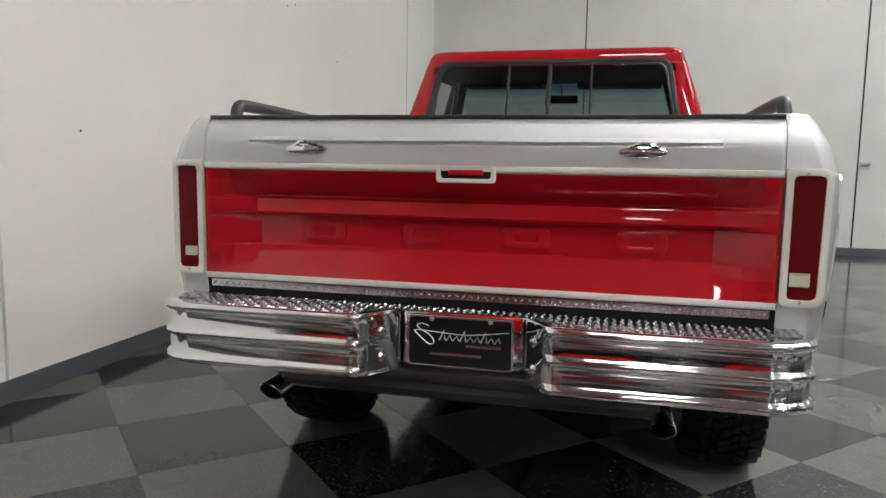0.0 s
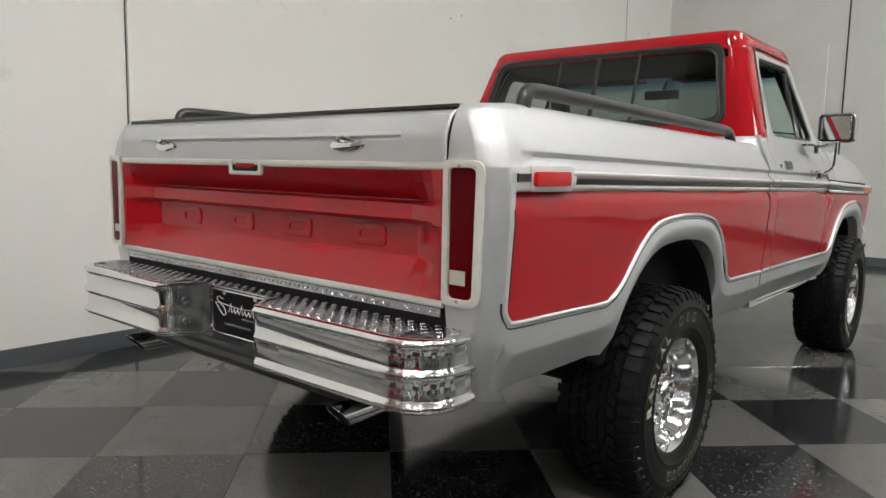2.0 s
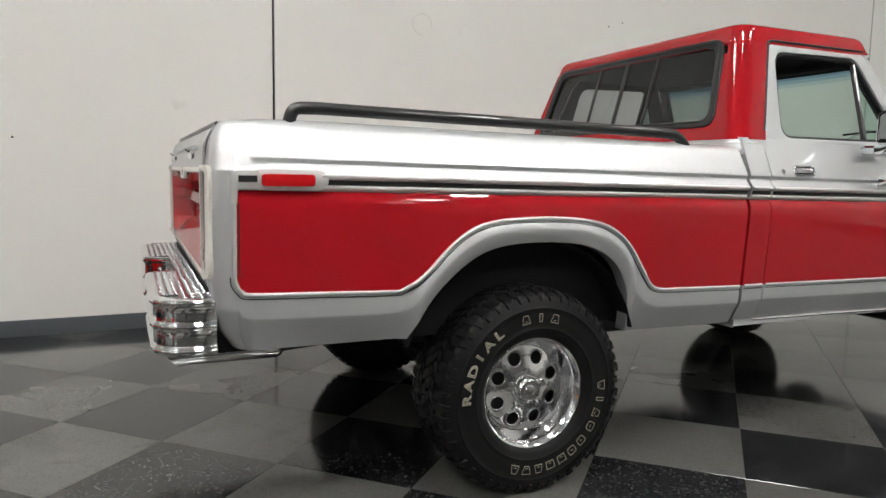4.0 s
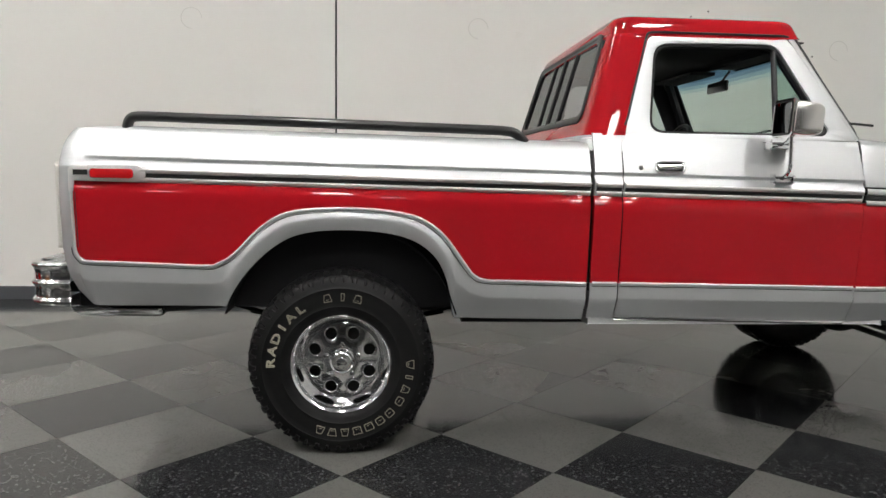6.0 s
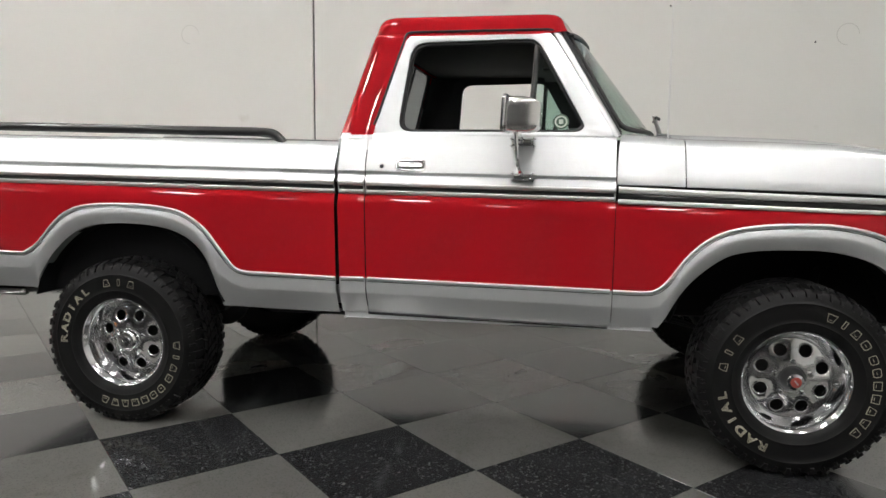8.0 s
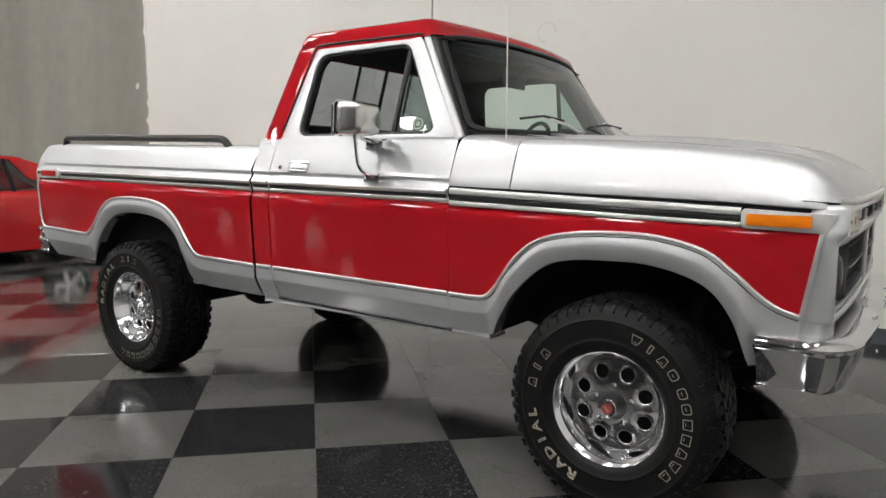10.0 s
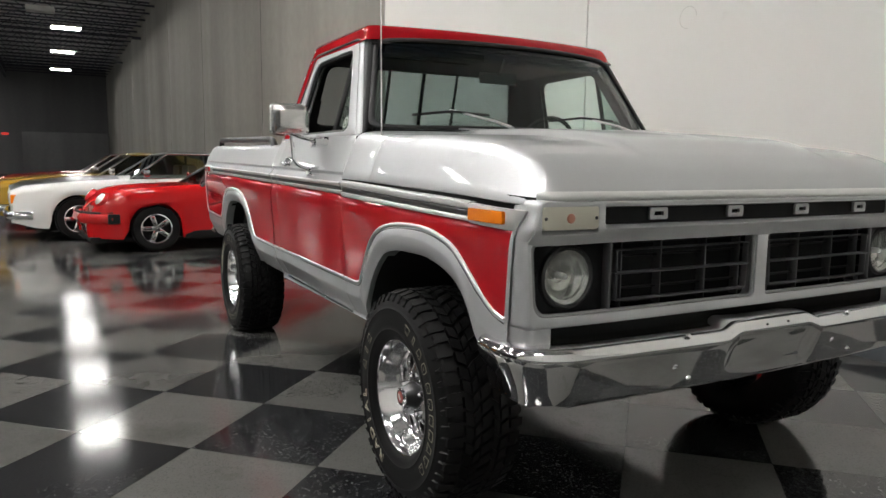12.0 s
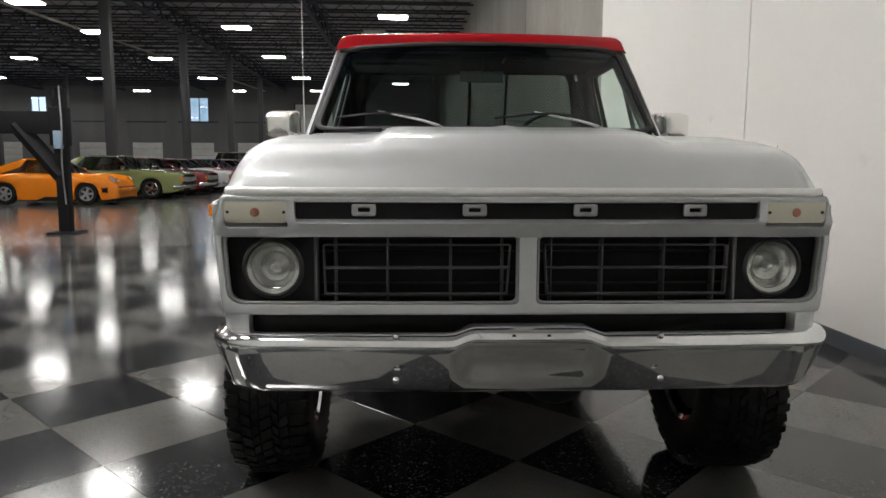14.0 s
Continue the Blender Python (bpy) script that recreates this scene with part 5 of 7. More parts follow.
fb = part("front_bumper", front_bumper(), CHROME, truck, "chrome front bumper with a raised plate centre", smooth=45, solid=0.006)
for y in (-0.402, 0.396):
    for z in (0.7215, 0.590):
        part("bumper_bolt", lathe([(0, 0.008), (0.006, 0.007), (0.010, 0.003), (0.011, 0)], 16, 0, 0, 0, 1), CHROME, fb).matrix_basis = pose(3.738 if z > 0.7 else 3.747, y, z, 20 if z > 0.7 else 0, 0, -90)
for y in (-0.05, 0.055):
    part("plate_hole", lathe([(0, 0.002), (0.006, 0.002), (0.007, 0)], 10, 0, 0, 0, 1), MATT_BLACK, fb).matrix_basis = pose(3.748, y, 0.722, 0, 0, -90)

# ---- truck: wheels ----
HUB_Z, TYRE_Y, TYRE_R = 0.389, 0.878, 0.393
LETTER = painted("raised_white_letter", (0.34, 0.32, 0.24), rough=0.6, coat=0.0, vary=0.15)


def ring_pos(r, a, deg, s):
    t = math.radians(deg)
    return (r * math.cos(t), s * a, r * math.sin(t))


def tread(s):
    """Chunky all-terrain blocks round the tyre, five rows in step."""
    bm = bmesh.new()
    n = 50
    top, base = TYRE_R, TYRE_R - 0.013
    lanes = [(0.088, 0.136, 0.0, 0.60, 0), (0.050, 0.083, 0.35, 0.72, 9), (-0.022, 0.020, 0.1, 0.70, -9), (0.022, 0.048, 0.6, 0.66, -14), (-0.048, -0.024, 0.55, 0.66, 14), (-0.083, -0.052, 0.3, 0.72, -9), (-0.136, -0.088, 0.5, 0.60, 0)]
    for a0, a1, shift, fill, skew in lanes:
        for k in range(n):
            d0 = 360 / n * (k + shift + 0.08 * math.sin(k * 2.4 + shift * 9))
            d1 = d0 + 360 / n * fill
            long = 0.008 if k % 2 and abs(a0 + a1) > 0.2 else 0.0
            quad = []
            for r in (base, top):
                shrink = 0.0 if r == base else 0.0018
                for a, d in ((a0, d0), (a1, d0), (a1, d1), (a0, d1)):
                    edge = 1 if a == a1 else -1
                    aa = a - edge * shrink + (math.copysign(long, a) if abs(a) > 0.13 else 0)
                    dd = d + (a - (a0 + a1) / 2) * skew * 8
                    drop = 0.012 if abs(a) > 0.13 else 0.0
                    quad.append(bm.verts.new(ring_pos(r - drop, aa, dd, s)))
            b, t = quad[:4], quad[4:]
            bm.faces.new(t)
            for i in range(4):
                bm.faces.new((b[i], b[(i + 1) % 4], t[(i + 1) % 4], t[i]))
    # side lugs down the shoulder
    for side in (1, -1):
        for k in range(n):
            d0 = 360 / n * (k + (0.0 if side > 0 else 0.5))
            d1 = d0 + 360 / n * (0.5 if k % 2 else 0.36)
            vs = [bm.verts.new(ring_pos(r, side * a, d, s)) for r, a, d in ((0.381, 0.138, d0), (0.381, 0.138, d1), (0.352, 0.1535, d1 - 1), (0.352, 0.1535, d0 + 1), (0.381, 0.129, d0), (0.381, 0.129, d1), (0.350, 0.142, d1), (0.350, 0.142, d0))]
            bm.faces.new(vs[:4])
            for i in range(4):
                bm.faces.new((vs[i], vs[(i + 1) % 4], vs[4 + (i + 1) % 4], vs[4 + i]))
    bmesh.ops.recalc_face_normals(bm, faces=bm.faces)
    return bm


MARK_FORMS = {"#": (0.0185, 0.0, 0.5), "o": (0.0185, 0.0, 0.15), "i": (0.0075, 0.0, 0.5), "v": (0.0195, 0.008, 0.5), "a": (0.0190, -0.008, 0.5)}


def letter_ring(ch, deg, s, r=0.290, high=0.033):
    """One outlined mark on the sidewall: a plain hollow form, or a letter of a plain word."""
    verts, faces = [], []
    if ch not in MARK_FORMS:
        cu = bpy.data.curves.new("glyph", "FONT")
        cu.body, cu.size, cu.align_x, cu.fill_mode, cu.bevel_depth, cu.bevel_resolution, cu.resolution_u = ch, high * 1.40, "CENTER", "NONE", 0.0017, 0, 3
        tmp = bpy.data.objects.new("glyph", cu)
        me = bpy.data.meshes.new_from_object(tmp)
        pv = [(v.co.x * 1.42, v.co.y - high / 2, v.co.z) for v in me.vertices]
        pf = [tuple(p.vertices) for p in me.polygons]
        bpy.data.objects.remove(tmp), bpy.data.curves.remove(cu), bpy.data.meshes.remove(me)
    else:
        w, lean, core = MARK_FORMS[ch]
        h, e = high / 2, 0.0032
        o = rounded([(-w + max(0, lean), -h), (w - max(0, lean), -h), (w + min(0, lean), h), (-w - min(0, lean), h)], 0.010 if ch == "o" else 0.002, 3)
        k = [(u * (w - e) / w, v * (h - e) / h) for u, v in o]
        n = len(o)
        pv = [(u, v, 0) for u, v in o + k]
        pf = [(q, (q + 1) % n, n + (q + 1) % n, n + q) for q in range(n)]
        if w > 0.008:
            b = len(pv)
            pv += [(-w * 0.35, -h * core, 0), (w * 0.35, -h * core, 0), (w * 0.35, -h * core + e * 0.8, 0), (-w * 0.35, -h * core + e * 0.8, 0)]
            pf.append((b, b + 1, b + 2, b + 3))
    t = math.radians(deg)
    for u, v, w2 in pv:
        rr = r + v
        ang = t - u / r
        x = rr * math.cos(ang)
        verts.append((-x if s > 0 else x, s * (0.1565 - 6.0 * (rr - 0.292) ** 2 + w2), rr * math.sin(ang)))
    return mesh(verts, pf)


def wheel(x, s, front_axle):
    y0 = s * (TYRE_Y + 0.003 if front_axle else TYRE_Y - 0.028)
    tyre_profile = [(0.206, 0.128), (0.216, 0.140), (0.232, 0.149), (0.246, 0.1525), (0.250, 0.1555), (0.254, 0.1535), (0.266, 0.1540), (0.300, 0.1555), (0.322, 0.1535), (0.326, 0.1560), (0.331, 0.1525), (0.336, 0.1505), (0.362, 0.142), (0.376, 0.132), (0.380, 0.118), (0.380, -0.118), (0.376, -0.132), (0.362, -0.142), (0.30, -0.1555), (0.232, -0.149), (0.206, -0.128)]
    wh = part("wheel", lathe([(0.168, 0.058), (0.176, 0.070), (0.181, 0.090), (0.190, 0.106), (0.193, 0.118), (0.201, 0.124), (0.204, 0.131), (0.210, 0.134), (0.2135, 0.130), (0.212, 0.120), (0.200, 0.114), (0.192, 0.05), (0.190, -0.12), (0.208, -0.13)], 56, 0, 0, 0, s), ALLOY, truck,
              "polished aluminium wheel with eight round holes", smooth=50)
    wh.matrix_basis = pose(x, y0, HUB_Z)
    ty = part("tyre", lathe(tyre_profile, 64, 0, 0, 0, s), RUBBER, wh, "black all-terrain tyre with outlined white lettering", smooth=60)
    part("tread", tread(s), RUBBER, wh, smooth=0)
    turn = 68 if front_axle else 0
    marks = [("RADIAL", 178 + turn, 10.6), ("aia", 101 + turn, 12.5), ("viao", 1 + turn, 11.0), ("oo##ava", -45 + turn, 10.4)]
    for word, start, stepd in marks:
        for k, ch in enumerate(word):
            part("sidewall_mark", letter_ring(ch, start - k * stepd, s), LETTER, wh, "outlined off-white sidewall mark", smooth=0)
    # disc with eight holes
    disc = [(0.1665 * math.cos(t), 0.1665 * math.sin(t)) for t in [2 * math.pi * k / 48 for k in range(48)]]
    holes = []
    for k in range(8):
        c = 2 * math.pi * (k + 0.5) / 8
        holes.append([(0.124 * math.cos(c) + 0.0245 * math.cos(t), 0.124 * math.sin(c) + 0.0245 * math.sin(t)) for t in [2 * math.pi * q / 16 for q in range(16)]])
    holes.append([(0.05 * math.cos(t), 0.05 * math.sin(t)) for t in [2 * math.pi * k / 24 for k in range(24)]])
    part("disc", plate(disc, holes, lambda u, v: (u, s * (0.050 + 0.030 * max(0, 1 - math.hypot(u, v) / 0.16)), v)), ALLOY, wh, smooth=50, solid=0.018, bevel=0.004)
    part("brake_drum", lathe([(0.0, 0.01), (0.15, 0.01), (0.165, 0.0), (0.165, -0.09), (0.0, -0.09)], 32, 0, 0, 0, s), DARK_METAL, wh)
    for k in range(5):
        c = 2 * math.pi * (k + 0.25) / 5
        part("lug_nut", lathe([(0.0, 0.096), (0.007, 0.095), (0.0105, 0.088), (0.0105, 0.060)], 6, 0, 0.072 * math.cos(c), 0.072 * math.sin(c), s), CHROME, wh, smooth=20)
    if front_axle:
        part("locking_hub", lathe([(0.052, 0.04), (0.050, 0.085), (0.046, 0.092), (0.034, 0.120), (0.030, 0.124)], 28, 0, 0, 0, s), BLACK, wh, "black locking hub")
        part("hub_dial", lathe([(0.033, 0.116), (0.032, 0.130), (0.022, 0.132)], 24, 0, 0, 0, s), CHROME, wh)
        part("hub_centre", lathe([(0.023, 0.128), (0.020, 0.133), (0.0, 0.1335)], 20, 0, 0, 0, s), painted("faded_red_hub", (0.30, 0.055, 0.045), rough=0.4, coat=0.2), wh, "faded red hub centre")
        part("hub_pointer", box(-0.011, 0.011, s * 0.133, s * 0.136, -0.003, 0.003, 0.001), DULL_METAL, wh).rotation_euler = (0, 0.9, 0)
    else:
        part("hub_cap", lathe([(0.054, 0.04), (0.053, 0.092), (0.048, 0.102), (0.040, 0.108), (0.038, 0.104), (0.022, 0.104), (0.020, 0.114), (0.0, 0.116)], 28, 0, 0, 0, s), CHROME, wh, "chrome hub cap")
    return wh


for x, fr in ((0.0, False), (2.972, True)):
    for s in (-1, 1):
        wheel(x, s, fr)

# ---- truck: underbody ----
for s in (-1, 1):
    part("frame_rail", box(-1.15, 3.60, s * 0.40, s * 0.46, 0.56, 0.68, 0.01), DARK_METAL, truck, "black steel chassis rail")
    for cx in (0.0, 2.972):
        for k in range(3):
            d = 0.62 - 0.16 * k
            part("leaf_spring", tube(smooth_line([(cx - d, s * 0.52, 0.565 - 0.016 * k - 0.03 * k), (cx, s * 0.52, 0.455 - 0.014 * k), (cx + d, s * 0.52, 0.565 - 0.016 * k - 0.03 * k)], 6), 0.03, 8, flat=0.22), DARK_METAL, truck)
        part("shock_absorber", tube([(cx + 0.12, s * 0.60, 0.40), (cx + 0.22, s * 0.50, 0.86)], 0.028, 10), DARK_METAL, truck)
    part("shackle", tube([(-0.62, s * 0.52, 0.56), (-0.66, s * 0.50, 0.66)], 0.02, 8), DARK_METAL, truck)
for cx, dy in ((0.0, 0.02), (2.972, 0.22)):
    part("axle_tube", tube([(cx, -0.80, HUB_Z), (cx, 0.80, HUB_Z)], 0.043, 14), DARK_METAL, truck, "black steel axle")
    rows = []
    for k in range(9):
        a = -math.pi / 2 + math.pi * k / 8
        r = max(0.001, math.cos(a))
        rows.append([(cx + 0.15 * math.sin(a) * 1.1, dy + 0.155 * r * math.cos(t), HUB_Z + 0.01 + 0.15 * r * math.sin(t)) for t in [2 * math.pi * q / 20 for q in range(20)]])
    part("differential", grid(rows, close=True), DARK_METAL, truck, "black differential housing", smooth=60)
part("drive_shaft", tube([(0.15, 0.02, 0.42), (1.45, 0.05, 0.58)], 0.038, 12), DARK_METAL, truck)
part("drive_shaft", tube([(1.75, 0.20, 0.52), (2.82, 0.22, 0.42)], 0.03, 12), DARK_METAL, truck)
part("transfer_case", box(1.42, 1.80, -0.10, 0.32, 0.44, 0.70, 0.04), DARK_METAL, truck)
part("gearbox", box(1.78, 2.35, -0.16, 0.16, 0.46, 0.78, 0.05), DARK_METAL, truck)
part("oil_pan", box(2.40, 2.95, -0.17, 0.17, 0.46, 0.72, 0.04), DARK_METAL, truck)
part("engine_block", box(2.35, 3.30, -0.32, 0.32, 0.70, 1.12, 0.05), DARK_METAL, truck)
part("cross_member", box(3.32, 3.46, -0.42, 0.42, 0.53, 0.63, 0.02), DARK_METAL, truck)
part("cross_member", box(1.52, 1.66, -0.42, 0.42, 0.50, 0.57, 0.02), DARK_METAL, truck)
part("radiator", box(3.46, 3.52, -0.40, 0.40, 0.64, 1.08), MATT_BLACK, truck, smooth=0)
part("muffler", tube([(0.55, -0.50, 0.53), (1.25, -0.50, 0.53)], 0.085, 16, flat=0.75), DARK_METAL, truck)
part("muffler", tube([(0.55, 0.50, 0.53), (1.25, 0.50, 0.53)], 0.085, 16, flat=0.75), DARK_METAL, truck)
part("step_bracket", box(1.80, 2.05, -0.80, -0.66, 0.515, 0.545, 0.01), DARK_METAL, truck)
part("tie_rod", tube([(2.80, -0.62, 0.37), (2.80, 0.62, 0.37)], 0.016, 10), DARK_METAL, truck)
part("steering_damper", tube([(2.78, -0.1, 0.40), (2.78, 0.35, 0.42)], 0.026, 10), DARK_METAL, truck)

# ---- truck: mirrors, aerial, wipers ----
for s in (-1, 1):
    rows = []
    for a in np.linspace(-math.pi / 2, math.pi / 2, 15):
        ca, sa = abs(math.cos(a)) ** 0.32, math.copysign(abs(math.sin(a)) ** 0.55, a)
        taper = 1 - 0.13 * max(0.0, sa) ** 1.5
        rows.append([(-0.058 + 0.150 * (sa + 1) / 2 if sa > -0.6 else -0.058 + 0.075 * (sa + 1), 0.083 * taper * ca * math.copysign(abs(math.cos(b)) ** 0.30, math.cos(b)), 0.070 * taper * ca * math.copysign(abs(math.sin(b)) ** 0.30, math.sin(b))) for b in [2 * math.pi * (k + 0.5) / 48 for k in range(48)]])
    head = part("mirror_head", grid(rows, close=True), MIRROR_SHELL, truck, "chrome rectangular door mirror", smooth=60)
    head.matrix_basis = pose(1.848, s * 1.076, 1.438, 0, 3, s * 4)
    part("mirror_rim", tube(bend([(-0.048, 0.0, 0.071), (-0.048, 0.084, 0.071), (-0.048, 0.084, -0.071), (-0.048, -0.084, -0.071), (-0.048, -0.084, 0.071), (-0.048, 0.0, 0.071)], 0.02, 4), 0.007, 8, caps=False), CHROME, head, "bright rolled mirror rim")
    part("mirror_glass", plate(rounded([(-0.074, -0.061), (0.074, -0.061), (0.074, 0.061), (-0.074, 0.061)], 0.014), [], lambda u, v: (-0.0585, u, v)), chrome_like("mirror_glass_" + ("right" if s < 0 else "left"), (0.75, 0.76, 0.77), 0.01, 0.01), head, "mirror glass", solid=0.003)
    part("mirror_edge", plate(rounded([(-0.081, -0.068), (0.081, -0.068), (0.081, 0.068), (-0.081, 0.068)], 0.016), [], lambda u, v: (-0.0545, u, v)), GASKET, head, solid=0.004)
    part("mirror_bracket", box(1.815, 1.905, s * 0.915, s * 0.957, 1.320, 1.348, 0.011), CHROME, truck, "chrome mirror bracket")
    part("mirror_bracket", box(1.825, 1.905, s * 0.945, s * 0.983, 1.178, 1.204, 0.011), CHROME, truck, "chrome mirror bracket")
    part("mirror_arm", tube(bend([(1.865, s * 0.970, 1.192), (1.850, s * 1.06, 1.222), (1.838, s * 1.070, 1.372)], 0.06), 0.0085, 10), CHROME, truck, "chrome mirror arm")
    part("mirror_arm", tube(bend([(1.865, s * 0.940, 1.336), (1.855, s * 1.02, 1.352), (1.842, s * 1.070, 1.370)], 0.03), 0.0085, 10), CHROME, truck)
part("aerial_base", lathe([(0.0, 0.03), (0.006, 0.03), (0.009, 0.014), (0.028, 0.008), (0.032, 0.0), (0.032, -0.01)], 20, 0, 0, 0, 1), CHROME, truck, "chrome aerial base").matrix_basis = pose(2.455, -0.862, 1.318, 90, 0, 0)
part("aerial_mast", tube([(2.455, -0.862, 1.335), (2.452, -0.864, 1.98)], [0.0035, 0.002], 8), BRIGHT_TRIM, truck, "thin steel aerial")
for py, ty in ((-0.235, -0.52), (0.505, 0.215)):
    arm = part("wiper_arm", tube([(2.500, py, 1.404), (2.480, py - 0.08, 1.430), (2.432, ty, 1.474)], [0.012, 0.010, 0.007], 8, flat=0.6), BRIGHT_TRIM, truck, "brushed steel wiper arm")
    part("wiper_blade", tube([(2.436, ty - 0.19, 1.444), (2.446, ty, 1.466), (2.456, ty + 0.19, 1.456)], 0.006, 6), GASKET, arm, "black wiper blade")
    part("wiper_pivot", lathe([(0, 0.02), (0.013, 0.018), (0.016, 0.0)], 14, 0, 0, 0, 1), DULL_METAL, arm).matrix_basis = pose(2.500, py, 1.388, 90, 0, 0)
# round window sticker
decal = part("window_sticker", lathe([(0.0, 0.0), (0.034, 0.0)], 28, 0, 0, 0, -1), painted("sticker_green", (0.05, 0.09, 0.06), rough=0.5, coat=0.0), truck, "round green window sticker", smooth=0)
decal.matrix_basis = pose(2.015, -(glass_w(1.425) - 0.008), 1.425, -17, 0, 0)
part("sticker_ring", lathe([(0.020, 0.001), (0.027, 0.001)], 28, 0, 0, 0, -1), painted("sticker_pale", (0.42, 0.47, 0.40), rough=0.5, coat=0.0), decal, smooth=0)
part("sticker_mark", box(-0.009, 0.009, -0.0016, -0.001, -0.010, 0.010), painted("sticker_pale_mark", (0.42, 0.47, 0.40), rough=0.5, coat=0.0), decal, smooth=0)

# ---- truck: cab inside ----
CLOTH = painted("dark_grey_cab_trim", (0.022, 0.022, 0.024), rough=0.8, coat=0.0, vary=0.25)
sections = []
for z in (1.30, 1.45, 1.60, 1.76, 1.80):
    sections.append([(x + 0.014, y * 0.975, z) for x, y, _ in back_section(z)])
inner = grid(sections)
bmesh.ops.delete(inner, geom=[f for f in inner.faces if 1.44 < f.calc_center_median().z < 1.80 and abs(f.calc_center_median().y) < 0.69 and f.calc_center_median().x < 1.2], context="FACES")
part("back_lining", inner, CLOTH, truck, "dark cab back lining", solid=0.006)
for s in (-1, 1):
    part("lining_edge", grid([[(back_section(z)[0][0] - 0.02, s * (back_section(z)[0][1] - 0.004), z), (back_section(z)[0][0] + 0.036, s * back_section(z)[0][1] * 0.962, z)] for z in (1.36, 1.45, 1.60, 1.76, 1.81)]), CLOTH, truck, solid=0.004)
part("headliner", box(1.20, 2.06, -0.735, 0.735, 1.800, 1.808, 0.004), CLOTH, truck, "dark perforated headliner")
for s in (-1, 1):
    part("door_frame_lining", plate(FRAME_OUT, [shrink], on_side(s, -0.032)), CLOTH, truck, solid=0.008)
    part("pillar_lining", tube([(2.215, s * 0.83, 1.38), (2.00, s * 0.70, 1.79)], 0.026, 8), CLOTH, truck)
    part("sun_visor", box(1.90, 2.05, s * 0.12, s * 0.66, 1.765, 1.785, 0.008), CLOTH, truck)
part("seat_cushion", box(1.30, 1.82, -0.72, 0.72, 0.86, 1.00, 0.05), CLOTH, truck, "dark bench seat cushion")
part("seat_back", grid([[(1.17, y, z) for y in (-0.72, 0.72)] for z in (0.95, 1.34)]), CLOTH, truck, "dark bench seat back", solid=0.14, bevel=0.04)
part("dash_top", box(2.03, 2.235, -0.80, 0.80, 1.34, 1.402, 0.025), CLOTH, truck, "dark dashboard top pad")
part("dashboard", box(2.06, 2.34, -0.80, 0.80, 1.10, 1.352, 0.035), CLOTH, truck, "dark padded dashboard")
part("glovebox_panel", box(2.045, 2.06, -0.62, -0.10, 1.14, 1.28, 0.006), BLACK, truck)
wheel_pts = [(1.93 + 0.06 * math.cos(t) , 0.38 + 0.195 * math.sin(t), 1.31 + 0.185 * math.cos(t)) for t in [2 * math.pi * k / 36 for k in range(37)]]
part("steering_wheel", tube(wheel_pts, 0.012, 10, caps=False), BLACK, truck, "black steering wheel")
part("steering_column", tube([(1.94, 0.38, 1.30), (2.20, 0.38, 1.16)], 0.028, 12), BLACK, truck)
part("steering_spoke", tube([(1.90, 0.20, 1.27), (1.945, 0.38, 1.30), (1.90, 0.56, 1.27)], 0.012, 8), BLACK, truck)
part("rear_view_mirror", box(2.00, 2.02, -0.115, 0.115, 1.655, 1.715, 0.010), BLACK, truck, "black rear-view mirror")
part("mirror_stem", tube([(2.02, 0, 1.70), (2.075, 0, 1.775)], 0.007, 8), BLACK, truck)

# ---- other cars ----
CAR_GLASS = glass("dark_car_glass", (0.42, 0.46, 0.45))
CAR_TRIM = painted("tan_car_interior", (0.28, 0.19, 0.11), rough=0.8, coat=0.0)


def car_wheel(parent, x, y, s, r, rim_r, width, rim_mat, spokes=5):
    ty = part("tyre", lathe([(rim_r, width / 2 - 0.005), (rim_r + 0.02, width / 2 + 0.004), (r * 0.93, width / 2), (r, width / 2 - 0.03), (r, -width / 2 + 0.03), (rim_r, -width / 2)], 32, 0, 0, 0, s), RUBBER, parent)
    ty.matrix_basis = pose(x, y, r)
    rim_rows = [(rim_r + 0.004, width / 2 - 0.002), (rim_r - 0.010, width / 2 + 0.003), (rim_r - 0.022, width / 2 - 0.012), (rim_r - 0.030, width / 2 - 0.035), (rim_r - 0.034, width / 2 - 0.08), (0.0, width / 2 - 0.085)]
    part("rim", grid([[(q * math.cos(2 * math.pi * k / 32), s * a, q * math.sin(2 * math.pi * k / 32)) for k in range(32)] for q, a in rim_rows], lambda i, j: 1 if i > 3 else 0, close=True), [rim_mat, MATT_BLACK], ty, smooth=50)
    for k in range(spokes):
        a = 2 * math.pi * k / spokes + 0.3
        bm = box(-0.032, 0.032, s * (width / 2 - 0.045), s * (width / 2 - 0.008), 0.035, rim_r - 0.012, 0.006)
        part("spoke", bm, rim_mat, ty).rotation_euler = (0, a, 0)
    part("hub", lathe([(0.05, width / 2 - 0.03), (0.045, width / 2 - 0.004), (0.0, width / 2)], 16, 0, 0, 0, s), rim_mat, ty)


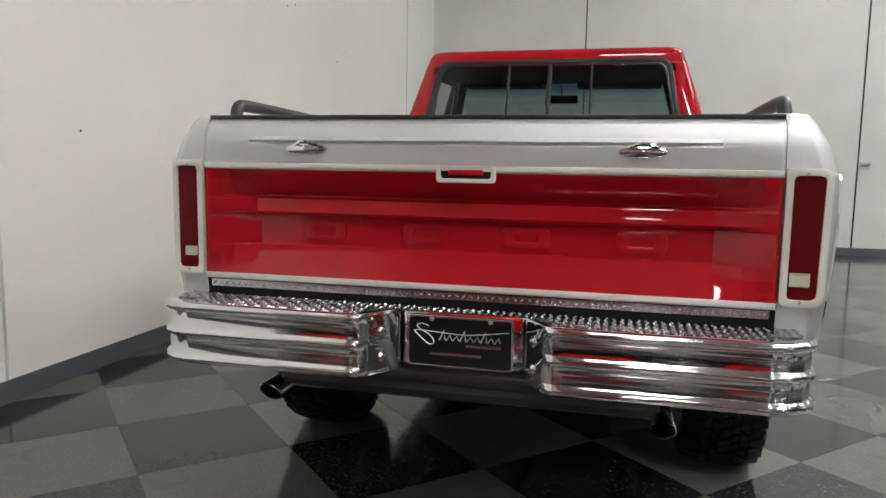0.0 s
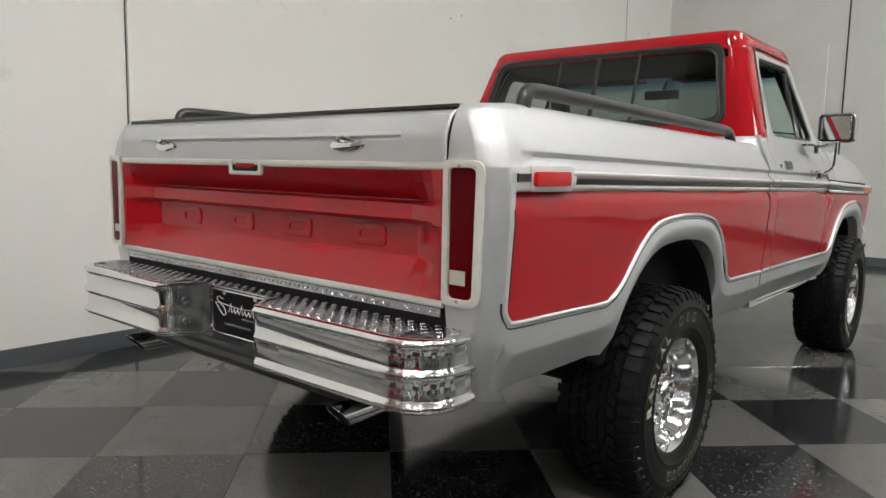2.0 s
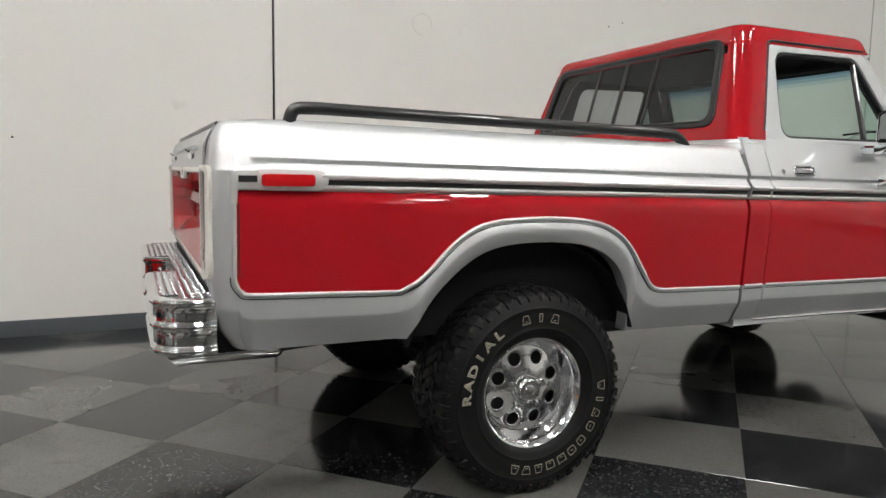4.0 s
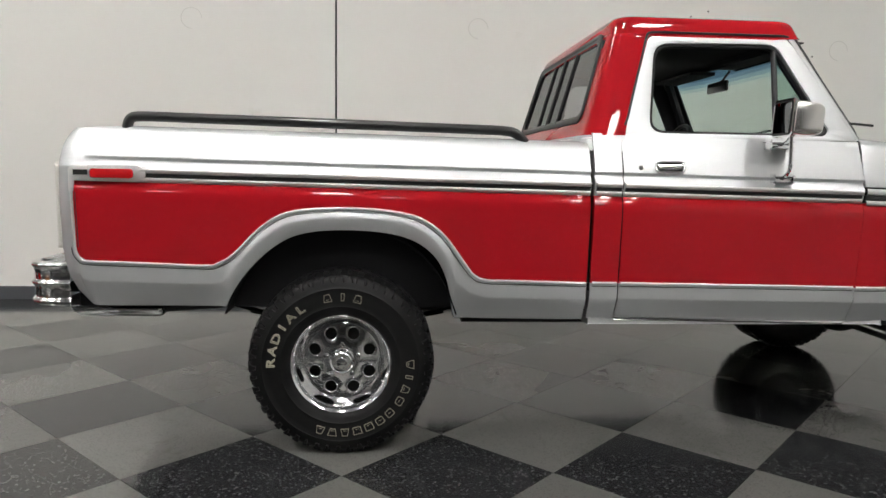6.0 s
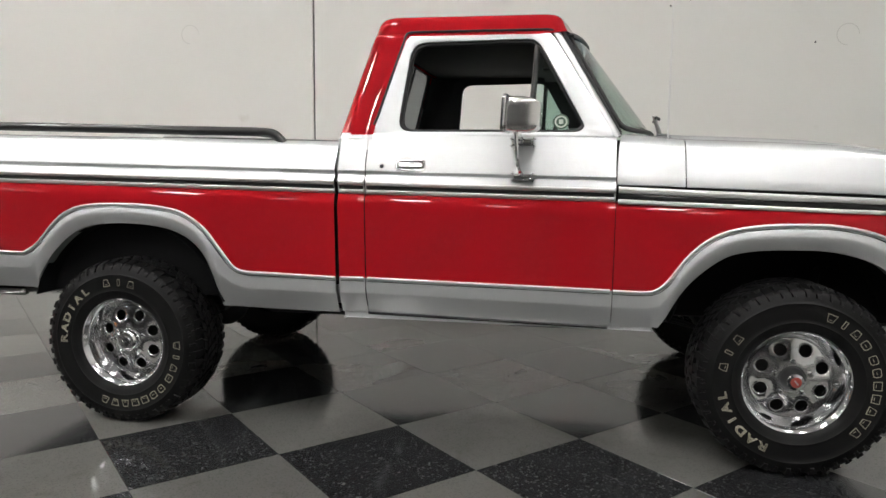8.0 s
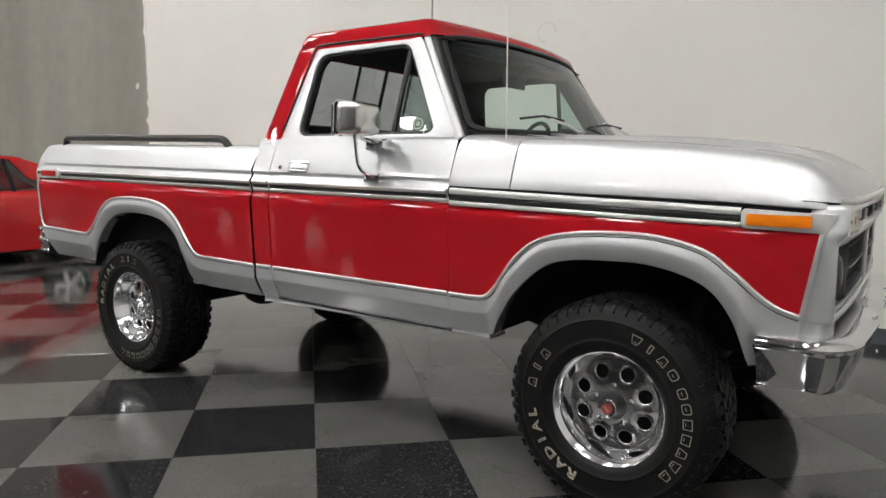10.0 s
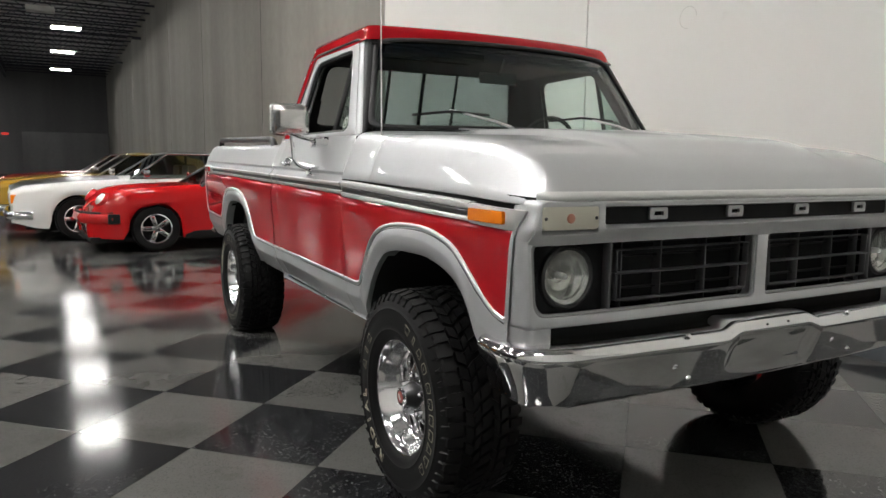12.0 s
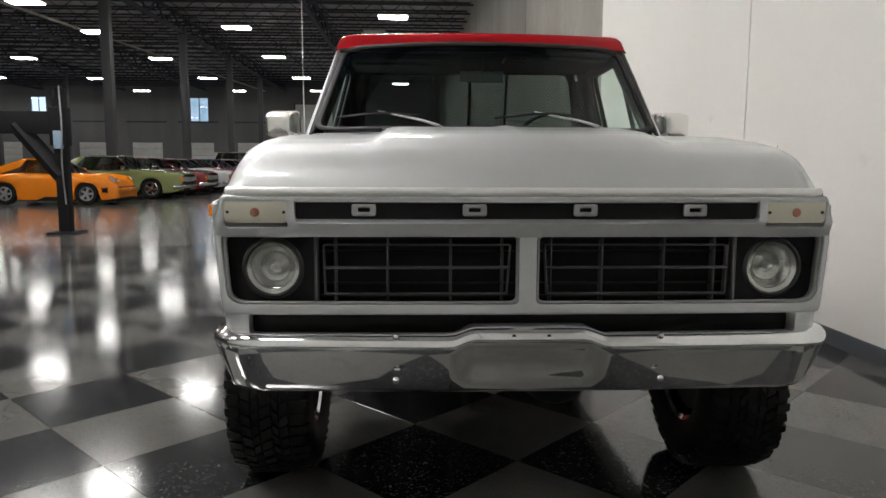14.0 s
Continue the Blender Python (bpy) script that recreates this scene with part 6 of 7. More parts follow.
def car(name, label, at, turn, paint, top, widths, wheels, house, low=0.20, hood_paint=None, rims=None, bumper=CHROME, sport=False, group="parked cars", tall=0.0, fender=None):
    """A parked car: body sheet with wheel arches, glass house, roof, pillars, bumpers, lamps and wheels."""
    c = thing(name, label, "car", at, group, turn=turn)
    x_nose, x_tail = top[0][0], top[-1][0]
    tab = sorted(top)
    wt = sorted(widths)
    arch = 0.035 if sport else 0.05
    xs = set(np.round(np.linspace(x_tail, x_nose, 34), 4))
    for wx, r in wheels:
        xs |= {round(wx + (r + arch) * math.cos(math.pi * k / 16), 4) for k in range(17)}
    rows, cols = [], sorted(xs)

    def base(x):
        z = low + ((0.03 if sport else 0.10) * max(0, (x - x_nose + 0.35) / 0.35) if x > x_nose - 0.35 else 0) + (0.12 * max(0, (x_tail + 0.35 - x) / 0.35) if x < x_tail + 0.35 else 0)
        for wx, r in wheels:
            d = abs(x - wx)
            if d < r + arch:
                z = max(z, r + math.sqrt((r + arch) ** 2 - d * d))
        return z

    for x in cols:
        zt, w, zl = lerp_table(tab, x), lerp_table(wt, x), base(x)
        zs = zt - 0.11
        zl = min(zl, zs - 0.03)
        half = [(w - 0.12, zl), (w - 0.012, zl), (w, zl + (zs - zl) * 0.25), (w + 0.006, zl + (zs - zl) * 0.6), (w - 0.008, zs), (w * 0.95, zs + 0.065), (w * 0.87, zt - 0.012), (w * 0.55, zt + 0.032), (0, zt + 0.040)]
        if fender:
            zf = max(zt, lerp_table(sorted(fender), x))
            half = half[:4] + [(w + 0.004, zf - 0.20), (w * 0.985, zf - 0.10), (w * 0.93, zf - 0.03), (w * 0.82, zf), (w * 0.70, zf - 0.012), (w * 0.56, zt + 0.3 * (zf - zt)), (w * 0.42, zt), (0, zt + 0.012)]
            half = [(y, max(z, zl)) for y, z in half]
        rows.append([(x, -y, z) for y, z in half] + [(x, y, z) for y, z in reversed(half[:-1])])
    nose_cap = [(x_nose + 0.03, y * 0.9, z) for _, y, z in rows[-1]]
    tail_cap = [(x_tail - 0.03, y * 0.9, z) for _, y, z in rows[0]]
    rows = [tail_cap] + rows + [nose_cap]
    hood_x0 = house[0] + 0.02
    body = part("body", grid(rows, lambda i, j: 1 if hood_paint and rows[i][0][0] > hood_x0 and 6 <= j <= 9 else 0), [paint, hood_paint or paint], c, smooth=45, solid=0.02)
    part("underbody", box(x_tail + 0.15, x_nose - 0.15, -min(w for _, w in wt) + 0.2, min(w for _, w in wt) - 0.2, low - 0.03, low + 0.25), MATT_BLACK, c, smooth=0)
    part("nose_panel", box(x_nose - 0.02, x_nose + 0.035, -lerp_table(wt, x_nose) * 0.88, lerp_table(wt, x_nose) * 0.88, base(x_nose) + 0.02, tab[-1][1] - 0.06, 0.015), MATT_BLACK if not sport else paint, c)
    part("tail_panel", box(x_tail - 0.035, x_tail + 0.02, -lerp_table(wt, x_tail) * 0.88, lerp_table(wt, x_tail) * 0.88, base(x_tail) + 0.02, tab[0][1] - 0.05, 0.015), paint, c)
    # glass house: front base, front top, rear top, rear base, roof height
    a, b, d, e, h = house
    wb = lerp_table(wt, (a + e) / 2) * 0.90
    wr = wb * 0.80 + tall
    za, ze = lerp_table(tab, a), lerp_table(tab, e)
    part("window_glass", grid([[(a, -wb, za), (a, wb, za)], [(b, -wr, h - 0.03), (b, wr, h - 0.03)], [(d, -wr, h - 0.03), (d, wr, h - 0.03)], [(e, -wb, ze), (e, wb, ze)]]), CAR_GLASS, c, "dark car window glass", smooth=0)
    part("cabin_floor", box(e + 0.1, a - 0.05, -wb + 0.05, wb - 0.05, low + 0.28, low + 0.34), MATT_BLACK, c, smooth=0)
    for y in (-wb * 0.45, wb * 0.45):
        part("seat", box((b + d) / 2 - 0.02, (b + d) / 2 + 0.14, y - 0.24, y + 0.24, low + 0.3, za + 0.22, 0.05), CAR_TRIM, c)
    part("dashboard", box(a - 0.30, a - 0.05, -wb + 0.08, wb - 0.08, za - 0.2, za - 0.01, 0.04), MATT_BLACK, c)
    for s in (-1, 1):
        part("side_glass", mesh([(a, s * wb, za), (b, s * wr, h - 0.03), (d, s * wr, h - 0.03), (e, s * wb, ze)], [(0, 1, 2, 3)]), CAR_GLASS, c, smooth=0)
        part("pillar", tube([(a, s * wb, za - 0.02), (b, s * wr, h - 0.025)], 0.024 if sport else 0.018, 8), BLACK if sport else CHROME, c)
        slope = lambda z: s * (wb + (wr - wb) * (z - ze) / (h - 0.03 - ze) + 0.006)
        sail = [(d + 0.16, h - 0.03), (d - 0.06, h - 0.05), ((d + e) / 2 - 0.04, (h + ze) / 2 + 0.03), (e - 0.02, ze - 0.02), (e + (0.22 if sport else 0.42), ze - 0.02), (d - 0.02, (h + ze) / 2)]
        part("rear_pillar", plate(rounded(sail, 0.03, 4), [], lambda u, v: (u, slope(v), v)), hood_paint or paint, c, solid=0.03)
        m = (b + d) / 2 - 0.1
        part("pillar", tube([(m - 0.05, s * (wb + 0.004), (za + ze) / 2), (m, s * (wr + 0.004), h - 0.03)], 0.022, 8), MATT_BLACK, c)
        for wx, r in wheels:
            car_wheel(c, wx, s * (lerp_table(wt, wx) - 0.115), s, r, r * 0.63, 0.20, rims or ALLOY)
        if sport:
            lampx = x_nose - 0.128
            hl = part("headlamp", lathe([(0.0, 0.030), (0.05, 0.024), (0.080, 0.008), (0.092, -0.006)], 28, 0, 0, 0, 1), REFLECTOR, c, "round sloping headlamp")
            hl.matrix_basis = pose(lampx, s * 0.645, 0.722, 36, 0, -90 + s * 20)
            part("lamp_glass", lathe([(0.0, 0.040), (0.05, 0.034), (0.080, 0.016), (0.090, -0.002)], 28, 0, 0, 0, 1), CLEAR, hl).visible_shadow = False
            part("lamp_ring", lathe([(0.088, 0.006), (0.097, 0.012), (0.108, 0.0), (0.116, -0.04), (0.112, -0.22)], 28, 0, 0, 0, 1), paint, hl)
            side_w = lerp_table(wt, x_nose - 0.34)
            part("bumper_block", box(x_nose - 0.34, x_nose - 0.19, s * (side_w - 0.06), s * (side_w + 0.030), low + 0.205, low + 0.335, 0.018), MATT_BLACK, c, "black rubber bumper corner")
            around = lambda z: bend([(x_nose - 0.26, s * (side_w - 0.010), z), (x_nose - 0.05, s * 0.715, z), (x_nose + 0.08, s * 0.46, z), (x_nose + 0.115, 0.0, z)], 0.14)
            part("bumper_band", tube(around(low + 0.270), 0.046, 12, flat=1.5), paint, c)
            part("bumper_gap", tube(around(low + 0.350), 0.016, 8), MATT_BLACK, c, "black gap above the bumper")
            part("sill_panel", box(wheels[1][0] + 0.37, wheels[0][0] - 0.37, s * 0.70, s * (lerp_table(wt, 0) + 0.006), low - 0.02, low + 0.085, 0.01), MATT_BLACK, c, "black sill panel")
            part("front_spoiler", box(x_nose - 0.52, x_nose + 0.02, s * 0.02, s * (side_w - 0.06), low - 0.05, low + 0.03, 0.02), MATT_BLACK, c)
        else:
            part("headlamp", box(x_nose + 0.02, x_nose + 0.05, s * 0.42, s * 0.70, tab[-1][1] - 0.20, tab[-1][1] - 0.06, 0.012), WHITE_LENS, c, "clear headlamp lens")
            part("corner_lamp", box(x_nose - 0.06, x_nose + 0.03, s * (lerp_table(wt, x_nose) - 0.045), s * (lerp_table(wt, x_nose) + 0.008), tab[-1][1] - 0.20, tab[-1][1] - 0.07, 0.01), AMBER, c, "amber corner lamp")
            part("grille", box(x_nose + 0.03, x_nose + 0.046, s * 0.03, s * 0.40, tab[-1][1] - 0.22, tab[-1][1] - 0.07, 0.006), DULL_METAL, c, "dull bright grille")
        part("tail_lamp", box(x_tail - 0.05, x_tail - 0.02, s * 0.35, s * 0.70, tab[0][1] - 0.20, tab[0][1] - 0.08, 0.01), RED_LENS, c)
        part("door_line", tube([(a - 0.05, s * (lerp_table(wt, a) + 0.004), low + 0.12), (a - 0.05, s * (lerp_table(wt, a) + 0.004), za - 0.12)], 0.004, 6), MATT_BLACK, c)
        part("wing_mirror", box(a - 0.28, a - 0.18, s * (wb + 0.06), s * (wb + 0.20), za + 0.03, za + 0.14, 0.02), paint if sport else CHROME, c)
        if not sport:
            part("window_trim", tube([(a - 0.03, s * (wb + 0.006), za + 0.005), (e + 0.05, s * (wb + 0.006), ze + 0.005)], 0.012, 8), CHROME, c)
            part("pillar_trim", tube([(a, s * (wb + 0.012), za), (b, s * (wr + 0.014), h - 0.02), (d, s * (wr + 0.014), h - 0.02)], 0.014, 8), CHROME, c)
    rr = []
    for t in [math.sin(math.pi / 2 * k / 5) for k in range(-5, 6)]:
        rr.append([((b + d) / 2 + (b - d) / 2 * 1.05 * t, wr * 1.03 * q, h - 0.035 + 0.04 * max(0, 1 - t**6) ** 0.5 * max(0, 1 - q**6) ** 0.5) for q in [math.sin(math.pi / 2 * k / 5) for k in range(-5, 6)]])
    part("roof", grid(rr), hood_paint or paint, c, smooth=60, solid=0.02)
    zb = low + 0.20
    for x, sg in ((x_nose + 0.03, 1), (x_tail - 0.03, -1)):
        if sport and sg > 0:
            continue
        bw = lerp_table(wt, x - sg * 0.28) - 0.005
        part("bumper", tube(bend([(x - sg * 0.28, -bw - 0.02, zb), (x + sg * 0.02, -bw * 0.93, zb), (x + sg * 0.06, 0, zb), (x + sg * 0.02, bw * 0.93, zb), (x - sg * 0.28, bw + 0.02, zb)], 0.15), 0.055, 10, flat=1.15), bumper, c)
    part("sill", box(wheels[1][0] + 0.4, wheels[0][0] - 0.4, -lerp_table(wt, 0) + 0.03, lerp_table(wt, 0) - 0.03, low - 0.04, low + 0.02, 0.01), MATT_BLACK, c)
    return c


def flat_paint(name, c):
    return painted(name + "_car_paint", c, rough=0.5, coat=1.0, vary=0.04, spec=0.0)


SPORT_TOP = [(1.84, 0.50), (1.78, 0.60), (1.62, 0.67), (1.35, 0.73), (0.95, 0.80), (0.42, 0.90), (-0.9, 0.90), (-1.6, 0.86), (-2.1, 0.72), (-2.22, 0.60)]
SPORT_FENDER = [(1.84, 0.50), (1.79, 0.60), (1.72, 0.70), (1.64, 0.775), (1.50, 0.825), (1.30, 0.855), (1.05, 0.872), (0.70, 0.885), (0.42, 0.90), (-2.22, 0.5)]
SPORT_W = [(1.84, 0.66), (1.70, 0.755), (1.45, 0.80), (1.05, 0.825), (0.5, 0.80), (0.0, 0.80), (-1.2, 0.84), (-2.0, 0.76), (-2.22, 0.66)]
SPORT_WH = ((1.05, 0.315), (-1.20, 0.315))
SPORT_HOUSE = (0.44, -0.18, -0.80, -1.80, 1.31)
MUSCLE_TOP = [(2.40, 0.78), (2.345, 0.835), (1.6, 0.905), (0.85, 0.94), (-1.2, 0.96), (-2.2, 0.92), (-2.42, 0.84)]
MUSCLE_W = [(2.40, 0.80), (2.1, 0.88), (1.0, 0.91), (-1.0, 0.92), (-2.1, 0.88), (-2.42, 0.80)]
MUSCLE_WH = ((1.42, 0.33), (-1.36, 0.33))
MUSCLE_HOUSE = (0.80, 0.20, -0.75, -1.55, 1.36)
VAN_TOP = [(2.20, 0.92), (2.1, 0.98), (1.2, 1.06), (-2.0, 1.06), (-2.2, 1.02)]
VAN_HOUSE = (1.15, 0.80, -2.05, -2.15, 1.82)
turn_r, turn_l = -90 + TURN, 90 + TURN


def turned(x, y, wheel_x, wheel_y, degrees):
    """Where a car stands when it is turned about one of its wheels."""
    was, now = Matrix.Rotation(radians(turn_r), 2), Matrix.Rotation(radians(turn_r + degrees), 2)
    p = Vector((x, y)) + was @ Vector((wheel_x, wheel_y)) - now @ Vector((wheel_x, wheel_y))
    return (p.x, p.y, 0), turn_r + degrees


red_at, white_at, gold_at = turned(-5.80, 0.0, 1.05, 0.71, 3), turned(-7.80, -0.42, 1.42, 0.79, 3), turned(-9.85, -0.82, 1.42, 0.79, 3)
car("red_sports_car", "glossy red classic rear-engined sports car with polished wheels", *red_at, flat_paint("red", (0.48, 0.010, 0.012)), SPORT_TOP, SPORT_W, SPORT_WH, SPORT_HOUSE, low=0.19, sport=True, fender=SPORT_FENDER, rims=CHROME, bumper=flat_paint("red_bumper", (0.44, 0.010, 0.012)))
car("white_coupe", "white coupe with a black hood and roof", *white_at, flat_paint("white", (0.70, 0.70, 0.68)), MUSCLE_TOP, MUSCLE_W, ((1.54, 0.33), (-1.36, 0.33)), MUSCLE_HOUSE, hood_paint=BLACK)
car("gold_coupe", "metallic gold classic coupe with chrome bumpers", *gold_at, flat_paint("gold", (0.36, 0.22, 0.035)), MUSCLE_TOP, MUSCLE_W, MUSCLE_WH, MUSCLE_HOUSE)
car("dark_red_coupe", "dark red classic coupe parked by the wall", (-13.4, -1.0, 0), turn_r, flat_paint("dark_red", (0.22, 0.010, 0.012)), MUSCLE_TOP, MUSCLE_W, MUSCLE_WH, MUSCLE_HOUSE)
car("orange_sports_car", "bright orange modern sports coupe with dark wheels", (-15.35, -11.0, 0), turn_l, flat_paint("orange", (0.72, 0.20, 0.008)), SPORT_TOP, [(x, w + 0.07) for x, w in SPORT_W], SPORT_WH, SPORT_HOUSE, low=0.15, sport=True, fender=SPORT_FENDER, rims=DULL_METAL, bumper=flat_paint("orange_bumper", (0.68, 0.19, 0.008)))
car("green_sedan", "pale olive green classic compact sedan", (-18.9, -10.9, 0), turn_l, flat_paint("green", (0.19, 0.215, 0.085)), MUSCLE_TOP, MUSCLE_W, MUSCLE_WH, (0.80, 0.25, -0.95, -1.6, 1.42))
row = [("maroon_coupe", "maroon classic coupe", (0.16, 0.012, 0.02)), ("silver_sedan", "silver classic sedan", (0.45, 0.46, 0.47)), ("red_coupe", "bright red classic coupe", (0.42, 0.012, 0.014)), ("blue_coupe", "mid blue classic coupe", (0.04, 0.16, 0.32)),
       ("white_sedan", "white classic sedan", (0.66, 0.66, 0.63)), ("scarlet_coupe", "scarlet classic coupe", (0.50, 0.03, 0.02)), ("cream_wagon", "cream tall estate wagon", (0.60, 0.56, 0.46)), ("pale_coupe", "pale grey classic coupe", (0.55, 0.55, 0.54)),
       ("black_sedan", "black classic sedan", (0.02, 0.02, 0.022))]
for k, (nm, lb, col) in enumerate(row):
    x = -21.6 - 2.75 * k
    y = -10.9 + 0.12 * math.sin(k * 2.1)
    if nm == "cream_wagon":
        car(nm, lb + " parked in the row", (x, y, 0), turn_l, flat_paint(nm, col), VAN_TOP, MUSCLE_W, MUSCLE_WH, VAN_HOUSE, tall=0.06)
    else:
        car(nm, lb + " parked in the row", (x, y, 0), turn_l, flat_paint(nm, col), MUSCLE_TOP, MUSCLE_W, MUSCLE_WH, MUSCLE_HOUSE)

# ---- vehicle lift ----
lift = thing("vehicle_lift", "black steel vehicle lift post with a raised arm", "vehicle lift", (-6.6, -6.55, 0), turn=TURN)
part("post", box(-0.08, 0.08, -0.10, 0.10, 0.02, 2.47, 0.012), MATT_BLACK, lift, "black steel lift post")
part("base_plate", box(-0.28, 0.28, -0.24, 0.24, -0.010, 0.022, 0.006), MATT_BLACK, lift)
part("carriage", box(-0.11, 0.11, -0.15, 0.13, 1.50, 2.15, 0.02), MATT_BLACK, lift)
part("cross_beam", box(-0.10, 0.10, -2.9, -0.12, 1.70, 2.08, 0.015), MATT_BLACK, lift)
part("swing_arm", tube([(0.0, -0.02, 0.98), (0.0, -0.74, 1.86)], 0.15, 4), MATT_BLACK, lift, "black diagonal lift arm")
part("post", box(-0.08, 0.08, -3.1, -2.9, 0.02, 2.47, 0.012), MATT_BLACK, lift)
part("base_plate", box(-0.28, 0.28, -3.24, -2.76, -0.010, 0.022, 0.006), MATT_BLACK, lift)
part("hydraulic_hose", tube(smooth_line([(0.10, 0.05, 2.5), (0.14, 0.08, 1.8), (0.12, 0.04, 1.2), (0.10, 0.06, 0.5)], 5), 0.014, 8), DULL_METAL, lift)
part("control_box", box(0.08, 0.15, -0.07, 0.07, 1.45, 1.75, 0.01), painted("pale_blue_label", (0.30, 0.42, 0.55), rough=0.4, coat=0.0), lift, "pale blue control box")
# ---- far end of the hall ----
FAR = HALL_X0
GATE = (-11.5, -7.95, 6.75)
windows = [(-21.55, -19.85), (-36.45, -35.05)]
outline = [(HALL_Y0, -0.3), (GATE[0], -0.3), (GATE[0], GATE[2]), (GATE[1], GATE[2]), (GATE[1], -0.3), (WALL_Y + 0.25, -0.3), (WALL_Y + 0.25, HALL_Z), (HALL_Y0, HALL_Z)]
hall_part("wall_far", plate(outline, [[(a, 5.0), (b, 5.0), (b, 7.3), (a, 7.3)] for a, b in windows], lambda u, v: (FAR - 0.125, u, v)), DARK_WALL, "grey painted far wall with dock doors", "wall", smooth=0, solid=0.25)
for a, b in windows:
    win = hall_part("window_1", box(FAR - 0.15, FAR - 0.10, (a + b) / 2 - 0.04, (a + b) / 2 + 0.04, 5.0, 7.3), STEEL_DARK, "high window in the far wall", "window", smooth=0)
    part("pane", box(FAR - 0.13, FAR - 0.12, a, b, 5.0, 7.3), glass("far_window_glass", (0.8, 0.85, 0.95)), win, smooth=0).visible_shadow = False
big = hall_part("door_1", box(FAR - 0.05, FAR + 0.06, GATE[0] - 0.15, GATE[0], 0, GATE[2] + 0.15), STEEL_DARK, "tall sectional door, half open to daylight", "door", smooth=0)
part("door_jamb", box(FAR - 0.05, FAR + 0.06, GATE[1], GATE[1] + 0.15, 0, GATE[2] + 0.15), STEEL_DARK, big, smooth=0)
for k in range(6):
    z = 2.7 + k * 0.675
    part("door_panel", box(FAR - 0.06, FAR - 0.01, GATE[0], GATE[1], z + 0.002, z + 0.673, 0.01), DOCK_WHITE, big, "white sectional door panel")
for k, y in enumerate((-38.9, -30.7, -25.7, -20.8, -15.7)):
    d = hall_part("door_%d" % (k + 2), box(FAR + 0.003, FAR + 0.06, y - 1.9, y + 1.9, 4.95, 5.1), STEEL_DARK, "closed grey dock door with white lower panels", "door", smooth=0)
    for j in range(5):
        part("door_panel", box(FAR + 0.004, FAR + 0.05, y - 1.4, y + 1.4, 0.02 + j * 0.61, 0.61 + j * 0.61, 0.01), DOCK_WHITE, d)
    part("door_head", box(FAR + 0.004, FAR + 0.05, y - 1.5, y + 1.5, 3.10, 4.94, 0.01), DARK_WALL, d)
low_wall = thing("storage_partition", "grey low partition beside the far wall", "partition", tuple(hall @ Vector((FAR + 3.0, -1.0, -0.012))), turn=TURN)
part("partition_panel", box(-0.1, 0.1, -3.0, 3.3, 0, 3.4, 0.02), DARK_WALL, low_wall)
sign = thing("exit_sign", "small glowing red exit light on the far wall", "sign", tuple(hall @ Vector((FAR + 0.04, -5.3, 3.3))), turn=TURN)
part("sign_box", box(-0.03, 0.03, -0.25, 0.25, -0.09, 0.09, 0.01), emission("red_sign_glow", (0.9, 0.05, 0.04), 0.5), sign)
def daylight():
    """Bright hazy distance outside the open door."""
    m = bpy.data.materials.new("bright_hazy_distance")
    m.use_nodes = True
    n, l = m.node_tree.nodes, m.node_tree.links
    co, t, r, e = n.new("ShaderNodeTexCoord"), n.new("ShaderNodeTexNoise"), n.new("ShaderNodeValToRGB"), n.new("ShaderNodeEmission")
    t.inputs["Scale"].default_value, t.inputs["Detail"].default_value = 0.7, 5.0
    for k, (at, col) in zip(r.color_ramp.elements, ((0.35, (0.44, 0.66, 0.72, 1)), (0.62, (0.80, 0.93, 0.98, 1)))):
        k.position, k.color = at, col
    l.new(co.outputs["Object"], t.inputs["Vector"]), l.new(t.outputs["Fac"], r.inputs[0]), l.new(r.outputs[0], e.inputs[0])
    e.inputs[1].default_value = 1.0
    l.new(e.outputs[0], n["Material Output"].inputs[0])
    return m


hall_part("backdrop", box(FAR - 16.2, FAR - 16.0, -34, 12, -0.04, 12), daylight(), "bright hazy daylight beyond the open door", "backdrop", smooth=0)
hall_part("ground", box(FAR - 60, FAR - 0.26, -60, 40, -0.4, -0.05), painted("outdoor_concrete", (0.42, 0.42, 0.40), rough=0.8, coat=0.0), "pale outdoor yard beyond the open door", "ground", smooth=0)

# columns
for k, x in enumerate((-13.8, -23.4, -33.0, -42.6, -52.2)):
    for y in (-12.4, -27.6):
        if x > -20 and y > -20:
            continue
        col = hall_part("column", box(x - 0.18, x + 0.18, y - 0.18, y + 0.18, -0.012, HALL_Z - 0.7, 0.02), COLUMN, "grey square steel warehouse column", "column")
        part("column_foot", box(x - 0.28, x + 0.28, y - 0.28, y + 0.28, -0.011, 0.03, 0.01), STEEL_DARK, col)
# sprinkler pipe and wall fixtures
hall_part("sprinkler_pipe", tube([(-14, -18.5, 7.8), (-62, -14.0, 7.8)], 0.06, 10), painted("pale_pipe_paint", (0.42, 0.38, 0.32), rough=0.5, coat=0.0), "pale painted sprinkler main under the roof", "pipe")
for x in (-22.0, -37.0, -48.0):
    hall_part("wall_bracket", box(x - 0.10, x + 0.10, WALL_Y - 0.45, WALL_Y, 7.7, 7.82, 0.01), STEEL_DARK, "dark steel bracket on the concrete wall", "bracket")
heater = thing("unit_heater", "white gas unit heater hung under the roof", "heater", tuple(hall @ Vector((-31.0, -2.2, 7.6))), turn=TURN)
part("heater_box", box(-0.35, 0.35, -0.55, 0.55, 0.0, 0.22, 0.03), DOCK_WHITE, heater)
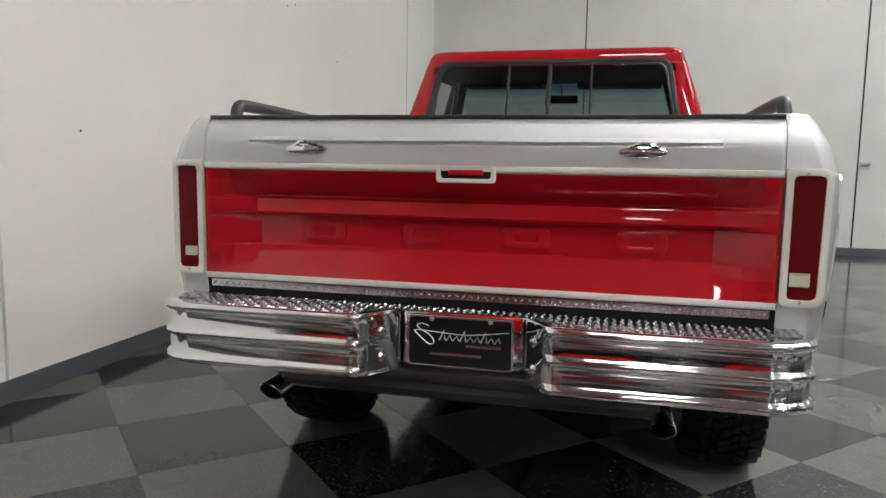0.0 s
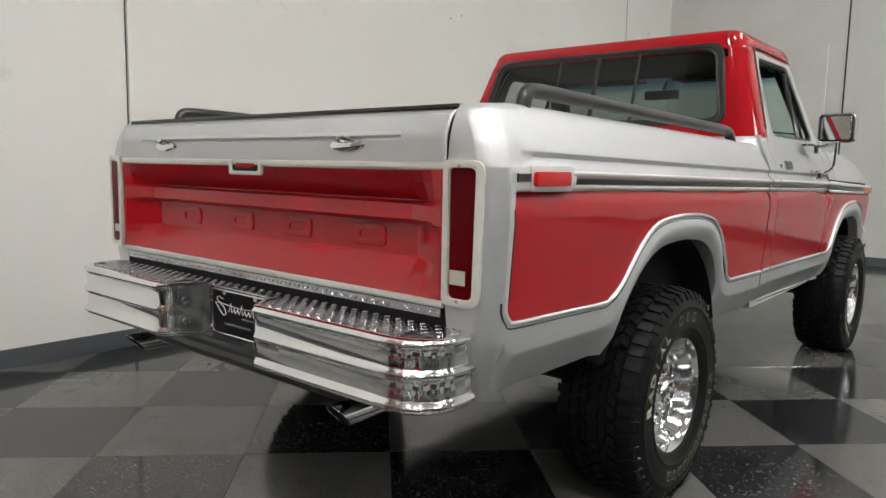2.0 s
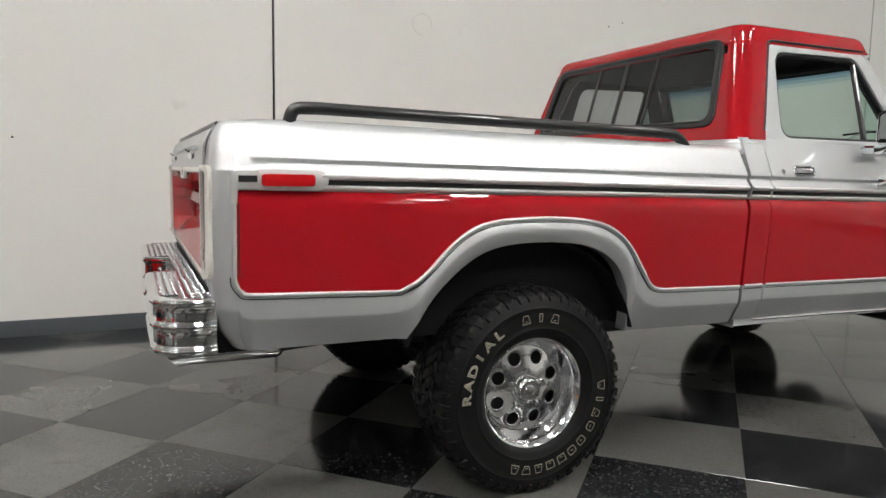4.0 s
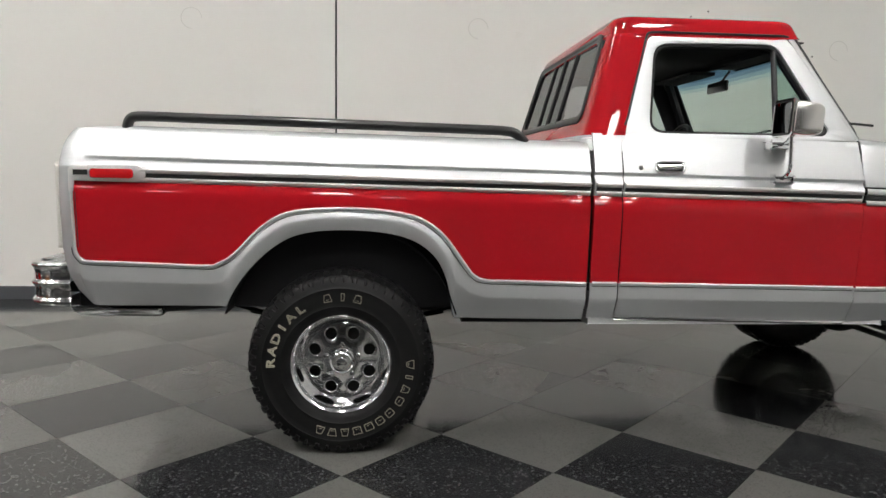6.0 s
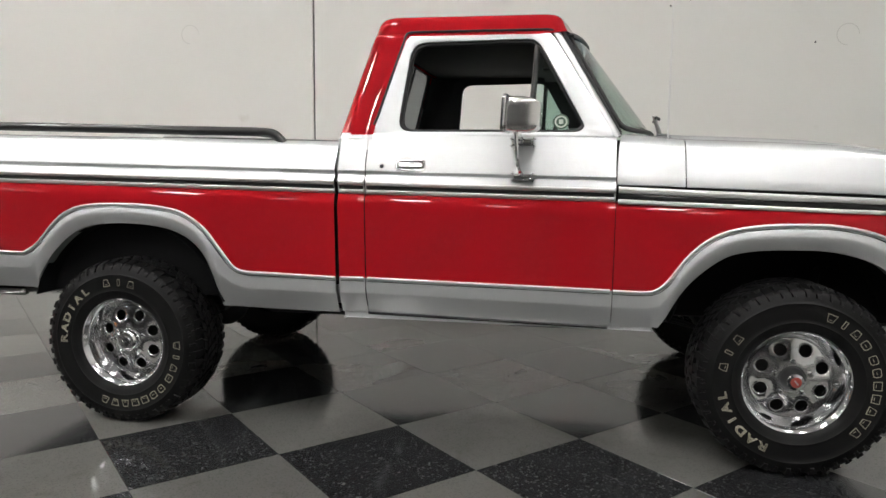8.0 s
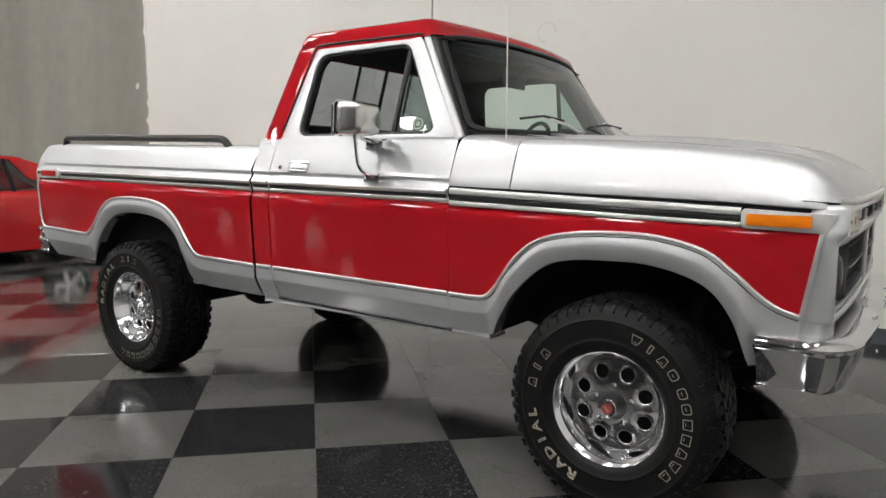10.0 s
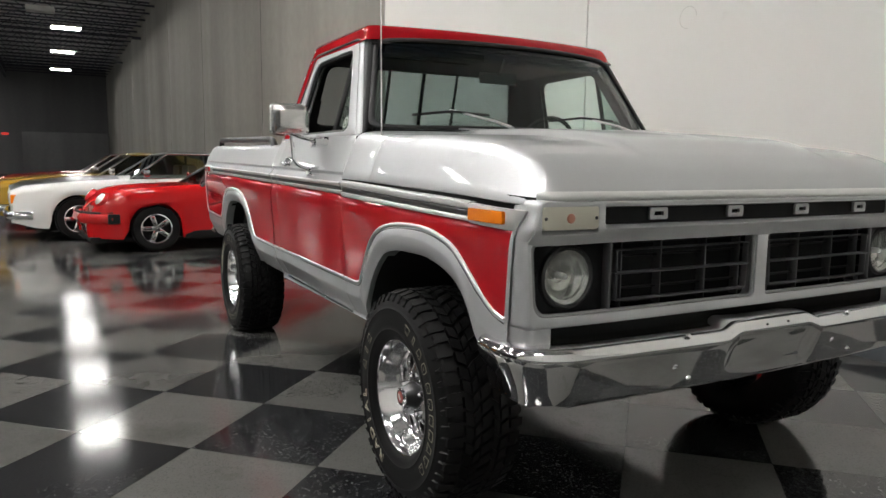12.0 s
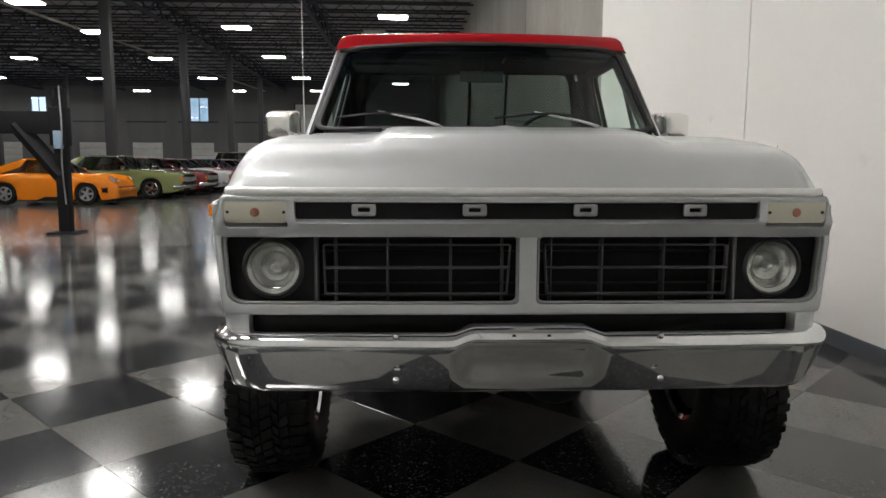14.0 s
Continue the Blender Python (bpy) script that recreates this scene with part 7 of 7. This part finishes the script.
for y in (-0.4, 0.4):
    part("hanger_rod", tube([(0, y, 0.21), (0, y, HALL_Z - 7.58)], 0.012, 6), STEEL_DARK, heater)
# bars of the wall surface: panel joints on the concrete
for x in (-12.3, -19.8, -27.3, -34.8, -42.3, -49.8):
    hall_part("wall_joint", box(x - 0.012, x + 0.012, WALL_Y - 0.001, WALL_Y + 0.01, 0.0, HALL_Z), JOINT, "dark joint between concrete wall panels", "joint", smooth=0)
# the tall flush door in the end wall
d = hall_part("door_9", box(HALL_X1 - 0.010, HALL_X1 - 0.001, -3.88, -3.86, 0.12, 5.2), JOINT, "dark seam of the tall flush end-wall door", "door", smooth=0)
part("door_lever", box(HALL_X1 - 0.06, HALL_X1 - 0.004, -4.02, -3.90, 1.31, 1.35, 0.006), DULL_METAL, d, "small steel door lever")
hall_part("wall_joint", box(HALL_X1 - 0.006, HALL_X1 - 0.001, 0.04, 0.06, 0.12, HALL_Z), JOINT, "dark seam in the end wall", "joint", smooth=0)

# filled core holes and small marks on the white wall
PATCH = painted("dull_wall_filler", (0.66, 0.655, 0.62), rough=0.75, coat=0.0)
for x, z in ((-1.50, 2.45), (0.98, 2.44), (4.35, 2.35)):
    ring = mesh([(x + r * math.cos(t), WALL_Y - 0.0012, z + r * math.sin(t)) for r in (0.083, 0.090) for t in [2 * math.pi * k / 40 for k in range(40)]], [(k, (k + 1) % 40, 40 + (k + 1) % 40, 40 + k) for k in range(30)])
    hall_part("wall_patch", ring, PATCH, "faint round filled patch on the white wall", "wall mark", smooth=0)
for x, z in ((2.92, 2.61), (4.10, 2.29), (3.08, 2.66), (-2.05, 1.39), (3.88, 1.43), (0.30, 1.37)):
    hall_part("wall_anchor", lathe([(0, 0.003), (0.006, 0.002), (0.008, 0.0)], 10, WALL_Y - 0.001, x, z, -1), COLUMN, "small grey anchor left in the wall", "wall mark")

# ---- chequered floor tiles ----
tile_floor = hall_part("tile_bed", box(-4.75, HALL_X1 - 0.013, -13.0, WALL_Y - 0.013, -0.011, -0.0045), GROUT, "dark joints under the chequered tiles", "floor", smooth=0)


def tile_mesh(name, material):
    b = box(-0.2997, 0.2997, -0.2997, 0.2997, -0.0040, 0.0)
    bmesh.ops.bevel(b, geom=[e for e in b.edges if all(v.co.z > -0.001 for v in e.verts)], offset=0.0008, segments=1, affect="EDGES")
    me = bpy.data.meshes.new(name)
    b.to_mesh(me)
    b.free()
    me.materials.append(material)
    return me


tile_data = (tile_mesh("light_tile", LIGHT_TILE), tile_mesh("dark_tile", DARK_TILE))
places = []
back_turn = hall.inverted()
for i in range(-30, 31):
    for j in range(-30, 31):
        x, y = lattice(i, j)
        h = back_turn @ Vector((x, y, 0))
        if -4.75 + 0.43 < h.x < HALL_X1 - 0.45 and -12.6 < h.y < WALL_Y - 0.45:
            places.append((i, j, x, y, 0))
        elif -4.75 - 0.42 < h.x < HALL_X1 + 0.42 and -13.0 < h.y < WALL_Y + 0.42:
            places.append((i, j, x, y, 1))
near = sorted((p for p in places if not p[4]), key=lambda p: math.hypot((p[2] - 1.2) * 0.75, p[3] + 2.0))[:300]
for i, j, x, y, _ in near:
    ob = new("floor_tile", tile_data[(i + j) % 2])
    ob.parent = tile_floor
    ob.matrix_basis = back_turn @ pose(x, y, 0, 0, 0, 45.76)
near_set = {(p[0], p[1]) for p in near}
for odd in (0, 1):
    verts, faces = [], []
    for i, j, x, y, cut in places:
        if (i, j) in near_set or (i + j) % 2 != odd:
            continue
        h = [back_turn @ (pose(x, y, 0, 0, 0, 45.76) @ Vector((a, b, 0))) for a, b in ((-0.2997, -0.2997), (0.2997, -0.2997), (0.2997, 0.2997), (-0.2997, 0.2997))]
        poly = [(p.x, p.y) for p in h]
        for axis, lim, keep in ((0, -4.75, 1), (0, HALL_X1 - 0.014, -1), (1, WALL_Y - 0.014, -1)):
            out = []
            for a, b in zip(poly, poly[1:] + poly[:1]):
                da, db = keep * (a[axis] - lim), keep * (b[axis] - lim)
                if da >= 0:
                    out.append(a)
                if da * db < 0:
                    f = da / (da - db)
                    out.append((a[0] + f * (b[0] - a[0]), a[1] + f * (b[1] - a[1])))
            poly = out
            if len(poly) < 3:
                break
        if len(poly) < 3:
            continue
        base = len(verts)
        verts += [(u, v, 0.0) for u, v in poly] + [(u, v, -0.004) for u, v in poly]
        m = len(poly)
        faces.append(tuple(range(base, base + m)))
        faces += [(base + k, base + m + k, base + m + (k + 1) % m, base + (k + 1) % m) for k in range(m)]
    me = bpy.data.meshes.new("outer_tiles")
    me.from_pydata(verts, [], faces)
    me.materials.append(DARK_TILE if odd else LIGHT_TILE)
    ob = new("outer_tiles", me)
    ob.parent = tile_floor
    tagged(ob, kind="stuff")
